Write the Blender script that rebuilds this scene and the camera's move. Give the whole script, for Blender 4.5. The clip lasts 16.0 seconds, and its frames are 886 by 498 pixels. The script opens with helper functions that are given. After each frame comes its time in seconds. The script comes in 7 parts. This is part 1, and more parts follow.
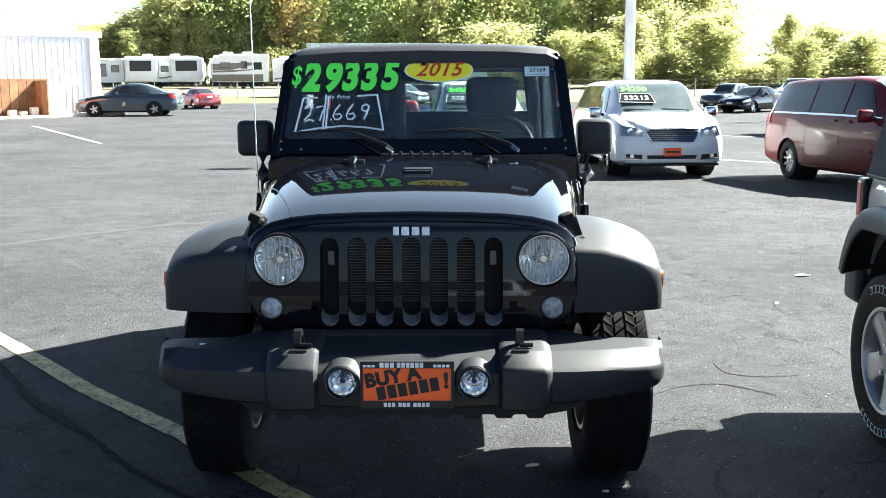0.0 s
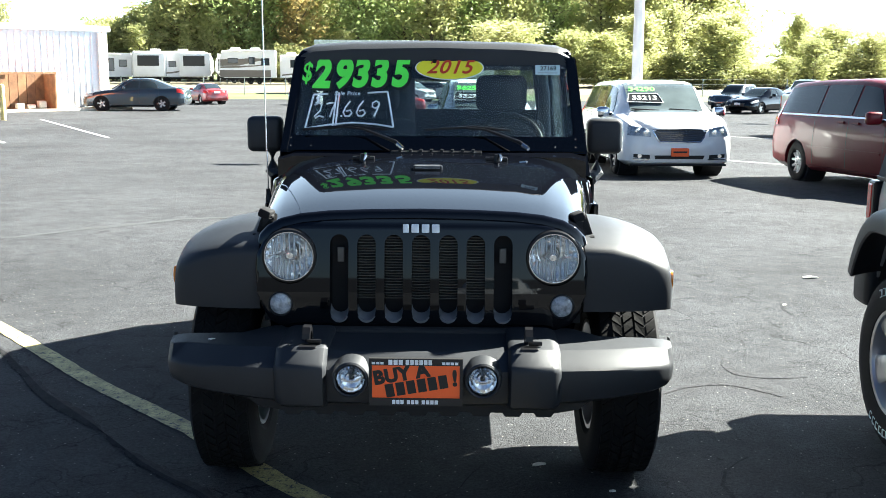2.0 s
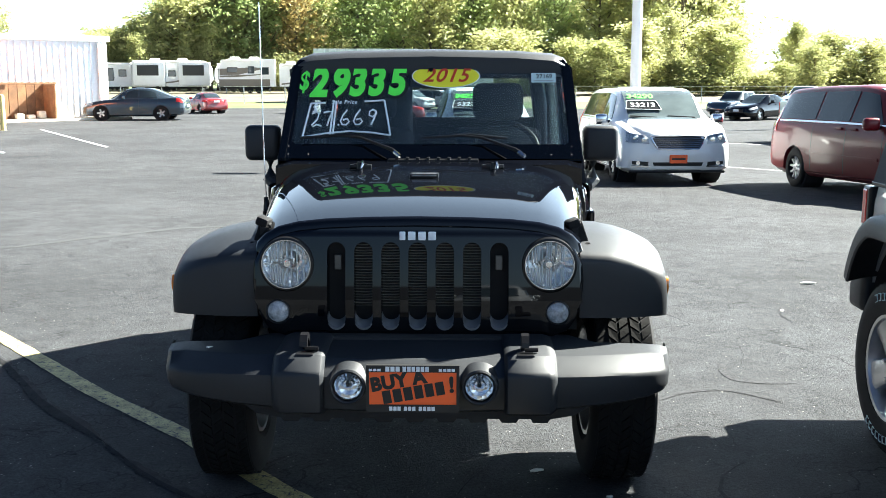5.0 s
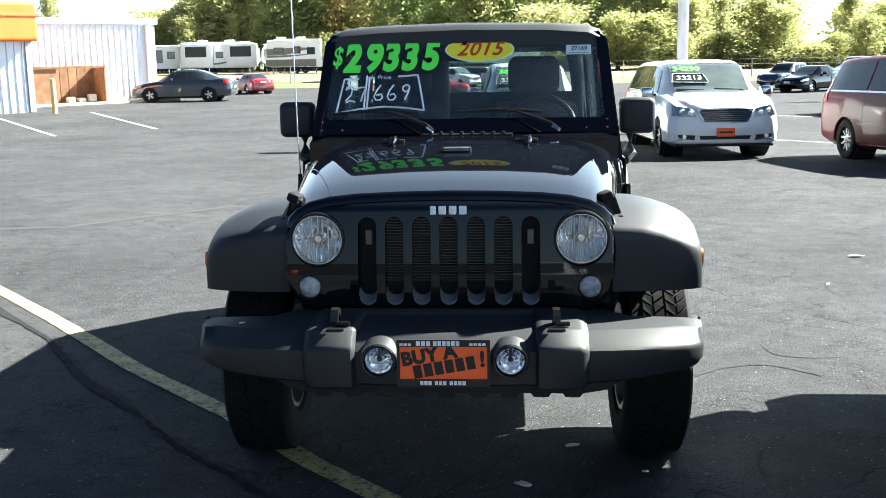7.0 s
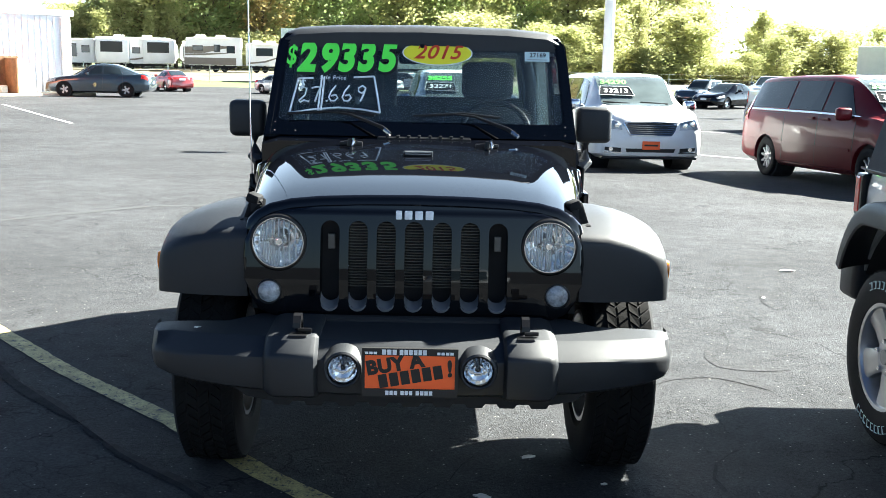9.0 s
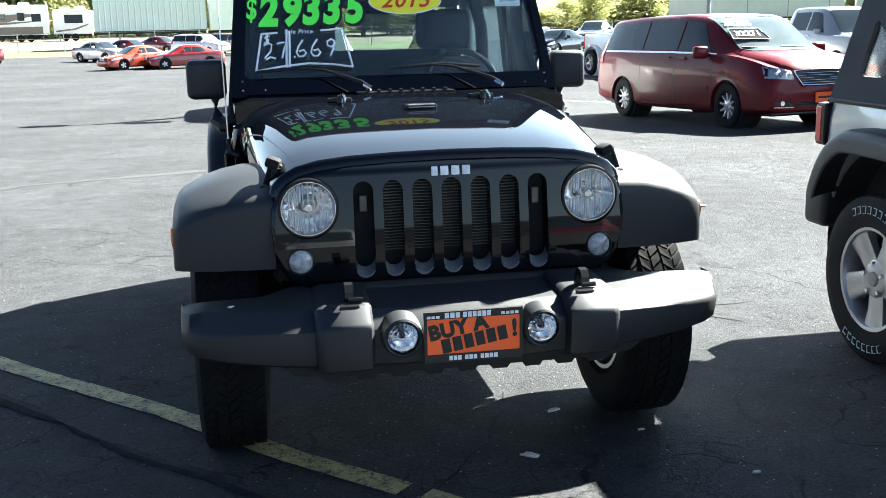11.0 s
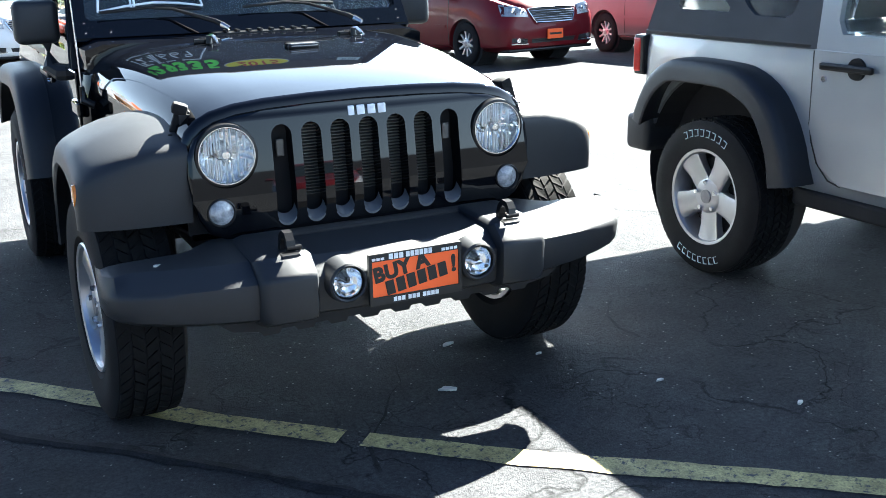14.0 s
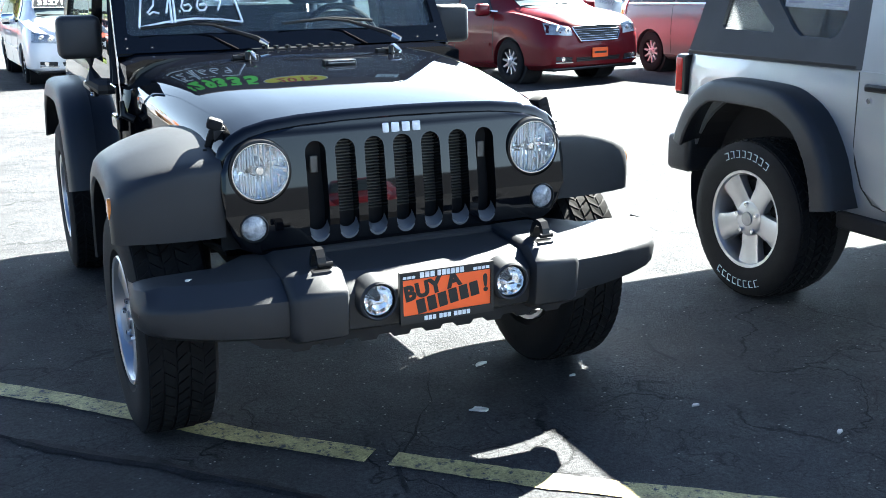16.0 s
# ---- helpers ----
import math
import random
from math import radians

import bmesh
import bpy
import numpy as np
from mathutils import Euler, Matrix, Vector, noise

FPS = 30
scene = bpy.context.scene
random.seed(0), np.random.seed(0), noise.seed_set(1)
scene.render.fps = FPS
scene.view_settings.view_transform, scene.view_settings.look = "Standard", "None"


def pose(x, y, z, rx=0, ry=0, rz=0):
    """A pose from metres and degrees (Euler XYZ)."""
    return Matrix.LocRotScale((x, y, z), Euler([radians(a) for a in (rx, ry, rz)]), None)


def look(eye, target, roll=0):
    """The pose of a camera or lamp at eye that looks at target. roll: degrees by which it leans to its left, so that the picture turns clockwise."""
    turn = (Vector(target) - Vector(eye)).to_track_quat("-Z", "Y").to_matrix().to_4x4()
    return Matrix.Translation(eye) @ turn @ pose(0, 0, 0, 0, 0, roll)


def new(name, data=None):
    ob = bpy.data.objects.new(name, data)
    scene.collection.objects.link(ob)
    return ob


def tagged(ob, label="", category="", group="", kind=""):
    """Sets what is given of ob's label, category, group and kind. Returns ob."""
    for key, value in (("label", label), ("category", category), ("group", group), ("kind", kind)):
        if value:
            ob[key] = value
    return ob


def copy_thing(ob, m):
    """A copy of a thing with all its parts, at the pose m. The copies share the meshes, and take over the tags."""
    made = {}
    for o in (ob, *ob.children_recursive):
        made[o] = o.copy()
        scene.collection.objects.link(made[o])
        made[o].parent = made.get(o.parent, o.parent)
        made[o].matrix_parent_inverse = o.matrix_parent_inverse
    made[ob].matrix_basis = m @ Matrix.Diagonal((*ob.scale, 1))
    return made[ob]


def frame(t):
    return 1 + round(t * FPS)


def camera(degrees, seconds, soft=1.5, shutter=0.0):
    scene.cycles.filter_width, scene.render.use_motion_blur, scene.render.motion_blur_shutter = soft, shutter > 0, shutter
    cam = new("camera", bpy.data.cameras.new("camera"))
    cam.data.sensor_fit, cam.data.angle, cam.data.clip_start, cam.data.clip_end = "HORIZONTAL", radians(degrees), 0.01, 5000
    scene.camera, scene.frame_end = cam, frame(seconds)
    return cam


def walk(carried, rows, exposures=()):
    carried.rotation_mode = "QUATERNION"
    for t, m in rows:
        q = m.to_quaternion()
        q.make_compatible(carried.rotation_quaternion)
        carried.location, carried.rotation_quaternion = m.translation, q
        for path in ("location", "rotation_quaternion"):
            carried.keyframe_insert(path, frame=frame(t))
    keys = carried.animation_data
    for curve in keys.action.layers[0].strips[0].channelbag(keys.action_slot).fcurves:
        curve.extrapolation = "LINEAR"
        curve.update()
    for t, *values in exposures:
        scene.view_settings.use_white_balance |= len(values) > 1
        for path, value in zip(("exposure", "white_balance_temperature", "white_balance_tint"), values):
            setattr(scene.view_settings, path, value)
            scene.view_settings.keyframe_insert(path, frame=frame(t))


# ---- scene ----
cam = camera(46.2, 16.0, soft=0.7)
PATH = [
    (0, (0.183, -3.781, 1.639), (0.148, -1.81, 1.301), -0.3),
    (0.5, (0.177, -3.781, 1.641), (0.143, -1.81, 1.305), 0.1),
    (1, (0.168, -3.779, 1.639), (0.125, -1.809, 1.294), 0.4),
    (1.5, (0.162, -3.773, 1.64), (0.116, -1.803, 1.303), 0.4),
    (2, (0.166, -3.779, 1.638), (0.121, -1.809, 1.296), 0.3),
    (2.5, (0.17, -3.777, 1.639), (0.123, -1.807, 1.298), 0.2),
    (3, (0.171, -3.774, 1.638), (0.121, -1.805, 1.293), 0.7),
    (3.5, (0.174, -3.78, 1.641), (0.128, -1.809, 1.305), 0.2),
    (4, (0.177, -3.787, 1.644), (0.135, -1.814, 1.318), 0.3),
    (6.3, (0.199, -3.81, 1.632), (0.148, -1.839, 1.293), -0.4),
    (6.5, (0.21, -3.8, 1.632), (0.156, -1.832, 1.279), -0.1),
    (7, (0.243, -3.781, 1.622), (0.105, -1.82, 1.254), -1.0),
    (7.5, (0.288, -3.743, 1.598), (0.16, -1.791, 1.182), -0.7),
    (8, (0.285, -3.71, 1.602), (0.157, -1.751, 1.221), -0.1),
    (8.5, (0.195, -3.707, 1.632), (0.125, -1.737, 1.293), 0.2),
    (8.7, (0.139, -3.71, 1.623), (0.112, -1.74, 1.275), 0.6),
    (10.8, (-0.545, -3.449, 1.576), (-0.263, -1.505, 1.197), -0.6),
    (11, (-0.647, -3.454, 1.57), (-0.303, -1.533, 1.133), -1.2),
    (11.5, (-0.85, -3.396, 1.56), (-0.457, -1.483, 1.13), 2.0),
    (12, (-1.035, -3.23, 1.543), (-0.578, -1.339, 1.083), -3.2),
    (12.5, (-1.206, -3.201, 1.569), (-0.617, -1.347, 1.106), -2.0),
    (13, (-1.379, -3.233, 1.589), (-0.642, -1.44, 1.097), -1.0),
    (13.5, (-1.342, -3.192, 1.554), (-0.498, -1.469, 0.992), 0.5),
    (14, (-1.319, -3.2, 1.557), (-0.459, -1.48, 1.006), -1.2),
    (14.5, (-1.309, -3.197, 1.558), (-0.48, -1.46, 1.014), -0.9),
    (15, (-1.296, -3.217, 1.579), (-0.469, -1.463, 1.092), -1.0),
    (15.5, (-1.274, -3.237, 1.579), (-0.424, -1.491, 1.102), -1.6),
    (16, (-1.276, -3.192, 1.556), (-0.487, -1.429, 1.038), -0.9),
]
walk(cam, [(t, look(eye, target, roll)) for t, eye, target, roll in PATH],
     exposures=[(0, 3.2, 6350, 3), (4.2, 3.17, 6350, 3), (7, 3.02, 6350, 3), (8.7, 3.27, 6350, 3), (11, 3.45, 6250, 3), (12.5, 3.8, 6200, 4), (14, 4.14, 6200, 4), (16, 4.19, 6200, 4)])

# ---- world, sun ----
# the sun stands behind the parked vehicles and to their side; 1 m of height throws a shadow of (-1.05, -0.68) m
SUN = Vector((1.05, 0.63, 1.0)).normalized()
world = bpy.data.worlds.new("world")
scene.world = world
world.use_nodes = True
wn, wl = world.node_tree.nodes, world.node_tree.links
sky = wn.new("ShaderNodeTexSky")
sky.sky_type, sky.sun_disc = "NISHITA", False
sky.sun_elevation, sky.sun_rotation = math.asin(SUN.z), math.atan2(SUN.x, SUN.y)
sky.air_density, sky.dust_density = 1.0, 0.2
wn["Background"].inputs["Strength"].default_value = 0.0124
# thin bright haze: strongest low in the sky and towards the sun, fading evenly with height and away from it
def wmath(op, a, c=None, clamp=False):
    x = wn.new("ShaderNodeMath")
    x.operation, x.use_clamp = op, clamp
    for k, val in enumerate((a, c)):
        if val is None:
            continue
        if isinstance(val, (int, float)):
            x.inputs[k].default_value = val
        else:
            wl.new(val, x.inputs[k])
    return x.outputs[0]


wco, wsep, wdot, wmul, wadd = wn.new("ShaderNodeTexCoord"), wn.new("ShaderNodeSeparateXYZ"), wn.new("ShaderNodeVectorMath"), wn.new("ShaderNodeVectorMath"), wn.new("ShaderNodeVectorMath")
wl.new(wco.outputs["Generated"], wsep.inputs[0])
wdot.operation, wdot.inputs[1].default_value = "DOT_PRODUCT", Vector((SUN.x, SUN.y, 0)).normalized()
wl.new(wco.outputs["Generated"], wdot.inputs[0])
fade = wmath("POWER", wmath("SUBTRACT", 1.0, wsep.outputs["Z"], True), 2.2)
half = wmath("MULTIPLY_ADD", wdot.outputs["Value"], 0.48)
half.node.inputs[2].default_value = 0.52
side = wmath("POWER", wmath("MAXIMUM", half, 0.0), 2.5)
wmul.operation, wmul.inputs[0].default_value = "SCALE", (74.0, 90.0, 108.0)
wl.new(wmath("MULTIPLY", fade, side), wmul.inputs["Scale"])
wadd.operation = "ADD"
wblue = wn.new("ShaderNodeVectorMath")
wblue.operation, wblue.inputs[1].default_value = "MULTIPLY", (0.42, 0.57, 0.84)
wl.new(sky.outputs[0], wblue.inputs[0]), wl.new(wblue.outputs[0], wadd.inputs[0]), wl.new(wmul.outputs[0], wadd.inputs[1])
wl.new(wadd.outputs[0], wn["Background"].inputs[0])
sun = new("sun", bpy.data.lights.new("sun", "SUN"))
sun.data.energy, sun.data.angle, sun.data.color = 5.0, radians(0.5), (1.0, 0.95, 0.87)
sun.matrix_world = Matrix.Translation((12, 10, 20)) @ (-SUN).to_track_quat("-Z", "Y").to_matrix().to_4x4()


# ---- materials ----
def material(name, base, rough=0.5, metal=0.0, coat=0.0, vary=0.0, scale=8.0, fine=0.0, fine_scale=200.0, bump=0.0, spec=0.5, random_tint=0.0):
    """A surface: base colour, mottled by two noises (vary at scale, fine at fine_scale), with a fine relief."""
    m = bpy.data.materials.new(name)
    m.use_nodes = True
    n, l = m.node_tree.nodes, m.node_tree.links
    b = n["Principled BSDF"]
    b.inputs["Base Color"].default_value = (*base, 1)
    b.inputs["Roughness"].default_value, b.inputs["Metallic"].default_value = rough, metal
    b.inputs["Coat Weight"].default_value, b.inputs["Coat Roughness"].default_value = coat, 0.02
    b.inputs["Specular IOR Level"].default_value = spec
    geo = n.new("ShaderNodeTexCoord")
    out = None
    if vary or fine or random_tint:
        acc = None
        for amount, sc, det in ((vary, scale, 5), (fine, fine_scale, 2)):
            if not amount:
                continue
            t = n.new("ShaderNodeTexNoise")
            t.inputs["Scale"].default_value, t.inputs["Detail"].default_value = sc, det
            l.new(geo.outputs["Object"], t.inputs["Vector"])
            r = n.new("ShaderNodeMapRange")
            r.inputs["From Min"].default_value, r.inputs["From Max"].default_value = 0.25, 0.75
            r.inputs["To Min"].default_value, r.inputs["To Max"].default_value = 1 - amount, 1 + amount
            l.new(t.outputs["Fac"], r.inputs["Value"])
            if acc is None:
                acc = r.outputs[0]
            else:
                mul = n.new("ShaderNodeMath")
                mul.operation = "MULTIPLY"
                l.new(acc, mul.inputs[0]), l.new(r.outputs[0], mul.inputs[1])
                acc = mul.outputs[0]
        if random_tint:
            info = n.new("ShaderNodeObjectInfo")
            r = n.new("ShaderNodeMapRange")
            r.inputs["To Min"].default_value, r.inputs["To Max"].default_value = 1 - random_tint, 1 + random_tint
            l.new(info.outputs["Random"], r.inputs["Value"])
            if acc is None:
                acc = r.outputs[0]
            else:
                mul = n.new("ShaderNodeMath")
                mul.operation = "MULTIPLY"
                l.new(acc, mul.inputs[0]), l.new(r.outputs[0], mul.inputs[1])
                acc = mul.outputs[0]
        vm = n.new("ShaderNodeVectorMath")
        vm.operation = "SCALE"
        vm.inputs[0].default_value = base
        l.new(acc, vm.inputs["Scale"])
        l.new(vm.outputs[0], b.inputs["Base Color"])
    if bump:
        t = n.new("ShaderNodeTexNoise")
        t.inputs["Scale"].default_value, t.inputs["Detail"].default_value = fine_scale, 3
        l.new(geo.outputs["Object"], t.inputs["Vector"])
        bp = n.new("ShaderNodeBump")
        bp.inputs["Strength"].default_value, bp.inputs["Distance"].default_value = bump, 0.002
        l.new(t.outputs["Fac"], bp.inputs["Height"])
        l.new(bp.outputs[0], b.inputs["Normal"])
    return m


def glass(name, tint=(0.6, 0.66, 0.66), gloss=1.0):
    """A thin pane: clear but tinted, with a mirror's gloss by Fresnel."""
    m = bpy.data.materials.new(name)
    m.use_nodes = True
    n, l = m.node_tree.nodes, m.node_tree.links
    n.remove(n["Principled BSDF"])
    tr, gl, mix, fr = n.new("ShaderNodeBsdfTransparent"), n.new("ShaderNodeBsdfGlossy"), n.new("ShaderNodeMixShader"), n.new("ShaderNodeFresnel")
    tr.inputs[0].default_value = (*tint, 1)
    gl.inputs[0].default_value, gl.inputs["Roughness"].default_value = (gloss, gloss, gloss, 1), 0.01
    fr.inputs[0].default_value = 1.45
    l.new(fr.outputs[0], mix.inputs[0]), l.new(tr.outputs[0], mix.inputs[1]), l.new(gl.outputs[0], mix.inputs[2])
    l.new(mix.outputs[0], n["Material Output"].inputs[0])
    return m


def asphalt():
    """Weathered asphalt: grey binder, pale stones, worn patches and a net of fine cracks."""
    m = bpy.data.materials.new("asphalt")
    m.use_nodes = True
    n, l = m.node_tree.nodes, m.node_tree.links
    b = n["Principled BSDF"]
    co = n.new("ShaderNodeTexCoord").outputs["Object"]

    def noise_at(sc, det=4, rough=0.55):
        t = n.new("ShaderNodeTexNoise")
        t.inputs["Scale"].default_value, t.inputs["Detail"].default_value, t.inputs["Roughness"].default_value = sc, det, rough
        l.new(co, t.inputs["Vector"])
        return t.outputs["Fac"]

    def ramp(v, a, c, lo, hi):
        r = n.new("ShaderNodeMapRange")
        for k, x in (("From Min", a), ("From Max", c), ("To Min", lo), ("To Max", hi)):
            r.inputs[k].default_value = x
        l.new(v, r.inputs["Value"])
        return r.outputs[0]

    def mul(a, c):
        x = n.new("ShaderNodeMath")
        x.operation = "MULTIPLY"
        l.new(a, x.inputs[0]), l.new(c, x.inputs[1])
        return x.outputs[0]

    big = ramp(noise_at(0.35, 6, 0.65), 0.3, 0.7, 0.72, 1.28)
    mid = ramp(noise_at(5.0, 6, 0.7), 0.3, 0.7, 0.76, 1.24)
    grit = ramp(noise_at(60, 5, 0.8), 0.3, 0.72, 0.5, 1.5)
    warp = n.new("ShaderNodeTexNoise")
    warp.inputs["Scale"].default_value, warp.inputs["Detail"].default_value = 2.2, 6
    l.new(co, warp.inputs["Vector"])
    vadd = n.new("ShaderNodeVectorMath")
    vadd.operation = "MULTIPLY_ADD"
    l.new(warp.outputs["Color"], vadd.inputs[0])
    vadd.inputs[1].default_value = (0.9, 0.9, 0)
    l.new(co, vadd.inputs[2])
    vo = n.new("ShaderNodeTexVoronoi")
    vo.feature = "DISTANCE_TO_EDGE"
    vo.inputs["Scale"].default_value = 0.9
    l.new(vadd.outputs[0], vo.inputs["Vector"])
    line = ramp(vo.outputs["Distance"], 0.0, 0.009, 0.0, 1.0)
    gate = ramp(noise_at(0.8, 3), 0.47, 0.56, 1.0, 0.0)
    mx = n.new("ShaderNodeMath")
    mx.operation = "MAXIMUM"
    l.new(line, mx.inputs[0]), l.new(gate, mx.inputs[1])
    # short fine cracks between the long ones
    vo2 = n.new("ShaderNodeTexVoronoi")
    vo2.feature = "DISTANCE_TO_EDGE"
    vo2.inputs["Scale"].default_value = 7.0
    l.new(vadd.outputs[0], vo2.inputs["Vector"])
    fine_line = ramp(vo2.outputs["Distance"], 0.0, 0.035, 0.0, 1.0)
    fine_gate = ramp(noise_at(1.7, 5, 0.7), 0.50, 0.58, 1.0, 0.0)
    mx2 = n.new("ShaderNodeMath")
    mx2.operation = "MAXIMUM"
    l.new(fine_line, mx2.inputs[0]), l.new(fine_gate, mx2.inputs[1])
    crack = mul(ramp(mx.outputs[0], 0, 1, 0.3, 1.0), ramp(mx2.outputs[0], 0, 1, 0.45, 1.0))
    stones = n.new("ShaderNodeTexVoronoi")
    stones.inputs["Scale"].default_value = 62
    l.new(co, stones.inputs["Vector"])
    sel = n.new("ShaderNodeSeparateColor")
    l.new(stones.outputs["Color"], sel.inputs[0])
    pick = ramp(sel.outputs[0], 0.955, 0.97, 0.0, 1.0)
    near = ramp(stones.outputs["Distance"], 0.16, 0.3, 1.0, 0.0)
    fleck = mul(pick, near)
    v = mul(mul(big, mid), mul(grit, crack))
    sc = n.new("ShaderNodeVectorMath")
    sc.operation = "SCALE"
    sc.inputs[0].default_value = (0.045, 0.0462, 0.049)
    l.new(v, sc.inputs["Scale"])
    mixc = n.new("ShaderNodeMix")
    mixc.data_type = "RGBA"
    l.new(fleck, mixc.inputs["Factor"])
    l.new(sc.outputs[0], mixc.inputs["A"])
    mixc.inputs["B"].default_value = (0.26, 0.25, 0.23, 1)
    l.new(mixc.outputs["Result"], b.inputs["Base Color"])
    b.inputs["Roughness"].default_value = 0.90
    b.inputs["Specular IOR Level"].default_value = 0.09
    bp = n.new("ShaderNodeBump")
    bp.inputs["Strength"].default_value, bp.inputs["Distance"].default_value = 0.8, 0.006
    l.new(mul(grit, crack), bp.inputs["Height"])
    l.new(bp.outputs[0], b.inputs["Normal"])
    return m


M_ASPHALT = asphalt()
M_GRASS = material("grass", (0.085, 0.115, 0.025), 0.9, vary=0.5, scale=0.25, fine=0.4, fine_scale=6, bump=0.5)
M_DIRT = material("dirt", (0.13, 0.11, 0.065), 0.95, vary=0.4, scale=0.3, fine=0.4, fine_scale=9, bump=0.4)
M_YELLOW = material("worn_yellow_paint", (0.37, 0.31, 0.13), 0.75, vary=0.45, scale=11, fine=0.4, fine_scale=140, bump=0.5)
M_WHITELINE = material("worn_white_paint", (0.5, 0.5, 0.48), 0.7, vary=0.25, scale=4, fine=0.3, fine_scale=90, bump=0.4)
M_JOINT = material("pale_asphalt_joint", (0.050, 0.050, 0.050), 0.85, spec=0.15, vary=0.35, scale=3, fine=0.4, fine_scale=90, bump=0.5)


def worn(m, amount, under=(0.043, 0.045, 0.048)):
    """Lets the asphalt show through worn specks of a paint."""
    n, l = m.node_tree.nodes, m.node_tree.links
    b = n["Principled BSDF"]
    src = b.inputs["Base Color"].links[0].from_socket
    co = n.new("ShaderNodeTexCoord")
    t = n.new("ShaderNodeTexNoise")
    t.inputs["Scale"].default_value, t.inputs["Detail"].default_value, t.inputs["Roughness"].default_value = 34, 8, 0.75
    l.new(co.outputs["Object"], t.inputs["Vector"])
    r = n.new("ShaderNodeMapRange")
    r.inputs["From Min"].default_value, r.inputs["From Max"].default_value = amount, amount + 0.07
    l.new(t.outputs["Fac"], r.inputs["Value"])
    mix = n.new("ShaderNodeMix")
    mix.data_type = "RGBA"
    mix.inputs["A"].default_value = (*under, 1)
    l.new(r.outputs[0], mix.inputs["Factor"]), l.new(src, mix.inputs["B"])
    l.new(mix.outputs["Result"], b.inputs["Base Color"])


worn(M_YELLOW, 0.40)
worn(M_WHITELINE, 0.42)
worn(M_JOINT, 0.52, (0.043, 0.044, 0.046))
M_SCUFF = material("tyre_scuff", (0.026, 0.026, 0.028), 0.95, spec=0.1, vary=0.3, scale=9, fine=0.5, fine_scale=70, bump=0.8)
worn(M_SCUFF, 0.45, (0.046, 0.047, 0.050))
M_TAR = material("tar_seam", (0.020, 0.020, 0.022), 0.95, spec=0.15, vary=0.4, scale=14, fine=0.4, fine_scale=120, bump=0.8)
M_BLACK = material("black_car_paint", (0.0022, 0.0026, 0.004), 0.02, vary=0.06, scale=3, spec=0.45)
M_SILVER = material("silver_car_paint", (0.36, 0.375, 0.38), 0.36, metal=0.4, coat=1.0, vary=0.05, scale=4, fine=0.05, fine_scale=900)
M_WHITE = material("white_car_paint", (0.86, 0.86, 0.85), 0.3, coat=0.9, vary=0.03, scale=3)
M_CHERRY = material("cherry_car_paint", (0.13, 0.009, 0.014), 0.38, spec=0.10, coat=0.25, vary=0.06, scale=3)
M_ROSE = material("rose_red_car_paint", (0.145, 0.104, 0.107), 0.4, metal=0.2, coat=0.7, vary=0.06, scale=3)
M_RED = material("red_car_paint", (0.22, 0.014, 0.014), 0.3, coat=1.0, vary=0.06, scale=3)
M_ORANGECAR = material("orange_red_car_paint", (0.42, 0.05, 0.02), 0.3, coat=1.0, vary=0.06, scale=3)
M_MAROON = material("maroon_car_paint", (0.12, 0.012, 0.014), 0.3, coat=1.0, vary=0.06, scale=3)
M_GREYCAR = material("slate_car_paint", (0.035, 0.050, 0.064), 0.22, metal=0.3, coat=1.0, vary=0.06, scale=3)
M_TAN = material("tan_car_paint", (0.28, 0.23, 0.18), 0.3, metal=0.4, coat=1.0, vary=0.06, scale=3)
M_PLASTIC = material("grained_black_plastic", (0.017, 0.019, 0.0225), 0.50, spec=0.42, vary=0.12, scale=5, fine=0.12, fine_scale=420, bump=0.25)
M_TRIM = material("smooth_black_plastic", (0.007, 0.007, 0.008), 0.3, spec=0.35, vary=0.08, scale=12)
M_DARK = material("dark_underbody", (0.010, 0.010, 0.011), 0.8, vary=0.3, scale=9, bump=0.3)
M_RUBBER = material("tyre_rubber", (0.010, 0.010, 0.011), 0.8, spec=0.2, vary=0.2, scale=11, fine=0.2, fine_scale=160, bump=0.3)
M_TREAD = material("dusty_tyre_tread", (0.009, 0.009, 0.009), 0.9, spec=0.15, vary=0.3, scale=9, fine=0.3, fine_scale=160, bump=0.4)
M_ALLOY = material("cast_alloy", (0.55, 0.55, 0.56), 0.35, metal=0.85, vary=0.08, scale=9)
M_CHROME = material("chrome", (0.75, 0.76, 0.78), 0.12, metal=1.0, vary=0.05, scale=20)
M_STEEL = material("dull_steel", (0.30, 0.30, 0.31), 0.45, metal=0.8, vary=0.2, scale=20)
# pale grey in place of the reflection on the lips' black paint
M_LIPGLINT = material("slot_lip_glint", (0.10, 0.105, 0.115), 0.35, vary=0.15, scale=20)
M_FIN = material("radiator_fin", (0.12, 0.115, 0.105), 0.5, metal=0.5, vary=0.2, scale=15)
M_GLASS = glass("windscreen_glass", (0.72, 0.78, 0.80))
M_GREYCABIN = material("grey_cabin_cloth", (0.36, 0.40, 0.40), 0.8, vary=0.3, scale=4)
M_REARGLASS = glass("rear_glass", (0.78, 0.82, 0.82))
M_CLEAR = glass("clear_lens", (0.93, 0.94, 0.95))
M_VINYL = glass("clear_vinyl", (0.42, 0.44, 0.45))


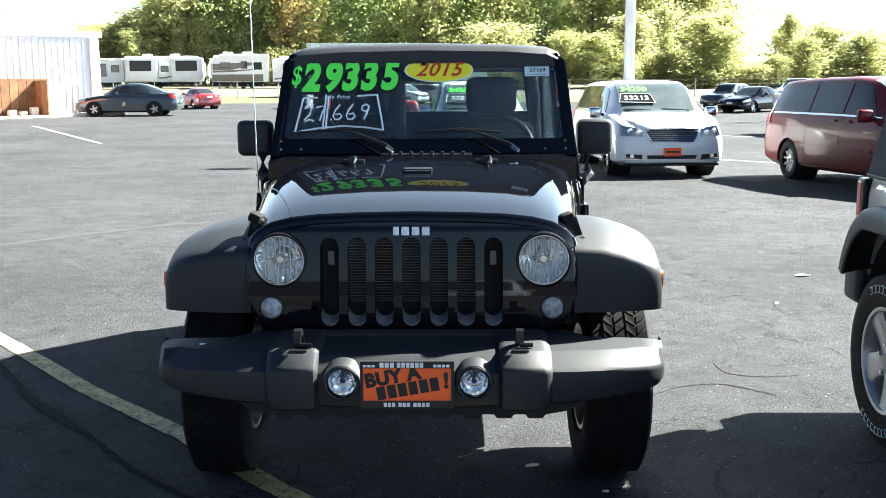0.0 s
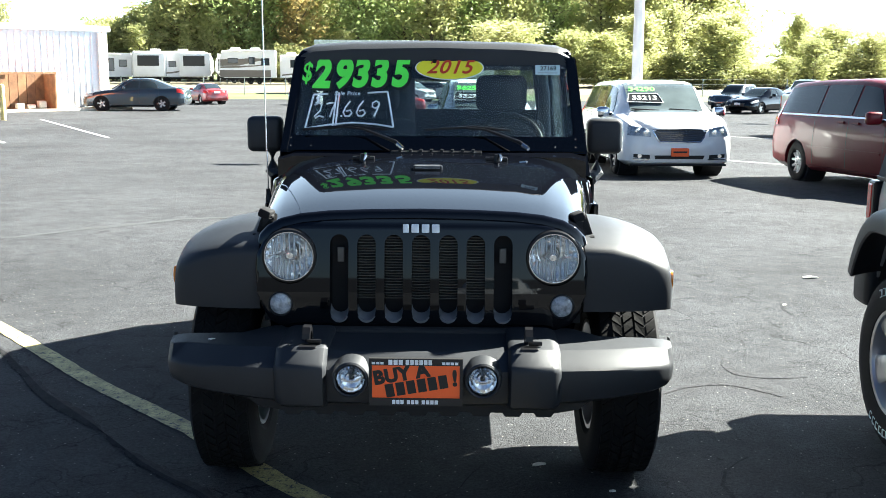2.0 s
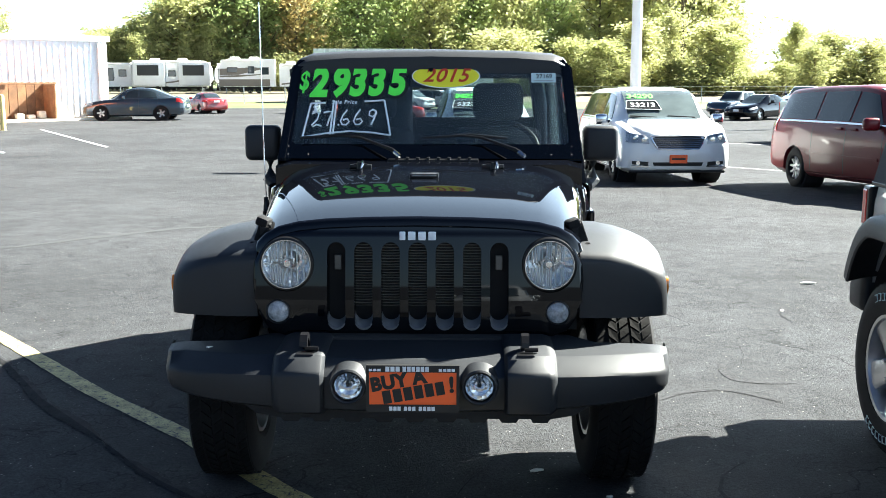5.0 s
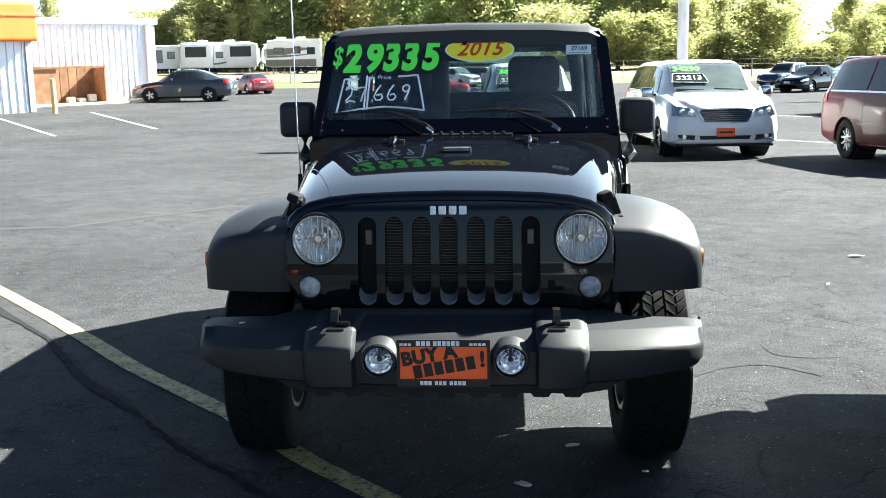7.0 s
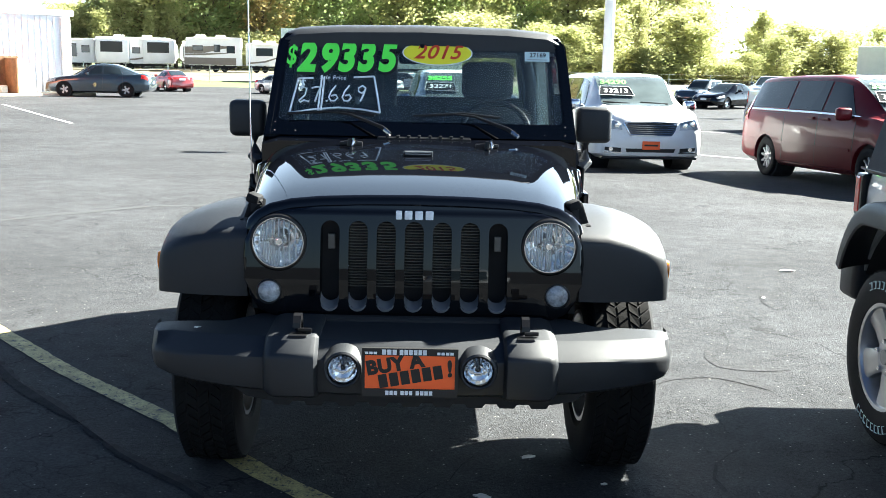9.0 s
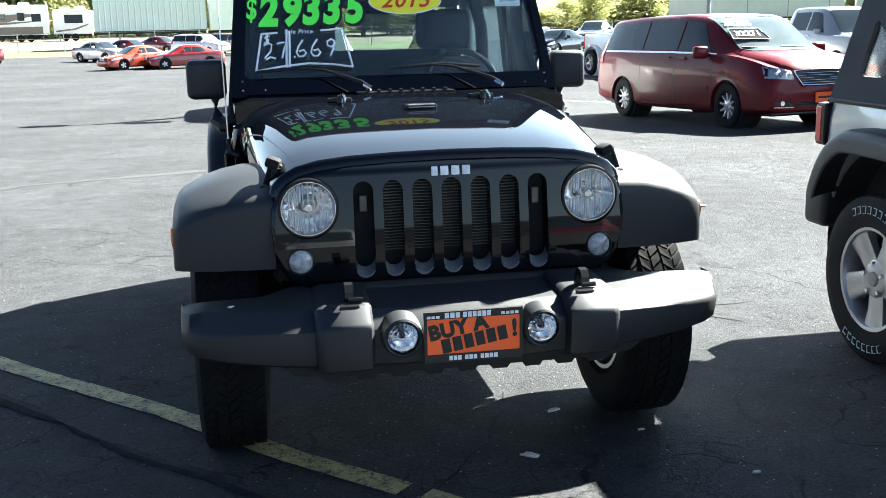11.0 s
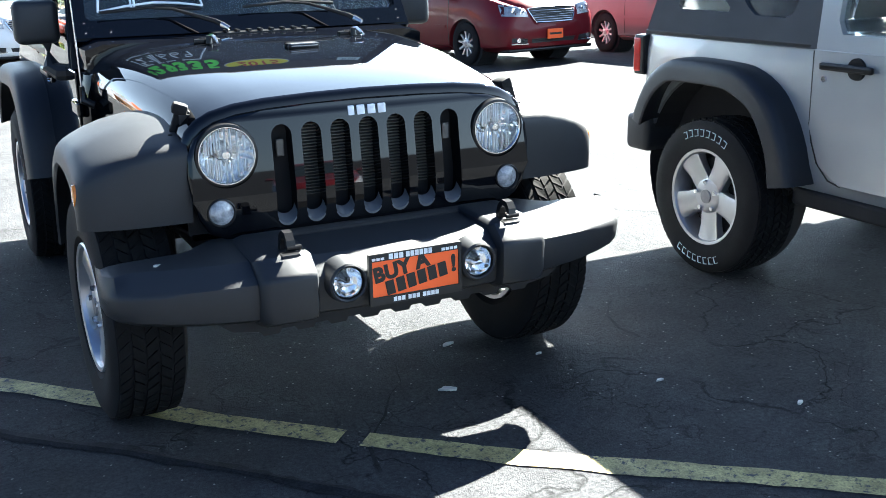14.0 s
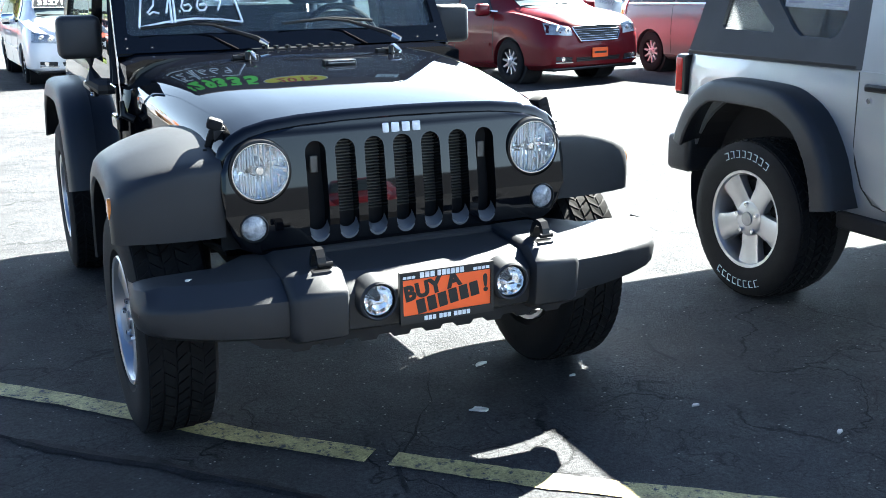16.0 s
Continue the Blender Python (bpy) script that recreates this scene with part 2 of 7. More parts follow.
def clouded(m, amount, colour):
    """A pale veil over a clear sheet: dust and scuffs on vinyl, painted glare on the windscreen."""
    n, l = m.node_tree.nodes, m.node_tree.links
    through_it, off_it = n.new("ShaderNodeBsdfTranslucent"), n.new("ShaderNodeBsdfDiffuse")
    half, mixed = n.new("ShaderNodeMixShader"), n.new("ShaderNodeMixShader")
    through_it.inputs[0].default_value = off_it.inputs[0].default_value = (*colour, 1)
    half.inputs[0].default_value, mixed.inputs[0].default_value = 0.5, amount
    l.new(through_it.outputs[0], half.inputs[1]), l.new(off_it.outputs[0], half.inputs[2])
    l.new(n["Material Output"].inputs[0].links[0].from_socket, mixed.inputs[1]), l.new(half.outputs[0], mixed.inputs[2])
    l.new(mixed.outputs[0], n["Material Output"].inputs[0])


clouded(M_VINYL, 0.045, (0.74, 0.77, 0.80))
# glare that lifts the windscreen's blacks, mixed in as a pale diffuse share
clouded(M_GLASS, 0.045, (0.62, 0.75, 0.80))
M_REFLECT = material("lamp_reflector", (0.98, 0.97, 0.95), 0.10, metal=0.92, vary=0.08, scale=30)
# opaque white that stands in for bright sky mirrored in the lens flutes
M_FLUTE = material("white_glint_flute", (0.92, 0.94, 0.96), 0.05, metal=0.4)
M_FROST = material("frosted_lamp_lens", (0.30, 0.31, 0.33), 0.25, coat=1.0, vary=0.7, scale=40, fine=0.2, fine_scale=150, bump=0.4)
M_AMBER = material("amber_lens", (0.75, 0.22, 0.02), 0.25, coat=0.8, fine=0.15, fine_scale=90)
M_REDLENS = material("red_lens", (0.55, 0.02, 0.015), 0.2, coat=1.0, fine=0.2, fine_scale=80)
M_ORANGE = material("orange_print", (1.0, 0.14, 0.025), 0.45, vary=0.04, scale=8)
M_GREEN = material("green_vinyl", (0.17, 1.0, 0.10), 0.45, vary=0.05, scale=9)
M_OVAL = material("yellow_vinyl", (0.95, 0.84, 0.04), 0.45, vary=0.04, scale=9)
M_REDINK = material("red_ink", (0.60, 0.05, 0.02), 0.5)
M_INK = material("black_ink", (0.010, 0.010, 0.010), 0.5)
M_BOARD = material("dark_board_film", (0.012, 0.014, 0.016), 0.9, spec=0.05)
M_CHALK = material("white_marker", (0.80, 0.82, 0.84), 0.6, vary=0.15, scale=25)
M_PAPER = material("paper_label", (0.62, 0.75, 0.74), 0.6, vary=0.04, scale=10)
M_SHEET = material("white_paper", (0.85, 0.86, 0.87), 0.7, vary=0.03, scale=6)
M_PRINT = material("grey_print", (0.30, 0.31, 0.36), 0.7, fine=0.3, fine_scale=300)
M_FABRIC = material("black_top_fabric", (0.055, 0.060, 0.067), 0.85, vary=0.15, scale=6, fine=0.2, fine_scale=400, bump=0.4)
M_SEAT = material("charcoal_seat_cloth", (0.035, 0.037, 0.041), 0.9, vary=0.2, scale=10, fine=0.2, fine_scale=300, bump=0.4)
M_CABIN = material("charcoal_cabin_plastic", (0.042, 0.048, 0.054), 0.6, vary=0.15, scale=8, bump=0.2)
M_SIDING = material("white_metal_siding", (0.58, 0.61, 0.65), 0.45, vary=0.06, scale=0.8, fine=0.05, fine_scale=12)
M_ROOFWHITE = material("white_roof_trim", (0.78, 0.78, 0.77), 0.5, vary=0.06, scale=2)
M_CARGLASS = material("dark_car_glass", (0.020, 0.028, 0.034), 0.04, spec=0.3, vary=0.15, scale=1.5)
M_VANSCREEN = material("van_windscreen", (0.085, 0.105, 0.105), 0.05, spec=0.5, coat=0.5, vary=0.35, scale=1.6)
M_VANLAMP = material("grey_lamp_bowl", (0.62, 0.63, 0.64), 0.25, metal=0.0, coat=1.0, vary=0.35, scale=14)
M_FASCIA = material("orange_fascia", (0.88, 0.17, 0.02), 0.5, vary=0.08, scale=2)
M_BROWN = material("weathered_brown_wood", (0.20, 0.10, 0.045), 0.8, vary=0.35, scale=3, fine=0.3, fine_scale=40, bump=0.4, random_tint=0.2)
M_CONCRETE = material("pale_concrete", (0.48, 0.44, 0.37), 0.9, vary=0.2, scale=2, fine=0.2, fine_scale=30, bump=0.3)
M_POST = material("yellow_post_paint", (0.75, 0.58, 0.22), 0.6, vary=0.15, scale=5)
M_POLE = material("white_pole_paint", (0.70, 0.71, 0.72), 0.45, vary=0.08, scale=2)
M_GALV = material("galvanised_steel", (0.30, 0.31, 0.32), 0.5, metal=0.6, vary=0.15, scale=4)
M_RV = material("cream_fibreglass", (0.82, 0.83, 0.84), 0.4, vary=0.06, scale=1.5)
M_RVBROWN = material("taupe_graphic", (0.16, 0.14, 0.12), 0.4, vary=0.1, scale=2)
M_BARK = material("bark", (0.10, 0.08, 0.06), 0.95, vary=0.4, scale=3, fine=0.3, fine_scale=20, bump=0.8)
# near-black only so that the added unseen wall darkens the grille's reflection
M_BACKWALL = material("unseen_wall_dark", (0.012, 0.013, 0.016), 0.9, vary=0.3, scale=0.5, fine=0.2, fine_scale=12)
M_LITTER = material("dry_leaf", (0.62, 0.60, 0.54), 0.8, vary=0.2, scale=30)


def leaf_material(name, base, spread):
    m = material(name, base, 0.6)
    n, l = m.node_tree.nodes, m.node_tree.links
    b = n["Principled BSDF"]
    g = n.new("ShaderNodeNewGeometry")
    info = n.new("ShaderNodeObjectInfo")
    add = n.new("ShaderNodeMath")
    add.operation = "ADD"
    l.new(g.outputs["Random Per Island"], add.inputs[0]), l.new(info.outputs["Random"], add.inputs[1])
    ra = n.new("ShaderNodeMapRange")
    ra.inputs["From Max"].default_value = 2.0
    l.new(add.outputs[0], ra.inputs["Value"])
    mix = n.new("ShaderNodeMix")
    mix.data_type = "RGBA"
    mix.inputs["A"].default_value, mix.inputs["B"].default_value = (*base, 1), (*spread, 1)
    l.new(ra.outputs[0], mix.inputs["Factor"])
    l.new(mix.outputs["Result"], b.inputs["Base Color"])
    tr = n.new("ShaderNodeBsdfTranslucent")
    l.new(mix.outputs["Result"], tr.inputs[0])
    ms = n.new("ShaderNodeMixShader")
    ms.inputs[0].default_value = 0.58
    l.new(b.outputs[0], ms.inputs[1]), l.new(tr.outputs[0], ms.inputs[2])
    l.new(ms.outputs[0], n["Material Output"].inputs[0])
    return m


M_LEAF = leaf_material("green_leaves", (0.185, 0.255, 0.085), (0.38, 0.445, 0.185))
M_LEAFGOLD = leaf_material("turning_leaves", (0.285, 0.315, 0.11), (0.47, 0.46, 0.22))
M_LEAFRUST = leaf_material("rust_leaves", (0.28, 0.24, 0.08), (0.40, 0.30, 0.13))


# ---- mesh helpers ----
def part(name, bm, mat, parent=None, label="", smooth=False, at=None):
    """Links a bmesh as one mesh object, under parent if there is one."""
    me = bpy.data.meshes.new(name)
    bmesh.ops.recalc_face_normals(bm, faces=bm.faces[:])
    if smooth:
        for f in bm.faces:
            f.smooth = True
        for e in bm.edges:
            if len(e.link_faces) == 2 and e.calc_face_angle(0) > radians(38):
                e.smooth = False
    bm.to_mesh(me)
    bm.free()
    me.materials.append(mat)
    ob = new(name, me)
    if parent is not None:
        ob.parent = parent
    if at is not None:
        ob.matrix_basis = at
    if label:
        ob["label"] = label
    return ob


def thing(name, label, category, m=None, group="", kind=""):
    e = new(name)
    e.empty_display_size = 0.2
    if m is not None:
        e.matrix_basis = m
    return tagged(e, label, category, group, kind)


def box(bm, x0, x1, y0, y1, z0, z1, bevel=0.0, seg=2, m=None):
    vs = [bm.verts.new((x, y, z)) for z in (z0, z1) for y in (y0, y1) for x in (x0, x1)]
    fs = [bm.faces.new([vs[i] for i in f]) for f in ((0, 2, 3, 1), (4, 5, 7, 6), (0, 1, 5, 4), (2, 6, 7, 3), (0, 4, 6, 2), (1, 3, 7, 5))]
    geom = vs
    if bevel:
        es = list({e for f in fs for e in f.edges})
        r = bmesh.ops.bevel(bm, geom=es, offset=bevel, segments=seg, affect="EDGES", profile=0.5)
        geom = list({v for f in r["faces"] for v in f.verts} | {v for v in vs if v.is_valid})
    if m is not None:
        bmesh.ops.transform(bm, matrix=m, verts=[v for v in geom if v.is_valid])
    return bm


def cbox(x0, x1, y0, y1, z0, z1, bevel=0.0, seg=2, m=None):
    return box(bmesh.new(), x0, x1, y0, y1, z0, z1, bevel, seg, m)


def loft(bm, rings, closed=True, caps=True):
    vs = [[bm.verts.new(p) for p in r] for r in rings]
    k = len(vs[0])
    for a, b in zip(vs, vs[1:]):
        for i in range(k if closed else k - 1):
            j = (i + 1) % k
            bm.faces.new((a[i], a[j], b[j], b[i]))
    if caps and closed:
        bm.faces.new(vs[0][::-1]), bm.faces.new(vs[-1])
    return bm


def lathe(bm, profile, seg=32, m=None, close=False):
    """Turns (axis, radius) pairs about the x axis."""
    vs = []
    for a, r in profile:
        if r < 1e-5:
            vs.append([bm.verts.new((a, 0, 0))])
        else:
            vs.append([bm.verts.new((a, r * math.cos(q * 2 * math.pi / seg), r * math.sin(q * 2 * math.pi / seg))) for q in range(seg)])
    pairs = list(zip(vs, vs[1:])) + ([(vs[-1], vs[0])] if close else [])
    for a, b in pairs:
        for i in range(seg):
            j = (i + 1) % seg
            q = [a[i % len(a)], a[j % len(a)], b[j % len(b)], b[i % len(b)]]
            u = list(dict.fromkeys(q))
            if len(u) > 2:
                bm.faces.new(u)
    if m is not None:
        bmesh.ops.transform(bm, matrix=m, verts=[v for r in vs for v in r])
    return bm


def tube(bm, pts, r, seg=8):
    """A round bar along points; r may be a list."""
    pts = [Vector(p) for p in pts]
    rings, up = [], Vector((0.13, 0.31, 0.94))
    for i, p in enumerate(pts):
        d = (pts[min(i + 1, len(pts) - 1)] - pts[max(i - 1, 0)]).normalized()
        a = d.cross(up).normalized()
        b = d.cross(a)
        rr = r[i] if isinstance(r, (list, tuple)) else r
        rings.append([p + (a * math.cos(q * 2 * math.pi / seg) + b * math.sin(q * 2 * math.pi / seg)) * rr for q in range(seg)])
    return loft(bm, rings)


def plate(bm, pts, t, axis="y"):
    """A flat outline, pts as (u, v), with thickness t: axis y puts it in xz from y 0 to t, z in xy, x in yz."""
    def put(u, v, w):
        return (u, w, v) if axis == "y" else ((u, v, w) if axis == "z" else (w, u, v))
    return loft(bm, [[put(u, v, 0) for u, v in pts], [put(u, v, t) for u, v in pts]])


def capsule(cx, cz, w, h, n=8):
    r = w / 2
    out = [(cx + r * math.cos(a), cz + h / 2 - r + r * math.sin(a)) for a in (math.pi * i / n for i in range(n + 1))]
    return out + [(cx - r * math.cos(a), cz - h / 2 + r - r * math.sin(a)) for a in (math.pi * i / n for i in range(n + 1))]


def ellipse(cx, cz, a, b, n=32):
    return [(cx + a * math.cos(2 * math.pi * i / n), cz + b * math.sin(2 * math.pi * i / n)) for i in range(n)]


def carve(bm, cutter):
    """bm less cutter, as a new bmesh."""
    tmp = []
    for b in (bm, cutter):
        bmesh.ops.recalc_face_normals(b, faces=b.faces[:])
        me = bpy.data.meshes.new("tmp")
        b.to_mesh(me)
        b.free()
        tmp.append(new("tmp", me))
    mod = tmp[0].modifiers.new("cut", "BOOLEAN")
    mod.object, mod.operation, mod.solver = tmp[1], "DIFFERENCE", "EXACT"
    mod.use_self = True
    bpy.context.view_layer.update()
    me = bpy.data.meshes.new_from_object(tmp[0].evaluated_get(bpy.context.evaluated_depsgraph_get()))
    out = bmesh.new()
    out.from_mesh(me)
    for o in tmp:
        d = o.data
        bpy.data.objects.remove(o)
        bpy.data.meshes.remove(d)
    bpy.data.meshes.remove(me)
    return out


def text(body, size, depth=0.002, shear=0.0, fat=0.0, space=1.0):
    """Letters as a bmesh, centred on the origin in the xz plane, facing -y."""
    cu = bpy.data.curves.new("txt", "FONT")
    cu.body, cu.size, cu.extrude, cu.shear, cu.offset, cu.space_character = body, size, depth, shear, fat, space
    cu.align_x, cu.align_y, cu.resolution_u = "CENTER", "CENTER", 4
    o = new("txt", cu)
    bpy.context.view_layer.update()
    me = bpy.data.meshes.new_from_object(o.evaluated_get(bpy.context.evaluated_depsgraph_get()))
    bm = bmesh.new()
    bm.from_mesh(me)
    bpy.data.objects.remove(o)
    bpy.data.curves.remove(cu)
    bpy.data.meshes.remove(me)
    bmesh.ops.transform(bm, matrix=pose(0, 0, 0, 90, 0, 0), verts=bm.verts[:])
    return bm


def moved(bm, m):
    bmesh.ops.transform(bm, matrix=m, verts=bm.verts[:])
    return bm


def mirrored(bm):
    """The same mesh on the other side of x = 0."""
    bmesh.ops.transform(bm, matrix=Matrix.Diagonal((-1, 1, 1, 1)), verts=bm.verts[:])
    return bm


def smoothstep(a, b, x):
    t = min(1.0, max(0.0, (x - a) / (b - a)))
    return t * t * (3 - 2 * t)


def ground_z(y):
    """The lot falls gently and evenly behind the parked vehicles; the verge past it rises a little."""
    fall = -0.025 * (min(max(y, 5.0), 17.4) - 5.0)
    return fall + 0.40 * smoothstep(66.0, 105.0, y)


def stand(x, y, turn, length=4.0):
    """The pose of a vehicle with its nose at x, y that rests on the sloping lot."""
    yr = y + length * math.cos(radians(turn))
    tilt = math.degrees(math.atan2(ground_z(yr) - ground_z(y), length))
    return pose(x, y, ground_z(y), 0, 0, turn) @ pose(0, 0, 0, tilt, 0, 0)


# ---- ground ----
def sheet(name, x0, x1, ys, mat, lift, nx=2):
    bm = bmesh.new()
    rows = [[bm.verts.new((x0 + (x1 - x0) * i / nx, y, ground_z(y) + lift)) for i in range(nx + 1)] for y in ys]
    for a, b in zip(rows, rows[1:]):
        for i in range(nx):
            bm.faces.new((a[i], a[i + 1], b[i + 1], b[i]))
    return part(name, bm, mat)


tagged(sheet("ground", -1500, 1500, [-1500, -60, 0, 5, 17.4, 40, 66, 76, 86, 96, 105, 400, 2500], M_GRASS, -0.03), "rough grass ground round the parking lot", "ground", kind="structure")
tagged(sheet("parking_lot", -110, 110, [-180, 0, 5] + [17.4, 40, 62], M_ASPHALT, 0.0), "weathered grey asphalt parking lot with fine cracks", "asphalt", kind="structure")
tagged(sheet("dirt_verge", -80, 90, [76, 86, 96, 105, 128], M_DIRT, -0.015), "strip of dry dirt and gravel under the parked campers", "dirt", kind="structure")
# an added dark wall, never in view, so the lower grille mirrors black
tagged(part("wall_south", cbox(-60, 60, -31.0, -30.6, -0.05, 1.7), M_BACKWALL), "plain dark wall added out of view to darken the grille's reflection", "wall", kind="structure")


# ---- wheels ----
def tyre_mesh(r, w):
    bm = bmesh.new()
    h = w / 2
    lathe(bm, [(-h * 0.72, r * 0.56), (-h * 0.95, r * 0.62), (-h * 1.02, r * 0.78), (-h * 0.98, r * 0.90), (-h * 0.86, r * 0.965), (-h * 0.6, r * 0.978),
               (h * 0.6, r * 0.978), (h * 0.86, r * 0.965), (h * 0.98, r * 0.90), (h * 1.02, r * 0.78), (h * 0.95, r * 0.62), (h * 0.72, r * 0.56)], 48, close=True)
    return bm


def tread_mesh(r, w, ribs=5, n=56):
    """Tread blocks in rings, each row set off from the next and slanted."""
    verts, faces = [], []
    for k in range(ribs):
        c = (k - (ribs - 1) / 2) * w * 0.86 / ribs
        hw = w * 0.86 / ribs * 0.40
        for i in range(n):
            a0 = 2 * math.pi * (i + 0.35 * (k % 2)) / n
            a1 = a0 + 2 * math.pi / n * 0.78
            tilt = 0.3 * 2 * math.pi / n * (1 if k % 2 else -1)
            b = len(verts)
            lo, hi = r * 0.972, r * (0.998 - 0.010 * (abs(k - (ribs - 1) / 2) > 1.5))
            for rr in (lo, hi):
                for x, off in ((c - hw, -tilt), (c + hw, tilt)):
                    for a in (a0 + off, a1 + off):
                        verts.append((x, rr * math.cos(a), rr * math.sin(a)))
            faces += [tuple(b + q for q in f) for f in ((4, 5, 7, 6), (0, 1, 5, 4), (2, 6, 7, 3), (0, 4, 6, 2), (1, 3, 7, 5))]
    me = bpy.data.meshes.new("tread")
    me.from_pydata(verts, [], faces)
    bm = bmesh.new()
    bm.from_mesh(me)
    bpy.data.meshes.remove(me)
    return bm


def spoke_rim(r, w, n=5, side=-1, twin=False):
    """A cast wheel whose outer face looks along side * x."""
    bm = bmesh.new()
    o = side * w * 0.40
    lathe(bm, [(-o * 1.1, r * 0.93), (-o * 1.1, r), (o * 1.12, r), (o * 1.16, r * 0.985), (o * 1.12, r * 0.93), (o * 0.9, r * 0.90), (0, r * 0.86), (-o * 0.8, r * 0.88)], 40, close=True)
    lathe(bm, [(o * 0.2, 0), (o * 0.2, r * 0.36), (o * 0.86, r * 0.36), (o * 0.95, r * 0.30), (o * 0.95, 0)], 30)
    offs = ((-0.14, 0.14) if twin and n < 8 else (0.0,))
    for i in range(n):
        for df in offs:
            q = 2 * math.pi * i / n + df
            ca, sa = math.cos(q), math.sin(q)
            rings = []
            for rr, hw, dx in ((r * 0.26, r * (0.10 if twin else 0.22), 0.86), (r * 0.6, r * (0.075 if twin else 0.235), 0.90), (r * 0.93, r * (0.07 if twin else 0.30), 1.0)):
                ring = []
                for s_, xx in ((-1, 0.45), (-1, dx - 0.08), (-0.75, dx), (0.75, dx), (1, dx - 0.08), (1, 0.45)):
                    y, z = rr * ca - s_ * hw * sa, rr * sa + s_ * hw * ca
                    ring.append((o * xx, y, z))
                rings.append(ring)
            loft(bm, rings)
    return bm


def make_wheel(name, parent, at, r, w, side, rim_r, meshes, key, lettered=False, n=5, twin=False, tread=True):
    """A wheel as a part with tyre, rim, cap and nuts as its pieces. meshes: a store that lets alike wheels share data."""
    if key not in meshes:
        meshes[key] = {}
    st = meshes[key]

    def piece(nm, build, mat, label="", smooth=True):
        if nm not in st:
            st[nm] = part(nm, build(), mat, None, label, smooth)
            o = st[nm]
        else:
            o = new(nm, st[nm].data)
            if label:
                o["label"] = label
        o.parent = hub
        return o

    hub = part(name, tyre_mesh(r, w), M_RUBBER, parent, "", True, at)
    if tread:
        piece("tread", lambda: tread_mesh(r, w), M_TREAD, "dusty block tread", False)
    piece("rim", lambda: spoke_rim(rim_r, w, n, side, twin), M_ALLOY, "silver cast alloy rim")
    o = side * w * 0.40
    piece("hub_cap", lambda: lathe(bmesh.new(), [(o * 0.9, 0), (o * 0.9, rim_r * 0.15), (o * 1.02, rim_r * 0.14), (o * 1.04, 0)], 20), M_STEEL)
    piece("brake_disc", lambda: lathe(bmesh.new(), [(0, 0), (0, rim_r * 0.78), (o * 0.25, rim_r * 0.78), (o * 0.25, 0)], 30), M_DARK, "dark steel brake disc")
    for i in range(5):
        q = 2 * math.pi * (i + 0.5) / 5
        nut = piece("lug_nut", lambda: lathe(bmesh.new(), [(0, 0), (0, rim_r * 0.05), (o * 0.14, rim_r * 0.045), (o * 0.14, 0)], 6), M_CHROME)
        nut.matrix_basis = pose(o * 0.92, rim_r * 0.29 * math.cos(q), rim_r * 0.29 * math.sin(q))
    if lettered:
        for start, count, lens in ((140, 8, 7.4), (-40, 8, 7.2)):
            for i in range(count):
                nm = "letter_bar"
                q = radians(start - i * lens)
                rr = r * 0.815

                def bar():
                    b = bmesh.new()
                    box(b, side * w * 0.495, side * w * 0.519, -0.012, 0.012, -0.017, -0.0145)
                    box(b, side * w * 0.495, side * w * 0.519, -0.012, 0.012, 0.0145, 0.017)
                    box(b, side * w * 0.495, side * w * 0.519, -0.012, -0.0095, -0.017, 0.017)
                    return b
                l = piece(nm, bar, M_PAPER, "white outlined lettering mark", False)
                l.matrix_basis = pose(0, rr * math.cos(q), rr * math.sin(q), math.degrees(q) - 90, 0, 0)
    return hub


WHEELS = {}


# ---- the off-road vehicle: local frame, nose towards -y, ground at z 0, lamps at y 0 ----
AXLE_F, AXLE_R = 0.38, 2.80


HOOD_TOP = [(0, 0), (0.30, 0.003), (0.55, 0.010), (0.72, 0.022), (0.84, 0.042), (0.92, 0.070), (0.97, 0.105), (0.995, 0.150), (1.0, 0.19)]


def hood_half(y):
    zc = float(np.interp(y, [-0.06, 0.1, 0.2, 0.35, 0.5, 0.65, 0.8, 0.95, 1.16], [1.113, 1.147, 1.166, 1.191, 1.212, 1.226, 1.234, 1.239, 1.241]))
    w = 0.612 + 0.118 * max(0, y + 0.06) / 1.2
    return [(f * w, zc - d * (1.0 if y > 0.2 else 0.92)) for f, d in HOOD_TOP]


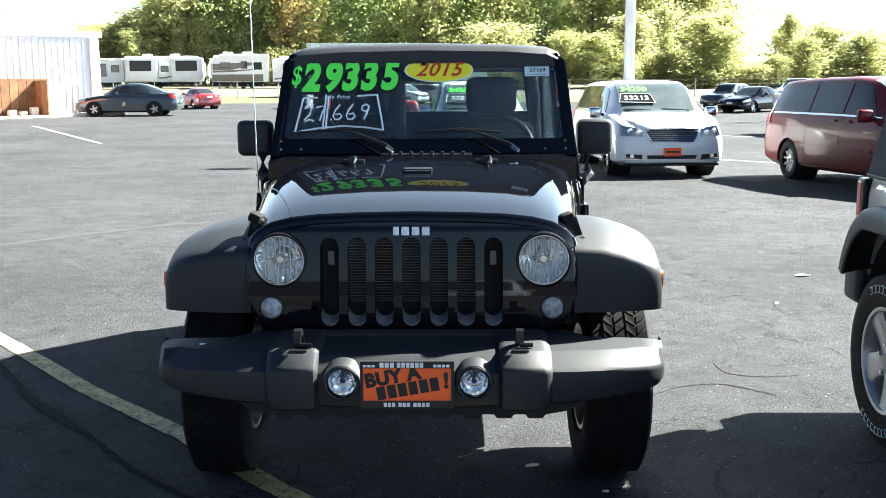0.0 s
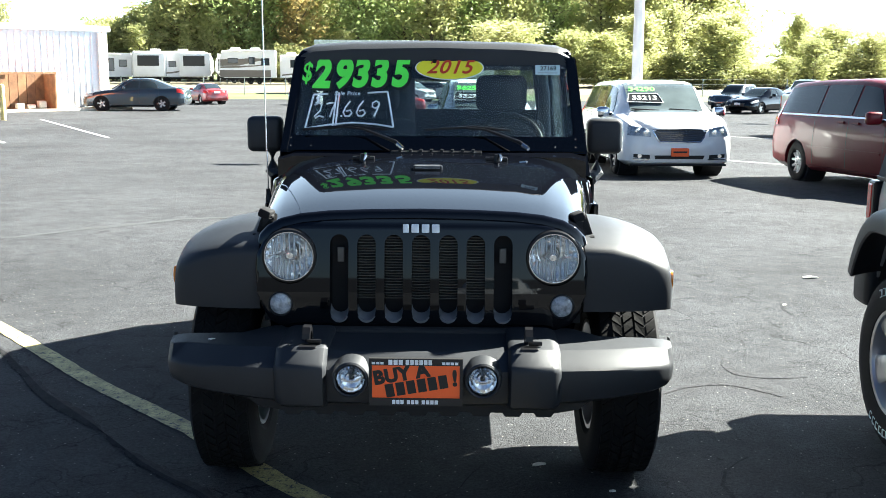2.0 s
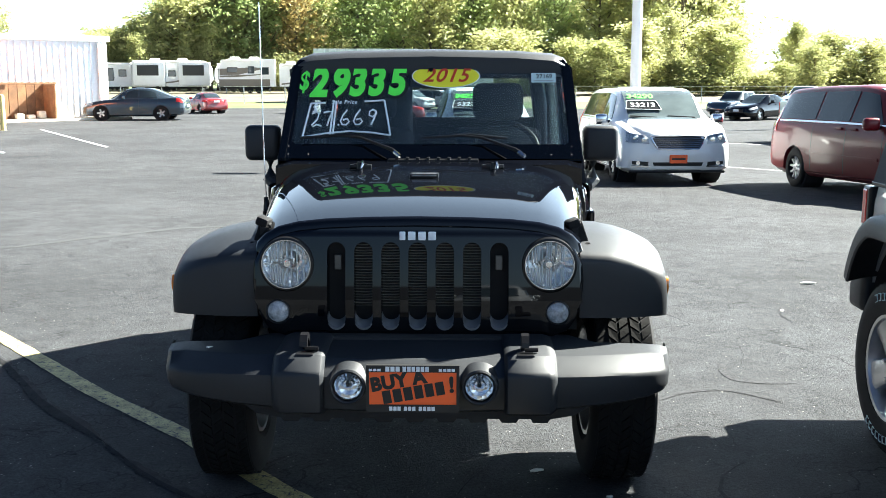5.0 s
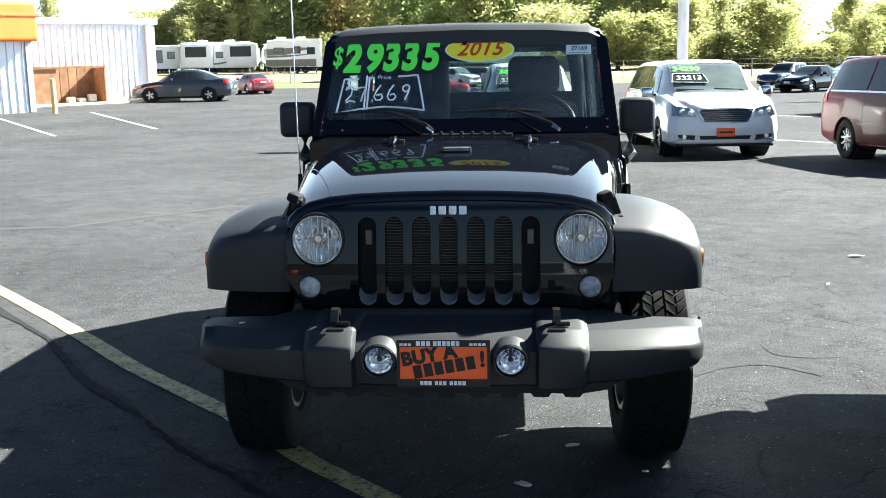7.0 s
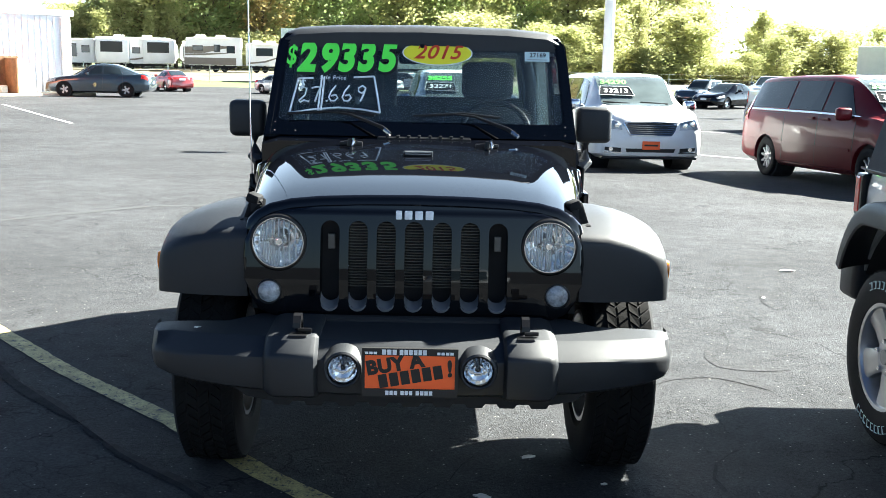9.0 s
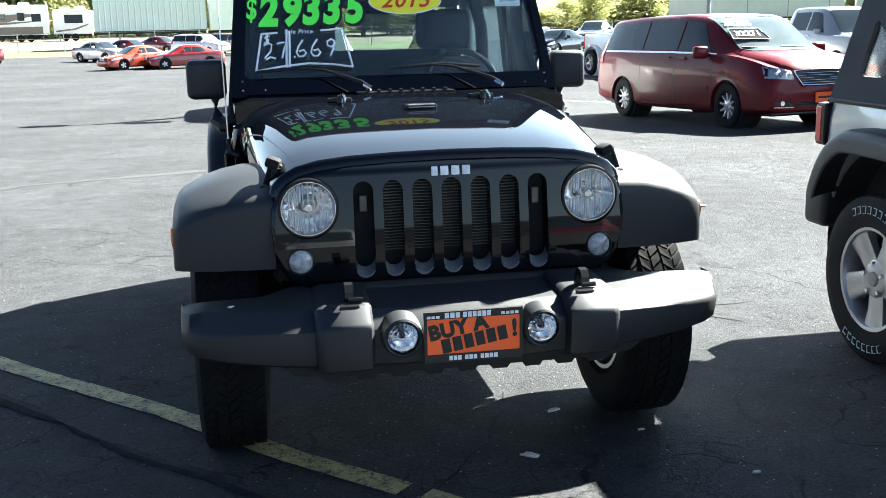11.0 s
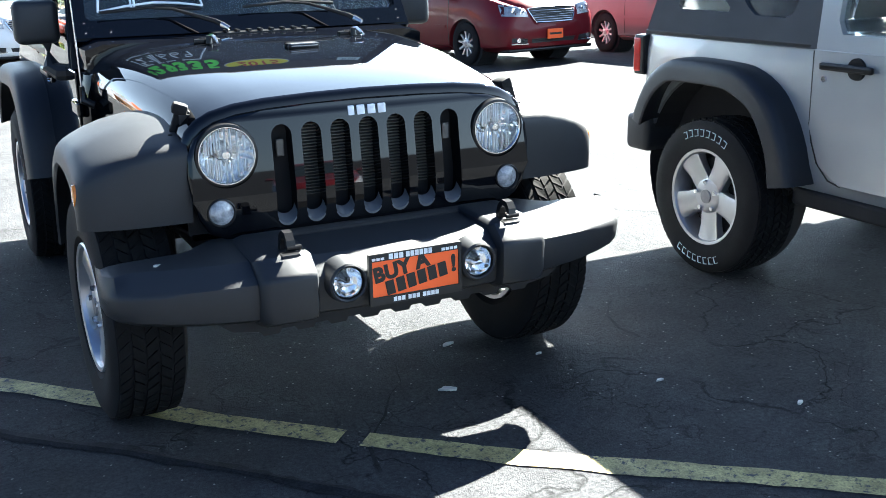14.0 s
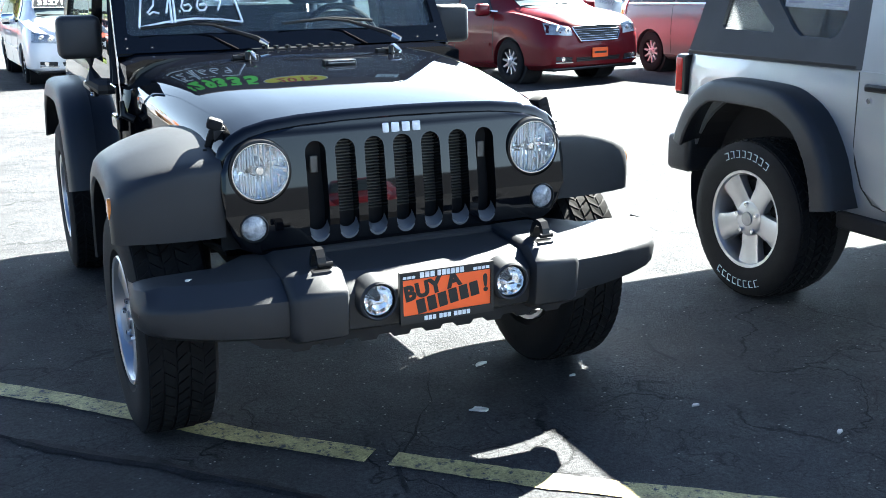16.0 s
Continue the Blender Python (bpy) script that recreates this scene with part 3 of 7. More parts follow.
def hood_mesh():
    """The hood: a domed top with rounded shoulders; its nose rolls down over the grille panel."""
    bm = bmesh.new()
    rings = []
    for y in (0.018, 0.03, 0.1, 0.2, 0.35, 0.5, 0.65, 0.8, 0.95, 1.08, 1.16, 1.165):
        half = hood_half(y)
        if y == 1.165:
            half = [(x, z - 0.02) for x, z in half]
        ring = [(-x, y, z) for x, z in half[::-1]] + [(x, y, z) for x, z in half[1:]]
        w, low = half[-1][0], half[0][1] - 0.20
        mid = half[0][1] - 0.055
        rings.append(ring + [(w * 0.97, y, low), (w * 0.93, y, low), (w * 0.86, y, mid), (-w * 0.86, y, mid), (-w * 0.93, y, low), (-w * 0.97, y, low)])
    loft(bm, rings)
    # the rolled nose, a band along the shoulder line
    half = hood_half(0.018)
    line = [(-x, z) for x, z in half[:0:-1]] + half
    band = []
    for i, (x, z) in enumerate(line):
        a, b = line[max(0, i - 1)], line[min(len(line) - 1, i + 1)]
        d = Vector((b[0] - a[0], b[1] - a[1])).normalized()
        nx, nz = d.y, -d.x
        band.append([(x + nx * o, y, z + nz * o) for y, o in ((0.018, 0.0), (0.010, 0.003), (0.002, 0.010), (-0.004, 0.022), (-0.007, 0.031), (-0.004, 0.038), (0.018, 0.038))])
    loft(bm, band)
    return bm


def grille_outline():
    half = [(0.0, 1.094), (0.20, 1.092), (0.36, 1.085), (0.46, 1.074), (0.53, 1.052), (0.58, 1.015), (0.606, 0.965), (0.610, 0.90), (0.602, 0.83), (0.585, 0.765), (0.555, 0.715), (0.50, 0.688), (0.30, 0.676), (0.0, 0.672)]
    return [(-x, z) for x, z in half] + [(x, z) for x, z in half[-2:0:-1]]


def grille_mesh():
    bm = plate(bmesh.new(), grille_outline(), 0.085)
    es = [e for e in bm.edges if all(abs(v.co.y) < 1e-6 for v in e.verts)]
    bmesh.ops.bevel(bm, geom=es, offset=0.016, segments=3, affect="EDGES", profile=0.5)
    moved(bm, Matrix.Translation((0, -0.072, 0)))
    cut = bmesh.new()
    for i in range(7):
        plate(cut, capsule(-0.3 + 0.1 * i, 0.882, 0.068, 0.315), 0.3)
    for s in (-1, 1):
        plate(cut, ellipse(s * 0.483, 0.960, 0.101, 0.101, 40), 0.3)
        plate(cut, ellipse(s * 0.515, 0.785, 0.046, 0.046, 28), 0.3)
    moved(cut, Matrix.Translation((0, -0.2, 0)))
    bm = carve(bm, cut)
    for i in range(20):
        bmesh.ops.bisect_plane(bm, geom=bm.verts[:] + bm.edges[:] + bm.faces[:], plane_co=(0, 0, 0.69 + 0.02 * i), plane_no=(0, 0, 1))
    return raked(bm)


def raked(bm):
    """The grille leans back towards its top and tucks in below."""
    for q in bm.verts:
        d = q.co.z - 0.83
        q.co.y += 0.165 * d + 0.10 * d * d if d > 0 else 0.05 * d + 1.3 * d * d
    return bm


def smooth_path(path, sub=3):
    """A Catmull-Rom line through the points."""
    out = []
    for i in range(len(path) - 1):
        p = [Vector(path[min(max(j, 0), len(path) - 1)]) for j in (i - 1, i, i + 1, i + 2)]
        for q in (k / sub for k in range(sub)):
            out.append(0.5 * (2 * p[1] + (p[2] - p[0]) * q + (2 * p[0] - 5 * p[1] + 4 * p[2] - p[3]) * q * q + (3 * p[1] - p[0] - 3 * p[2] + p[3]) * q ** 3))
    return out + [Vector(path[-1])]


def flare_mesh(front=True):
    """The wheel arch flare of the +x side: a broad top that falls outwards, a rounded edge, a side band and a hollow underside."""
    if front:
        top = [(-0.024, 0.755), (-0.036, 0.85), (-0.038, 0.950), (-0.028, 0.980), (0.008, 1.002), (0.11, 1.036), (0.22, 1.060), (0.40, 1.062), (0.55, 1.035), (0.68, 0.965), (0.79, 0.85), (0.88, 0.71), (0.93, 0.58)]
        lip = [(0.070, 0.754), (0.070, 0.795), (0.080, 0.830), (0.100, 0.858), (0.135, 0.882), (0.19, 0.902), (0.25, 0.915), (0.38, 0.920), (0.47, 0.900), (0.56, 0.845), (0.66, 0.75), (0.75, 0.64), (0.79, 0.54)]
        section = ((0.60, 0.0), (0.70, 0.03), (0.78, 0.14), (0.84, 0.28), (0.88, 0.41), (0.910, 0.53), (0.929, 0.66), (0.938, 0.82), (0.940, 1.05), (0.932, 1.12), (0.90, 0.95), (0.80, 0.55), (0.60, 0.40))
    else:
        top = [(0.66, -0.26), (0.62, -0.10), (0.55, 0.04), (0.46, 0.14), (0.34, 0.205), (0.20, 0.235), (-0.13, 0.24), (-0.25, 0.215), (-0.35, 0.15), (-0.42, 0.06), (-0.465, -0.03), (-0.485, -0.09)]
        lip = [(0.55, -0.28), (0.52, -0.14), (0.46, -0.02), (0.39, 0.06), (0.29, 0.11), (0.18, 0.135), (-0.12, 0.135), (-0.21, 0.115), (-0.29, 0.055), (-0.345, -0.02), (-0.375, -0.08), (-0.39, -0.12)]
        top, lip = ([(AXLE_R - y, z + 0.79) for y, z in q] for q in (top, lip))
        section = ((0.74, 0.0), (0.80, 0.0), (0.862, 0.03), (0.892, 0.11), (0.908, 0.24), (0.917, 0.46), (0.922, 0.96), (0.915, 1.04), (0.89, 0.88), (0.80, 0.52), (0.74, 0.45))
    rings = []
    for p, q in zip(smooth_path(top), smooth_path(lip)):
        rings.append([(x, *p.lerp(q, f)) for x, f in section])
    return loft(bmesh.new(), rings)


NUDGE = Matrix.Translation((0, 0.008, 0.012)) @ Matrix.Diagonal((0.986, 1, 1, 1))


def bumper_ring(x, yf, yb, zt, zb, chamfer):
    """Flat top, a long sloping chamfer, an upright face and a tucked-in underside."""
    return [(x, yb, zt + 0.010), (x, yf + chamfer + 0.008, zt), (x, yf + chamfer, zt - 0.002), (x, yf + 0.012, zt - 0.044), (x, yf + 0.002, zt - 0.053), (x, yf, zt - 0.066), (x, yf + 0.004, zb + 0.05), (x, yf + 0.012, zb + 0.022), (x, yf + 0.06, zb), (x, yb, zb + 0.01)]


def bumper_center_mesh():
    rings = []
    for x in (-0.34, -0.335, -0.2, 0, 0.2, 0.335, 0.34):
        yf = -0.375 - 0.02 * (1 - (x / 0.34) ** 2)
        rings.append(bumper_ring(x, yf, -0.10, 0.664, 0.475, 0.066))
    return loft(bmesh.new(), rings)


def bumper_end_mesh():
    """The +x end: swept back and rounded at its tip."""
    rings = []
    for x, yf, zt, zb in ((0.46, -0.378, 0.668, 0.480), (0.56, -0.368, 0.667, 0.484), (0.66, -0.352, 0.666, 0.490), (0.76, -0.326, 0.664, 0.498), (0.84, -0.294, 0.662, 0.506), (0.888, -0.262, 0.659, 0.516), (0.912, -0.222, 0.655, 0.528), (0.922, -0.16, 0.650, 0.545), (0.924, -0.10, 0.645, 0.56)):
        yb = float(np.interp(x, [0.56, 0.66, 0.88, 0.912, 0.922, 0.924], [-0.02, -0.13, -0.13, -0.14, -0.095, -0.04]))
        rings.append(bumper_ring(x, yf, yb, zt, zb, 0.08 if x < 0.85 else 0.04))
    return loft(bmesh.new(), rings)


def bumper_block_mesh():
    """The raised block of the +x side that carries the tow hook."""
    rings = []
    for x, d in ((0.315, 0.020), (0.325, 0.004), (0.34, 0.0), (0.465, 0.0), (0.485, 0.012), (0.498, 0.03)):
        rings.append(bumper_ring(x, -0.412 + d, -0.08, 0.684 - d * 0.5, 0.470 + d * 0.3, 0.060))
    return loft(bmesh.new(), rings)


def hook_mesh():
    """A bent strap that rises from the bumper and curls forward, with its foot."""
    bm = bmesh.new()
    pts = [(-0.225, 0.690), (-0.228, 0.730), (-0.238, 0.755), (-0.258, 0.770), (-0.280, 0.768), (-0.292, 0.752), (-0.294, 0.738)]
    rings = []
    for i, (y, z) in enumerate(pts):
        a, b = pts[max(0, i - 1)], pts[min(len(pts) - 1, i + 1)]
        d = Vector((b[0] - a[0], b[1] - a[1])).normalized() * 0.010
        rings.append([(-0.013, y - d.y, z + d.x), (0.013, y - d.y, z + d.x), (0.013, y + d.y, z - d.x), (-0.013, y + d.y, z - d.x)])
    loft(bm, rings)
    box(bm, -0.030, 0.034, -0.30, -0.20, 0.690, 0.712, 0.005)
    tube(bm, [(0.0, -0.262, 0.722), (0.046, -0.262, 0.722)], 0.008, 10)
    return bm


def build_suv(name, label, m, paint, black):
    """The two-door off-road vehicle. black: the one seen from the front, with all its front parts."""
    v = thing(name, label, "suv", m)
    # body tub with wheel wells
    rings = []
    for y, inset in ((1.10, 0.02), (1.13, 0.0), (3.30, 0.0), (3.36, 0.02), (3.38, 0.06)):
        half = [(0.70, 0.46), (0.745, 0.50), (0.768, 0.62), (0.772, 0.85), (0.765, 1.04), (0.750, 1.115), (0.72, 1.13)]
        half = [(x - inset, z) for x, z in half]
        rings.append([(-x, y, z) for x, z in half] + [(x, y, z) for x, z in half[::-1]])
    tub = loft(bmesh.new(), rings)
    cut = bmesh.new()
    for s in (-1, 1):
        lathe(cut, [(-0.22, 0), (-0.22, 0.50), (0.22, 0.50), (0.22, 0)], 36, Matrix.Translation((s * 0.80, AXLE_R, 0.46)))
        box(cut, s * 0.80 - 0.22, s * 0.80 + 0.22, AXLE_R - 0.46, AXLE_R + 0.46, 0.2, 0.48)
    part("body", carve(tub, cut), paint, v, "", True)
    for s in (-1, 1):
        part("wheel_well", lathe(bmesh.new(), [(-0.205, 0), (-0.205, 0.488), (-0.04, 0.492)], 36, Matrix.Translation((s * 0.80, AXLE_R, 0.46)) @ pose(0, 0, 0, 0, 0, 0 if s > 0 else 180)), M_DARK, v, "dark inner wheel well")
    # engine bay sides and cowl
    rings = []
    for y, w in ((0.10, 0.600), (0.3, 0.636), (0.8, 0.688), (1.11, 0.722)):
        rings.append([(-w + 0.02, y, 0.66), (-w, y, 0.74), (-w, y, 1.04), (w, y, 1.04), (w, y, 0.74), (w - 0.02, y, 0.66)])
    part("engine_bay", loft(bmesh.new(), rings), paint, v)
    part("hood", hood_mesh(), paint, v, "glossy domed hood", True)
    cowl = bmesh.new()
    loft(cowl, [[(-w, y, 1.05), (-w, y, z - 0.02), (-w * 0.9, y, z), (w * 0.9, y, z), (w, y, z - 0.02), (w, y, 1.05)] for y, z, w in ((1.168, 1.225, 0.735), (1.24, 1.232, 0.745), (1.34, 1.24, 0.75))])
    part("cowl", cowl, paint, v, "", True)
    # flares, wheels, running gear
    fl = {}
    for front in (True, False):
        for s in (-1, 1):
            bm = flare_mesh(front)
            part("fender_flare", bm if s > 0 else mirrored(bm), M_PLASTIC, v, "grained dark grey plastic wheel arch flare", True)
    for s in (-1, 1):
        for front in (True, False):
            y = AXLE_F if front else (AXLE_R if black else AXLE_R - 0.12)
            steer = 1.5 if black and front else 0
            r, rim = (0.402, 0.226) if black else (0.384, 0.238)
            make_wheel("wheel", v, pose(s * (0.778 if black else 0.795), y, r, 0, 0, steer) @ pose(0, 0, 0, 17 + 40 * s), r, 0.250, s, rim, WHEELS, ("suv", s, black), lettered=not black and s < 0)
    part("front_axle", tube(bmesh.new(), [(-0.7, AXLE_F, 0.40), (0.7, AXLE_F, 0.40)], 0.045, 10), M_DARK, v)
    part("rear_axle", tube(bmesh.new(), [(-0.7, AXLE_R, 0.40), (0.7, AXLE_R, 0.40)], 0.045, 10), M_DARK, v)
    for s in (-1, 1):
        part("frame_rail", cbox(s * 0.42 - 0.05, s * 0.42 + 0.05, -0.15, 3.3, 0.50, 0.63, 0.01), M_DARK, v)
        part("wheel_well", cbox(s * 0.66 - 0.07, s * 0.66 + 0.07, 0.1, 0.80, 0.72, 1.0, 0.03), M_DARK, v, "dark inner wheel well")
        part("splash_shield", cbox(s * 0.61 - 0.11, s * 0.61 + 0.11, 0.85, 0.89, 0.39, 0.78, 0.01), M_DARK, v, "dark splash shield behind the wheel")
        part("rocker_rail", cbox(s * 0.72 - 0.05, s * 0.72 + 0.05, 0.95, 2.25, 0.42, 0.50, 0.015), M_DARK, v)
    part("floor_pan", cbox(-0.65, 0.65, 0.9, 3.2, 0.46, 0.54, 0.02), M_DARK, v)
    # windscreen frame and glass, leaning back
    lean = math.degrees(math.atan2(0.24, 0.44))
    scr = pose(0, 1.315, 1.235, -lean + 0, 0, 0)
    H = 0.565
    outer = [(-0.752, 0), (-0.715, H * 0.8), (-0.702, H * 0.93), (-0.675, H), (0.675, H), (0.702, H * 0.93), (0.715, H * 0.8), (0.752, 0)]
    bm = plate(bmesh.new(), outer, 0.055)
    cut = plate(bmesh.new(), [(-0.690, 0.105), (-0.662, 0.500), (-0.640, 0.522), (0.640, 0.522), (0.662, 0.500), (0.690, 0.105), (0.672, 0.090), (-0.672, 0.090)], 0.3)
    frame_bm = carve(bm, moved(cut, Matrix.Translation((0, -0.1, 0))))
    bmesh.ops.bevel(frame_bm, geom=[e for e in frame_bm.edges if all(v_.co.y < 0.001 for v_ in e.verts) and len(e.link_faces) == 2 and e.calc_face_angle(0) > 0.6], offset=0.008, segments=2, affect="EDGES")
    part("windscreen_frame", moved(frame_bm, scr), paint, v)
    pane = part("windscreen", moved(plate(bmesh.new(), [(-0.690, 0.105), (-0.662, 0.500), (-0.640, 0.522), (0.640, 0.522), (0.662, 0.500), (0.690, 0.105), (0.672, 0.090), (-0.672, 0.090)], 0.004), scr @ Matrix.Translation((0, 0.016, 0))), M_GLASS, v, "clear windscreen glass")
    pane.visible_shadow = False
    # roof, pillars and rear
    roofmat = M_FABRIC
    rings = []
    for y, z, w in ((1.565, 1.742, 0.700), (1.595, 1.766, 0.706), (1.75, 1.783, 0.712), (2.4, 1.788, 0.712), (3.0, 1.775, 0.70), (3.16, 1.755, 0.69), (3.20, 1.72, 0.675)):
        half = [(0, z), (w * 0.6, z - 0.008), (w * 0.88, z - 0.022), (w * 0.97, z - 0.045), (w, z - 0.085)]
        rings.append([(-x, y, zz) for x, zz in half[::-1]] + [(x, y, zz) for x, zz in half[1:]] + [(w - 0.03, y, z - 0.09), (-w + 0.03, y, z - 0.09)])
    part("roof", loft(bmesh.new(), rings), roofmat if not black else M_PLASTIC, v, "black soft top roof" if not black else "black roof panel", True)
    for s in (-1, 1):
        # side frames: door window, quarter window
        side = bmesh.new()
        out = [(1.33, 1.12), (1.60, 1.70), (3.14, 1.70), (3.34, 1.12)]
        plate(side, out, 0.035, "x")
        cutb = bmesh.new()
        plate(cutb, [(1.47, 1.16), (1.66, 1.64), (2.13, 1.64), (2.13, 1.16)], 0.3, "x")
        if black:
            plate(cutb, [(2.25, 1.20), (2.25, 1.62), (3.02, 1.62), (3.20, 1.20)], 0.3, "x")
        else:
            plate(cutb, [(2.295, 1.35), (2.30, 1.61), (2.33, 1.635), (2.90, 1.635), (2.92, 1.60), (2.61, 1.275), (2.56, 1.245), (2.37, 1.242), (2.33, 1.265)], 0.3, "x")
            plate(cutb, [(3.108, 1.275), (3.045, 1.50), (3.02, 1.51), (2.735, 1.275), (2.74, 1.252), (3.09, 1.257)], 0.3, "x")
        moved(cutb, Matrix.Translation((-0.1, 0, 0)))
        fr = carve(side, cutb)
        shear = Matrix(((1, 0, -0.105, 0.118 + 0.735), (0, 1, 0, 0), (0, 0, 1, 0), (0, 0, 0, 1)))
        moved(fr, shear)
        part("side_frame", fr if s > 0 else mirrored(fr), roofmat if not black else M_TRIM, v, "black side top with window openings")
        for q in ([(1.47, 1.16), (1.66, 1.64), (2.13, 1.64), (2.13, 1.16)], [(2.25, 1.20), (2.25, 1.645), (3.02, 1.645), (3.20, 1.20)]):
            g = moved(plate(bmesh.new(), q, 0.004, "x"), shear @ Matrix.Translation((0.014, 0, 0)))
            pn = part("side_window", g if s > 0 else mirrored(g), M_REARGLASS if q[0][0] < 2 else (M_GLASS if black else M_VINYL), v)
            pn.visible_shadow = black and q[0][0] > 2
        # painted upper frame of the door
        uf = carve(plate(bmesh.new(), [(1.36, 1.115), (1.615, 1.69), (2.165, 1.69), (2.160, 1.115)], 0.03, "x"), moved(plate(bmesh.new(), [(1.485, 1.19), (1.675, 1.635), (2.055, 1.635), (2.06, 1.245), (2.03, 1.19)], 0.3, "x"), Matrix.Translation((-0.1, 0, 0))))
        moved(uf, shear @ Matrix.Translation((0.012, 0, 0)))
        part("door_frame", uf if s > 0 else mirrored(uf), paint, v, "painted door window frame")
        # door skin with handle, hinges
        door = bmesh.new()
        plate(door, [(1.20, 0.60), (1.20, 1.122), (2.17, 1.122), (2.17, 0.78), (2.10, 0.62), (1.98, 0.55), (1.30, 0.55)], 0.012, "x")
        bmesh.ops.bevel(door, geom=door.edges[:], offset=0.004, segments=1, affect="EDGES")
        moved(door, Matrix.Translation((0.768, 0, 0)))
        d = part("door", door if s > 0 else mirrored(door), paint, v)
        sm = tube(bmesh.new(), [(0.776 - 0.002 * q, 2.172 + dy, z_) for q, dy, z_ in ((0, 0, 1.115), (0, 0, 0.95), (0, -0.002, 0.80), (0, -0.02, 0.72), (0, -0.06, 0.63), (0, -0.13, 0.565), (0, -0.2, 0.55))], 0.0035, 6)
        part("door_seam", sm if s > 0 else mirrored(sm), M_INK, d)
        hd = bmesh.new()
        box(hd, 0.79, 0.815, 1.83, 2.11, 1.040, 1.072, 0.010)
        lathe(hd, [(0.778, 0), (0.778, 0.048), (0.79, 0.045), (0.79, 0)], 20, Matrix.Translation((0, 1.93, 1.055)))
        part("door_handle", hd if s > 0 else mirrored(hd), M_TRIM, d, "black paddle handle")
        lk = lathe(bmesh.new(), [(0.780, 0), (0.780, 0.014), (0.788, 0.012), (0.788, 0)], 14, Matrix.Translation((0, 2.10, 1.000)))
        part("door_lock", lk if s > 0 else mirrored(lk), M_CHROME, d, "small chrome lock")
        for z in (0.68, 0.98):
            hb = cbox(0.765, 0.795, 1.12, 1.28, z - 0.03, z + 0.03, 0.010)
            part("hinge", hb if s > 0 else mirrored(hb), paint, d)
        # mirrors
        mm = bmesh.new()
        box(mm, 0.775, 0.955, 1.50, 1.60, 1.215, 1.395, 0.03, 3)
        mi = part("mirror", mm if s > 0 else mirrored(mm), M_PLASTIC, v, "grained black door mirror housing", True)
        ga = bmesh.new()
        plate(ga, [(0.795, 1.24), (0.94, 1.24), (0.945, 1.375), (0.79, 1.375)], 0.003)
        moved(ga, Matrix.Translation((0, 1.601, 0)))
        part("mirror_glass", ga if s > 0 else mirrored(ga), M_CHROME, mi, "mirror glass")
        ar = tube(bmesh.new(), [(0.74, 1.47, 1.095), (0.80, 1.49, 1.098), (0.828, 1.52, 1.12), (0.832, 1.545, 1.24)], [0.034, 0.038, 0.038, 0.036], 10)
        part("mirror_arm", ar if s > 0 else mirrored(ar), M_PLASTIC, mi)
    # rear wall with window
    low = 1.37 if black else 1.20
    back = plate(bmesh.new(), [(-0.74, 1.11), (-0.655, 1.72), (0.655, 1.72), (0.74, 1.11)], 0.03)
    cut = moved(plate(bmesh.new(), [(-0.63, low), (-0.59, 1.64), (0.59, 1.64), (0.63, low)], 0.3), Matrix.Translation((0, -0.1, 0)))
    rear_m = Matrix(((1, 0, 0, 0), (0, 1, -0.30, 3.36 + 0.30 * 1.11), (0, 0, 1, 0), (0, 0, 0, 1)))
    part("rear_frame", moved(carve(back, cut), rear_m), roofmat if not black else M_TRIM, v)
    pn = part("rear_window", moved(plate(bmesh.new(), [(-0.63, low), (-0.59, 1.64), (0.59, 1.64), (0.63, low)], 0.004), rear_m @ Matrix.Translation((0, 0.012, 0))), M_REARGLASS, v)
    pn.visible_shadow = False
    # seats, dash, wheel
    for s in (-1, 1):
        part("seat_back", cbox(s * 0.36 - 0.24, s * 0.36 + 0.24, 2.02, 2.16, 0.85, 1.36 if black else 1.15, 0.05, 3, None), M_SEAT, v, "charcoal cloth seat back", True)
        if black:
            part("headrest", cbox(s * 0.357 - 0.142, s * 0.357 + 0.142, 2.05, 2.17, 1.40, 1.605, 0.045, 3), M_SEAT, v, "charcoal headrest", True)
            part("headrest_post", tube(bmesh.new(), [(s * 0.36, 2.11, 1.33), (s * 0.36, 2.11, 1.42)], 0.012), M_STEEL, v)
        part("roll_bar", tube(bmesh.new(), [(s * 0.62, 2.30, 1.10), (s * 0.61, 2.30, 1.50), (s * 0.57, 2.30, 1.66), (s * 0.50, 2.30, 1.70)], 0.035, 10), M_CABIN, v, "padded roll bar", True)
    part("roll_bar", tube(bmesh.new(), [(-0.52, 2.30, 1.69), (0.52, 2.30, 1.69)], 0.035, 10), M_CABIN, v, "padded roll bar", True)
    part("rear_bench", cbox(-0.55, 0.55, 2.78, 2.92, 0.9, 1.17, 0.05, 3), M_SEAT, v, "charcoal rear bench", True)
    if black:
        part("folded_seat", cbox(-0.60, -0.17, 2.86, 3.02, 1.0, 1.67, 0.06, 3), M_SEAT, v, "charcoal rear seat folded upright", True)
    part("dashboard", cbox(-0.68, 0.68, 1.42, 1.66, 1.10, 1.245, 0.045, 3), M_CABIN, v, "charcoal dashboard", True)
    sw = part("steering_wheel", tube(bmesh.new(), [(0.385 + 0.18 * math.cos(q), 1.76 + 0.08 * math.sin(q), 1.235 + 0.16 * math.sin(q)) for q in (2 * math.pi * i / 28 for i in range(29))], 0.016), M_TRIM, v, "black steering wheel", True)
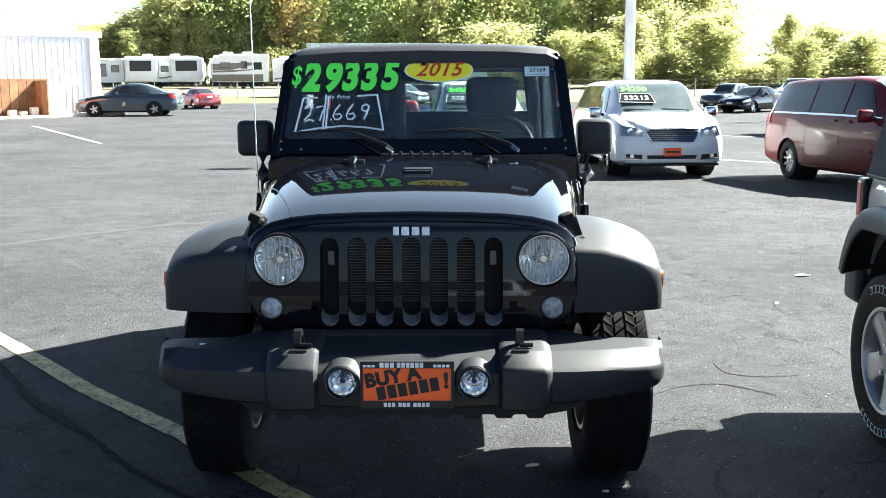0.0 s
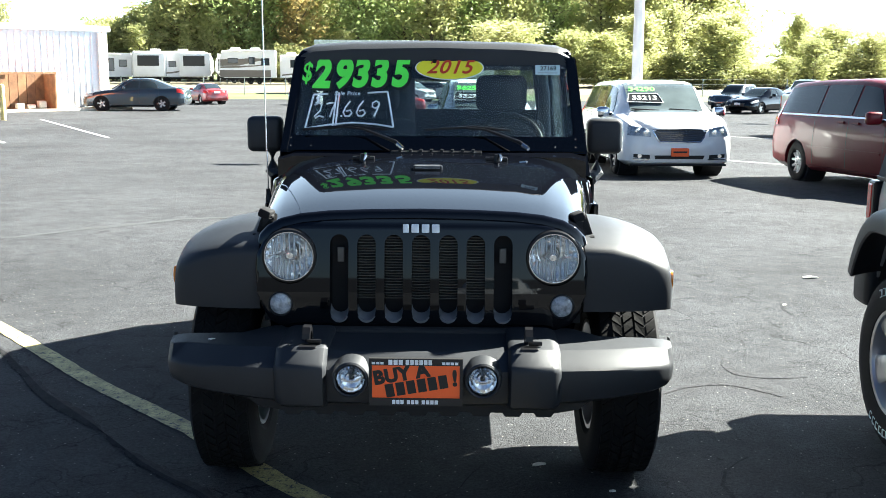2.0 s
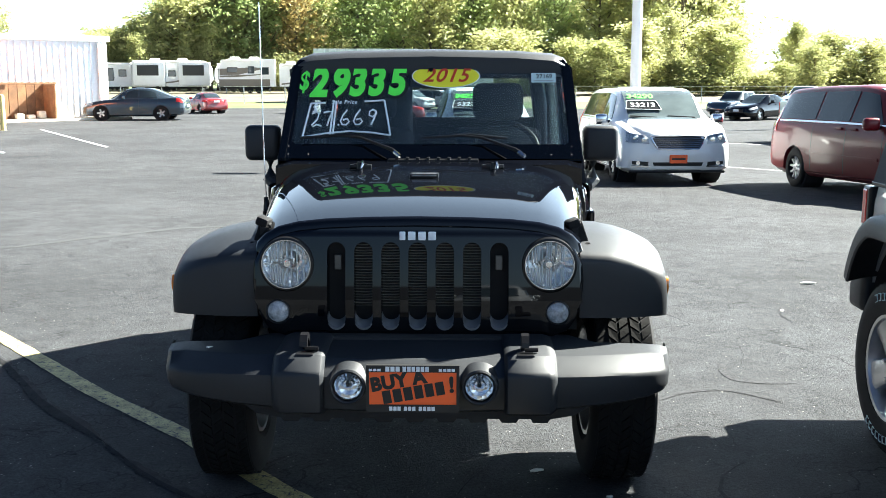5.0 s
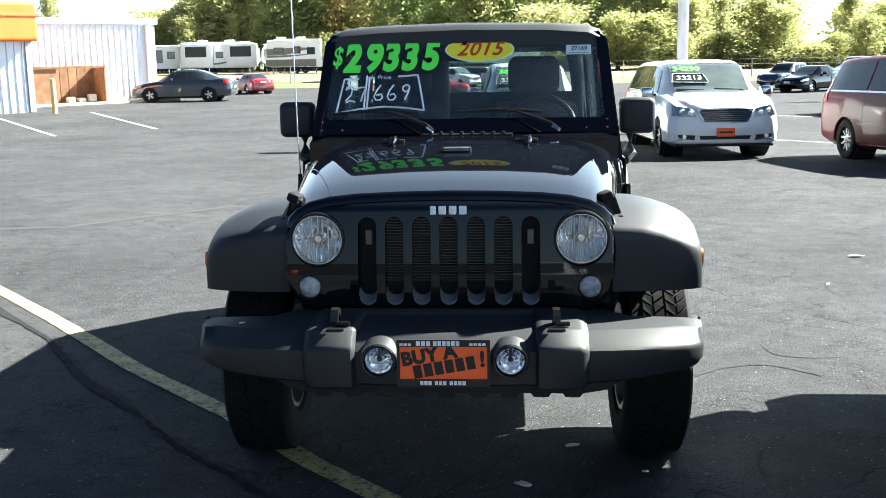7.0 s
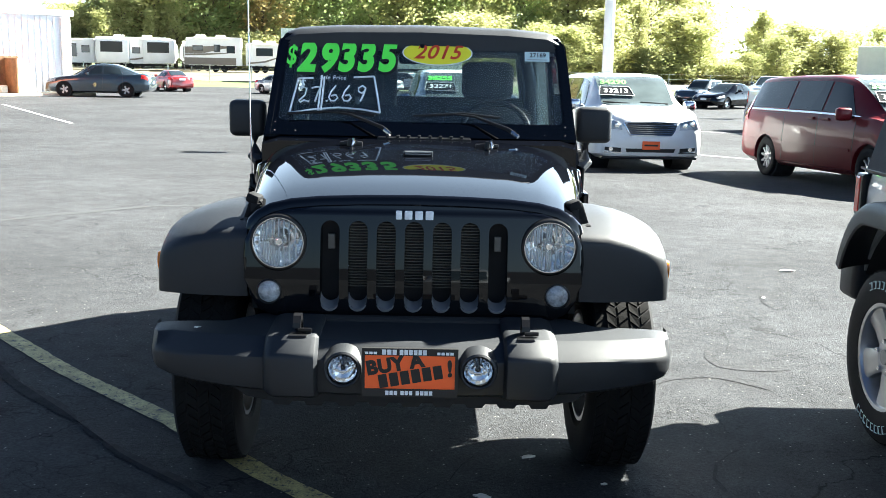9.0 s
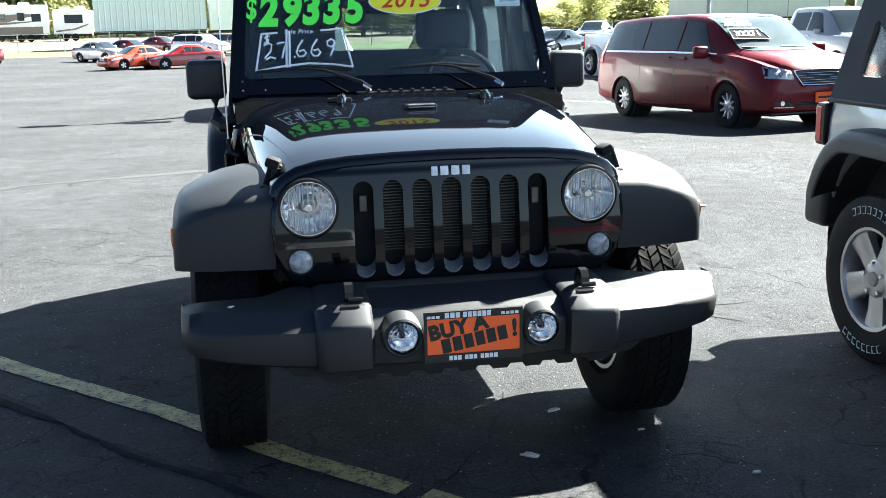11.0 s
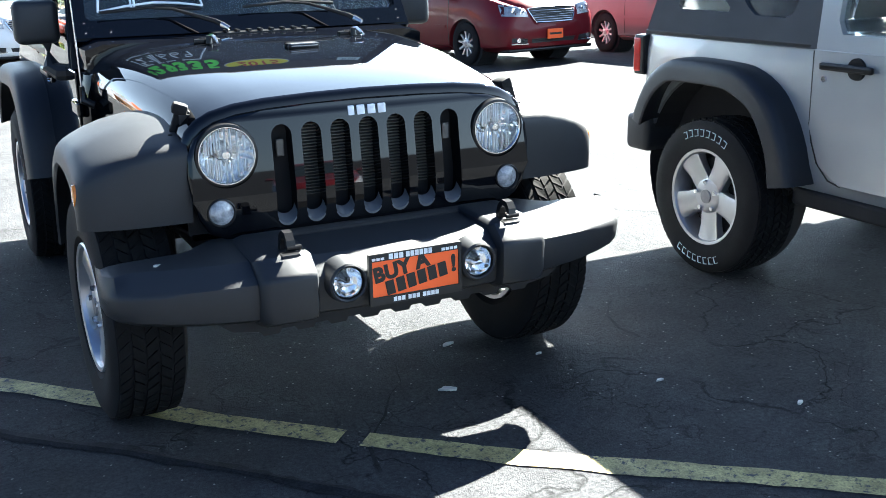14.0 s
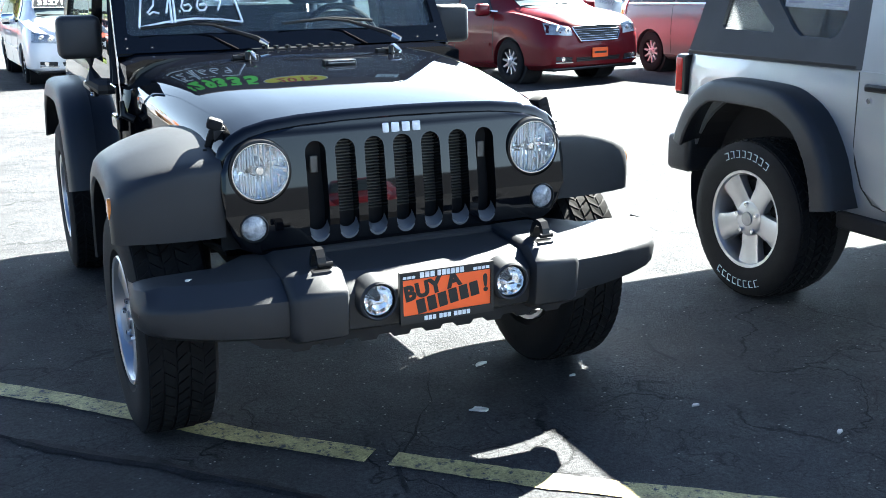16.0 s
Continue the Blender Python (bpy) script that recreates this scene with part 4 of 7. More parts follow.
    part("steering_column", tube(bmesh.new(), [(0.385, 1.60, 1.20), (0.385, 1.77, 1.235)], 0.05), M_CABIN, sw)
    rv = part("rear_view_mirror", cbox(-0.12, 0.12, 1.60, 1.63, 1.585, 1.645, 0.02, 3), M_TRIM, v, "", True)
    part("mirror_stalk", tube(bmesh.new(), [(0, 1.61, 1.63), (0, 1.56, 1.68)], 0.012), M_TRIM, rv)
    if not black:
        # rear bumper, tail lamps, fuel-side details of the parked neighbour
        part("rear_bumper", cbox(-0.815, 0.815, 3.26, 3.45, 0.50, 0.70, 0.035, 3), M_PLASTIC, v, "grained black rear bumper", True)
        for s in (-1, 1):
            t = part("tail_lamp", cbox(s * 0.715 - 0.055, s * 0.715 + 0.055, 3.36, 3.45, 0.90, 1.11, 0.012), M_TRIM, v, "black tail lamp housing")
            part("lens", cbox(s * 0.715 - 0.058, s * 0.715 + 0.058, 3.385, 3.455, 0.91, 1.10, 0.014), M_REDLENS, t, "red tail lamp lens")
        # plain front end
        part("grille", grille_mesh(), paint, v)
        part("bumper", bumper_center_mesh(), M_PLASTIC, v)
        for s in (-1, 1):
            bm = bumper_end_mesh()
            part("bumper_end", bm if s > 0 else mirrored(bm), M_PLASTIC, v)
        for z, y0, y1 in ((1.125, 2.20, 3.35),):
            for s in (-1, 1):
                part("belt_rail", cbox(s * 0.758 - 0.012, s * 0.758 + 0.012, y0, y1, z - 0.006, z + 0.014, 0.004), M_TRIM, v)
        return v
    # ---- front of the black vehicle ----
    g = part("grille", grille_mesh(), paint, v, "glossy black grille panel with seven slots", True)
    for f in g.data.polygons:
        if f.normal.y < -0.98:
            f.use_smooth = False
    core = part("radiator", cbox(-0.37, 0.37, 0.034, 0.06, 0.68, 1.04), M_DARK, v, "dark radiator core")
    for i in range(24):
        z = 0.790 + 0.0105 * i
        part("fin", cbox(-0.235, 0.235, 0.022, 0.034, z - 0.0016, z + 0.0016), M_FIN, core)
    part("grille_backing", cbox(-0.60, 0.60, 0.064, 0.08, 0.69, 1.08), M_DARK, g)
    for i in range(7):
        # the rolled lower lip of each slot, its bright reflection put in as pale colour
        x = -0.3 + 0.1 * i
        lip = bmesh.new()
        rr = []
        for q in range(9):
            a = math.pi * q / 8
            rr.append([(x + 0.033 * math.cos(a), -0.066 + 0.05 * f, 0.760 - 0.033 * math.sin(a) + h) for f, h in ((0, -0.004), (0.5, 0.008), (1, 0.017), (1, -0.012), (0, -0.012))])
        loft(lip, rr)
        part("slot_lip", lip, M_LIPGLINT, g, "lower lip of a slot, coloured pale as its bright reflection", True)
        if i in (0, 6):
            part("hinge_bracket", cbox(x - 0.012, x + 0.014, 0.0, 0.012, 0.93, 0.985, 0.003), M_FIN, g)
    # the maker's badge as plain pale shapes
    badge = bmesh.new()
    for x, hw in ((-0.056, 0.011), (-0.022, 0.014), (0.016, 0.014), (0.053, 0.014)):
        box(badge, x - hw, x + hw, -0.078, -0.070, 1.047, 1.078, 0.003)
    part("badge", raked(badge), M_CHALK, g, "small pale badge of plain rounded shapes", True)
    for s in (-1, 1):
        c = Matrix.Translation((s * 0.483, 0, 0.960)) @ pose(0, 0, 0, 0, 0, 90)
        # x of the lathe now points along +y (backwards)
        lamp = part("headlamp", lathe(bmesh.new(), [(-0.052, 0.088), (-0.062, 0.093), (-0.060, 0.099), (-0.03, 0.1005), (0.02, 0.1005), (0.02, 0.090), (-0.03, 0.0885)], 48, c, True), M_TRIM, v, "round halogen headlamp with a chrome bowl", True)
        part("chrome_ring", lathe(bmesh.new(), [(-0.056, 0.0855), (-0.064, 0.0885), (-0.064, 0.091), (-0.054, 0.092), (-0.050, 0.088)], 48, c, True), M_CHROME, lamp, "", True)
        # faceted reflector bowl
        bm = bmesh.new()
        rows = [(-0.050, 0.088), (-0.02, 0.080), (0.01, 0.066), (0.03, 0.048), (0.042, 0.026), (0.045, 0.0)]
        lathe(bm, rows, 20, c)
        part("reflector", bm, M_REFLECT, lamp, "bright faceted reflector")
        # vertical flutes of the lens, inside the bowl; their white imitates mirrored sky
        fl_bm = bmesh.new()
        rf = random.Random(5 + s)
        for i in range(-9, 10):
            if rf.random() < 0.38:
                continue
            x = i * 0.0088 + rf.uniform(-0.002, 0.002)
            hh = math.sqrt(max(0, 0.083 ** 2 - x * x))
            for z0, z1 in ((0.017 if abs(i) < 3 else 0.0005 + rf.uniform(0, 0.02), hh), (-hh, -0.017 if abs(i) < 3 else -0.0005 - rf.uniform(0, 0.02))):
                wf, df = rf.uniform(0.0022, 0.0042), rf.uniform(0, 0.010)
                if z1 - z0 > 0.01:
                    loft(fl_bm, [[(x + wf * math.cos(a), -0.030 - 0.007 * math.sin(a) - df, z + 0.0) for a in (math.pi * q / 6 for q in range(7))] for z in (z0, z1)])
        part("flutes", moved(fl_bm, Matrix.Translation((s * 0.483, 0, 0.960))), M_FLUTE, lamp, "vertical flutes, coloured white as the sky's glint", True)
        part("bulb_shield", lathe(bmesh.new(), [(-0.046, 0), (-0.044, 0.012), (-0.034, 0.020), (0.0, 0.022), (0.03, 0.02)], 24, c), M_REFLECT, lamp, "", True)
        dome = [(-0.052 - 0.022 * (1 - (r / 0.087) ** 2), r) for r in (0.0, 0.03, 0.055, 0.075, 0.087)]
        ln = part("lens", lathe(bmesh.new(), dome, 40, c), M_CLEAR, lamp, "clear domed lens", True)
        ln.visible_shadow = False
        c2 = Matrix.Translation((s * 0.515, -0.005, 0.785)) @ pose(0, 0, 0, 0, 0, 90)
        tl = part("turn_signal", lathe(bmesh.new(), [(-0.066, 0.039), (-0.076, 0.0425), (-0.074, 0.0455), (0.0, 0.0455), (0.0, 0.039)], 32, c2, True), M_TRIM, v, "round turn signal with a smoky lens", True)
        part("lens", lathe(bmesh.new(), [(-0.066 - 0.018 * (1 - (r / 0.0395) ** 2), r) for r in (0.0, 0.012, 0.024, 0.034, 0.0395)], 32, c2), M_FROST, tl, "smoky patterned lens", True)
        # side marker on the flare
        mk = lathe(bmesh.new(), [(-0.004, 0), (-0.004, 0.030), (0.012, 0.026), (0.016, 0.0)], 24, Matrix.Translation((s * 0.930, 0.075, 0.862)) @ pose(0, 0, 0, 0, 0, 0 if s > 0 else 180) @ Matrix.Diagonal((1, 0.8, 1.25, 1)))
        part("side_marker", mk, M_AMBER, v, "amber oval side marker lamp", True)
    # bumper group
    bc = part("bumper", moved(bumper_center_mesh(), NUDGE), M_PLASTIC, v, "grained black front bumper", True)
    for s in (-1, 1):
        for nm, fn in (("bumper_end", bumper_end_mesh), ("bumper_block", bumper_block_mesh)):
            bm = moved(fn(), NUDGE)
            part(nm, bm if s > 0 else mirrored(bm), M_PLASTIC, v, "", True)
        part("tow_hook", moved(hook_mesh(), Matrix.Translation((s * 0.381, -0.047, -0.014))), M_TRIM, v, "black steel tow hook")
        c = Matrix.Translation((s * 0.224, -0.362, 0.600)) @ pose(0, 0, 0, 0, 0, 90)
        fg = part("fog_lamp", lathe(bmesh.new(), [(-0.020, 0.047), (-0.046, 0.052), (-0.049, 0.056), (-0.044, 0.062), (0.03, 0.072), (0.03, 0.047)], 36, c, True), M_PLASTIC, v, "round fog lamp in a black hooded ring", True)
        part("reflector", lathe(bmesh.new(), [(-0.038, 0.048), (-0.028, 0.034), (-0.021, 0.018), (-0.019, 0)], 14, c), M_REFLECT, fg, "bright faceted reflector")
        part("bulb", cbox(s * 0.224 - 0.016, s * 0.224 + 0.016, -0.402, -0.380, 0.589, 0.601, 0.004), M_CHROME, fg)
        part("bulb", cbox(s * 0.224 - 0.006, s * 0.224 + 0.006, -0.402, -0.380, 0.603, 0.619, 0.002), M_DARK, fg)
        fl_ = part("lens", lathe(bmesh.new(), [(-0.043 - 0.012 * (1 - (r / 0.047) ** 2), r) for r in (0.0, 0.016, 0.03, 0.04, 0.047)], 30, c), M_CLEAR, fg, "clear fog lamp lens", True)
        fl_.visible_shadow = False
    # air dam with its scalloped lower edge
    dam = [(-0.62, 0.50), (-0.56, 0.455)]
    for i in range(9):
        x = -0.44 + 0.11 * i
        dam += [(x - 0.035, 0.440), (x - 0.025, 0.426), (x + 0.025, 0.426), (x + 0.035, 0.440)]
    dam += [(0.56, 0.455), (0.62, 0.50)]
    part("air_dam", moved(plate(bmesh.new(), dam, 0.20), Matrix.Translation((0, -0.29, 0.012))), M_DARK, v, "black scalloped air dam under the bumper")
    part("skid_plate", cbox(-0.45, 0.45, -0.1, 0.02, 0.46, 0.70, 0.02), M_DARK, v)
    # hood furniture
    for s in (-1, 1):
        base = Matrix.Translation((s * 0.612, 0.10, 1.02)) @ pose(0, 0, 0, 0, s * -20, s * 12)
        lt = bmesh.new()
        box(lt, -0.022, 0.028, -0.045, 0.045, -0.06, 0.0, 0.010)
        box(lt, -0.018, 0.030, -0.018, 0.018, -0.01, 0.085, 0.010)
        box(lt, -0.030, 0.020, -0.030, 0.030, 0.062, 0.098, 0.010)
        part("hood_latch", moved(lt, base), M_RUBBER, v, "black rubber hood latch", True)
        # windscreen bumper stops on the hood
        st = bmesh.new()
        tube(st, [(s * 0.30, 0.86, 1.232), (s * 0.30, 0.86, 1.262)], [0.013, 0.010], 12)
        tube(st, [(s * 0.30 - 0.030, 0.90, 1.244), (s * 0.30 + 0.030, 0.90, 1.244)], 0.008)
        box(st, s * 0.30 - 0.05, s * 0.30 + 0.05, 0.89, 0.93, 1.230, 1.247, 0.004)
        part("hood_stop", st, M_TRIM, v, "small black hood stop with a bright bracket", True)
        part("hook", tube(bmesh.new(), [(s * 0.30 + 0.008, 0.88, 1.262), (s * 0.30 + 0.014, 0.86, 1.261), (s * 0.30 + 0.018, 0.82, 1.250), (s * 0.30 + 0.015, 0.77, 1.240)], [0.005, 0.008, 0.008, 0.004], 8), M_CHROME, v, "bright curved footman clip", True)
        # wiper arms and blades
        x0 = s * 0.30 + 0.10
        arm = tube(bmesh.new(), [(x0 + 0.06, 1.20, 1.262), (x0 + 0.02, 1.245, 1.290), (x0 - 0.14, 1.318, 1.345), (x0 - 0.26, 1.334, 1.356)], [0.011, 0.010, 0.006, 0.005], 8)
        wp = part("wiper", arm, M_TRIM, v, "black wiper arm with a bright spring", True)
        part("wiper_blade", tube(bmesh.new(), [(x0 - 0.44, 1.330, 1.342), (x0 - 0.2, 1.338, 1.358), (x0 - 0.02, 1.328, 1.342)], 0.007), M_TRIM, wp)
        part("spring_cap", tube(bmesh.new(), [(x0 + 0.062, 1.195, 1.262), (x0 + 0.035, 1.222, 1.280)], [0.009, 0.012], 8), M_CHROME, wp)
    vent = bmesh.new()
    box(vent, -0.062, 0.062, 0.565, 0.625, 1.214, 1.238, 0.008)
    vt = part("hood_vent", vent, M_TRIM, v, "small raised hood scoop", True)
    for z, y in ((1.238, 0.562), (1.230, 0.560)):
        part("slat", cbox(-0.052, 0.052, y, y + 0.012, z - 0.0035, z), M_STEEL, vt)
    cg = part("cowl_grille", cbox(-0.20, 0.24, 1.185, 1.29, 1.232, 1.246, 0.004), M_TRIM, v, "black cowl air grille")
    for i in range(8):
        part("louvre", cbox(-0.16 + 0.05 * i, -0.145 + 0.05 * i, 1.19, 1.235, 1.244, 1.257, 0.003), M_TRIM, cg)
    for s in (-1, 1):
        for x, z in ((0.70, 1.262), (0.70, 1.30), (0.60, 1.262)):
            part("bolt", lathe(bmesh.new(), [(-0.004, 0), (-0.004, 0.0035), (0.004, 0.005)], 10, Matrix.Translation((s * x, 1.318 + (z - 1.235) * 0.545, z)) @ pose(0, 0, 0, 0, 0, 90)), M_CHROME, v)
    ant = part("antenna", tube(bmesh.new(), [(-0.772, 1.10, 1.05), (-0.775, 1.10, 1.25), (-0.785, 1.12, 1.98)], [0.0045, 0.0035, 0.0022], 8), M_CHROME, v, "thin whip antenna")
    part("antenna_base", tube(bmesh.new(), [(-0.73, 1.09, 1.00), (-0.77, 1.10, 1.02), (-0.772, 1.10, 1.075)], [0.016, 0.018, 0.010], 10), M_TRIM, ant)
    return v


def proportion(p):
    """The cab stands closer behind the grille, and the bumper closer before it, than the plain body plan has them."""
    k = float(np.interp(p.y, [-0.40, -0.12, 0.0, 0.60, 1.10, 2.60, 3.30], [1.011, 1.011, 1.0, 1.0, 0.978, 0.980, 1.0]))
    o = Vector((0.0, -3.78, 1.64))
    return o + (p - o) * k


def settle(v):
    """Moves every mesh of a thing by proportion(); a wheel goes as one piece."""
    stack = [(v, v.matrix_basis.copy())]
    while stack:
        ob, m = stack.pop()
        if ob.name.startswith("wheel") and ob.parent:
            if ob.location.y > 1 and not ob.name.startswith("wheel_well"):
                q = proportion(ob.location)
                ob.location.x, ob.location.y = q.x, q.y
                continue
            if not ob.name.startswith("wheel_well"):
                continue
        if ob.type == "MESH":
            inv = m.inverted()
            for q in ob.data.vertices:
                q.co = inv @ proportion(m @ q.co)
        stack += [(c, m @ c.matrix_basis) for c in ob.children]


suv = build_suv("black_suv", "glossy black two-door off-road vehicle with price stickers on its windscreen", pose(0, 0, 0), M_BLACK, True)
settle(suv)
neighbour = build_suv("silver_suv", "silver two-door off-road vehicle with a black soft top", pose(2.925, -2.05, 0.0), M_SILVER, False)

# paper window sheet behind the quarter window of the silver vehicle
ws_sheet = thing("window_sheet", "white paper sales sheet behind the side window", "paper", pose(2.925, -2.05, 0))
SIDE = Matrix(((1, 0, 0.105, -0.853 - 0.018), (0, 1, 0, 0), (0, 0, 1, 0), (0, 0, 0, 1)))
part("sheet", moved(plate(bmesh.new(), [(2.305, 1.362), (2.70, 1.372), (2.70, 1.62), (2.31, 1.62)], 0.002, "x"), SIDE), M_SHEET, ws_sheet)
for y0, y1, z0, z1 in ((2.34, 2.46, 1.378, 1.390), (2.58, 2.68, 1.388, 1.398), (2.33, 2.50, 1.468, 1.472), (2.33, 2.52, 1.505, 1.530), (2.56, 2.67, 1.500, 1.506), (2.56, 2.68, 1.545, 1.552), (2.33, 2.68, 1.580, 1.600)):
    part("print_bar", moved(cbox(-0.0015, 0.0, y0, y1, z0, z1), SIDE), M_PRINT, ws_sheet, "grey bar of small print")

# ---- plate and stickers of the black vehicle ----
lp = thing("dealer_plate", "orange dealer plate in a black frame on the bumper", "plate", pose(-0.002, -0.414, 0.597, 0, 0, 0))
fr = carve(plate(bmesh.new(), [(-0.158, -0.082), (0.158, -0.082), (0.158, 0.082), (-0.158, 0.082)], 0.014), moved(plate(bmesh.new(), [(-0.148, -0.056), (0.148, -0.056), (0.148, 0.058), (-0.148, 0.058)], 0.2), Matrix.Translation((0, -0.1, 0))))
part("plate_frame", fr, M_INK, lp, "black plastic plate frame")
part("plate_card", cbox(-0.149, 0.149, 0.004, 0.009, -0.058, 0.060), M_ORANGE, lp, "bright orange card")
part("plate_backing", cbox(-0.155, 0.155, 0.0095, 0.0135, -0.080, 0.080), M_INK, lp)
part("lettering", moved(text("BUY A", 0.064, 0.001, 0.0, 0.0034, 1.06), pose(-0.050, 0.003, 0.026, 0, -10, 0)), M_INK, lp, "bold black slanted words")
for i in range(6):
    bar = moved(cbox(-0.0145, 0.0145, 0.0, 0.0025, -0.023, 0.023, 0.001), pose(-0.088 + 0.036 * i, 0.0015, -0.030 + 0.0063 * i, 0, -10, 0))
    part("word_bar", bar, M_INK, lp, "black bar of a slanted word")
part("exclamation", moved(text("!", 0.074, 0.001, 0.1, 0.003), pose(0.129, 0.003, 0.012, 0, -8, 0)), M_INK, lp)
for x0, x1, z0, z1 in ((-0.148, -0.105, 0.062, 0.070), (-0.092, -0.040, 0.061, 0.078), (-0.034, 0.058, 0.061, 0.078), (0.088, 0.146, 0.062, 0.071), (-0.080, -0.038, -0.076, -0.062), (-0.030, 0.012, -0.076, -0.062), (0.020, 0.078, -0.076, -0.062)):
    n_ = max(1, round((x1 - x0) / 0.016))
    for i in range(n_):
        w_ = (x1 - x0) / n_
        part("frame_bar", cbox(x0 + w_ * i, x0 + w_ * (i + 0.78), -0.0015, 0.0, z0, z1), M_CHALK, lp, "white bar of small writing")
settle(lp)

# stickers lie on the outer face of the windscreen
SCR = pose(0, 1.315, 1.235, -math.degrees(math.atan2(0.24, 0.44)), 0, 0) @ Matrix.Translation((0, 0.011, 0))


def sticker(name, label, bms):
    t = thing(name, label, "sticker", SCR)
    for nm, bm, mat, lab in bms:
        part(nm, bm, mat, t, lab)
    settle(t)
    return t


def squeezed(bm, sx):
    return moved(bm, Matrix.Diagonal((sx, 1, 1, 1)))


digits = []
for ch, x, z in zip("29335", (-0.569, -0.464, -0.374, -0.279, -0.174), (0.425, 0.427, 0.430, 0.432, 0.434)):
    digits.append(("digit", moved(squeezed(text(ch, 0.216, 0.0008, 0.16, 0.011), 0.76), pose(x, -0.004, z)), M_GREEN, "bright green numeral"))
    digits.append(("digit_shadow", moved(squeezed(text(ch, 0.216, 0.0006, 0.16, 0.018), 0.76), pose(x + 0.006, -0.0015, z - 0.006)), M_INK, "black outline of a numeral"))
digits.append(("dollar", moved(squeezed(text("$", 0.150, 0.0008, 0.16, 0.003), 0.62), pose(-0.645, -0.004, 0.437)), M_GREEN, "bright green dollar sign"))
sticker("price_sticker", "green price numerals with black outlines on the windscreen", digits)
oval = [("oval", moved(plate(bmesh.new(), ellipse(0.076, 0.4705, 0.168, 0.064, 48), 0.0012), Matrix.Translation((0, -0.003, 0))), M_OVAL, "yellow oval"),
        ("rim", moved(plate(bmesh.new(), ellipse(0.076, 0.4705, 0.174, 0.069, 48), 0.001), Matrix.Translation((0, -0.0015, 0))), M_CHALK, "white rim"),
        ("year", moved(text("2015", 0.108, 0.0006, 0.34, 0.0016, 1.08), pose(0.074, -0.0045, 0.470)), M_REDINK, "dark red slanted year")]
sticker("year_sticker", "yellow oval year sticker with dark red numerals", oval)
stk = [("label_card", cbox(0.509, 0.632, -0.0025, -0.001, 0.434, 0.487), M_PAPER, ""), ("numerals", moved(text("27169", 0.033, 0.0004, 0, 0.0006), pose(0.574, -0.0035, 0.467)), M_INK, "small black numerals")]
stk.append(("print_bar", cbox(0.520, 0.620, -0.0035, -0.0025, 0.441, 0.445), M_SILVER, ""))
sticker("stock_label", "small pale blue stock label", stk)


def stroke(pts, r=0.005):
    return tube(bmesh.new(), [(x, -0.004, z) for x, z in pts], r, 6)


hand = []
for pts in ([(-0.603, 0.313), (-0.618, 0.23), (-0.637, 0.126)], [(-0.637, 0.126), (-0.52, 0.148), (-0.40, 0.160), (-0.29, 0.152), (-0.198, 0.137)], [(-0.198, 0.137), (-0.212, 0.22), (-0.233, 0.332)], [(-0.603, 0.313), (-0.53, 0.317)], [(-0.333, 0.325), (-0.233, 0.332)], [(-0.488, 0.332), (-0.494, 0.24), (-0.500, 0.135)], [(-0.476, 0.325), (-0.480, 0.24), (-0.486, 0.135)]):
    hand.append(("frame_stroke", stroke(pts, 0.0048), M_CHALK, ""))
for pts in ([(-0.595, 0.255), (-0.578, 0.268), (-0.560, 0.258), (-0.566, 0.225), (-0.594, 0.192), (-0.588, 0.184), (-0.570, 0.196), (-0.545, 0.188)],
            [(-0.536, 0.262), (-0.515, 0.268), (-0.492, 0.268), (-0.506, 0.230), (-0.516, 0.190)],
            [(-0.418, 0.278), (-0.440, 0.245), (-0.450, 0.215), (-0.440, 0.196), (-0.420, 0.196), (-0.407, 0.212), (-0.416, 0.228), (-0.438, 0.222)],
            [(-0.352, 0.280), (-0.374, 0.247), (-0.384, 0.216), (-0.374, 0.197), (-0.354, 0.197), (-0.341, 0.213), (-0.350, 0.230), (-0.372, 0.224)],
            [(-0.272, 0.268), (-0.288, 0.280), (-0.306, 0.268), (-0.306, 0.248), (-0.290, 0.240), (-0.274, 0.252), (-0.272, 0.268), (-0.282, 0.230), (-0.296, 0.196)],
            [(-0.566, 0.300), (-0.582, 0.304), (-0.588, 0.292), (-0.572, 0.282), (-0.574, 0.268), (-0.592, 0.268)], [(-0.578, 0.314), (-0.582, 0.258)], [(-0.460, 0.198), (-0.458, 0.192)]):
    hand.append(("digit_stroke", stroke(pts, 0.0046), M_CHALK, "hand-written white numeral stroke"))
hand.append(("words", moved(text("Sale Price", 0.030, 0.0006, 0.2, 0.0002, 1.1), pose(-0.435, -0.004, 0.321)), M_CHALK, "small hand-written words"))
sticker("marker_price", "white hand-written sale price in a hand-drawn frame", hand)

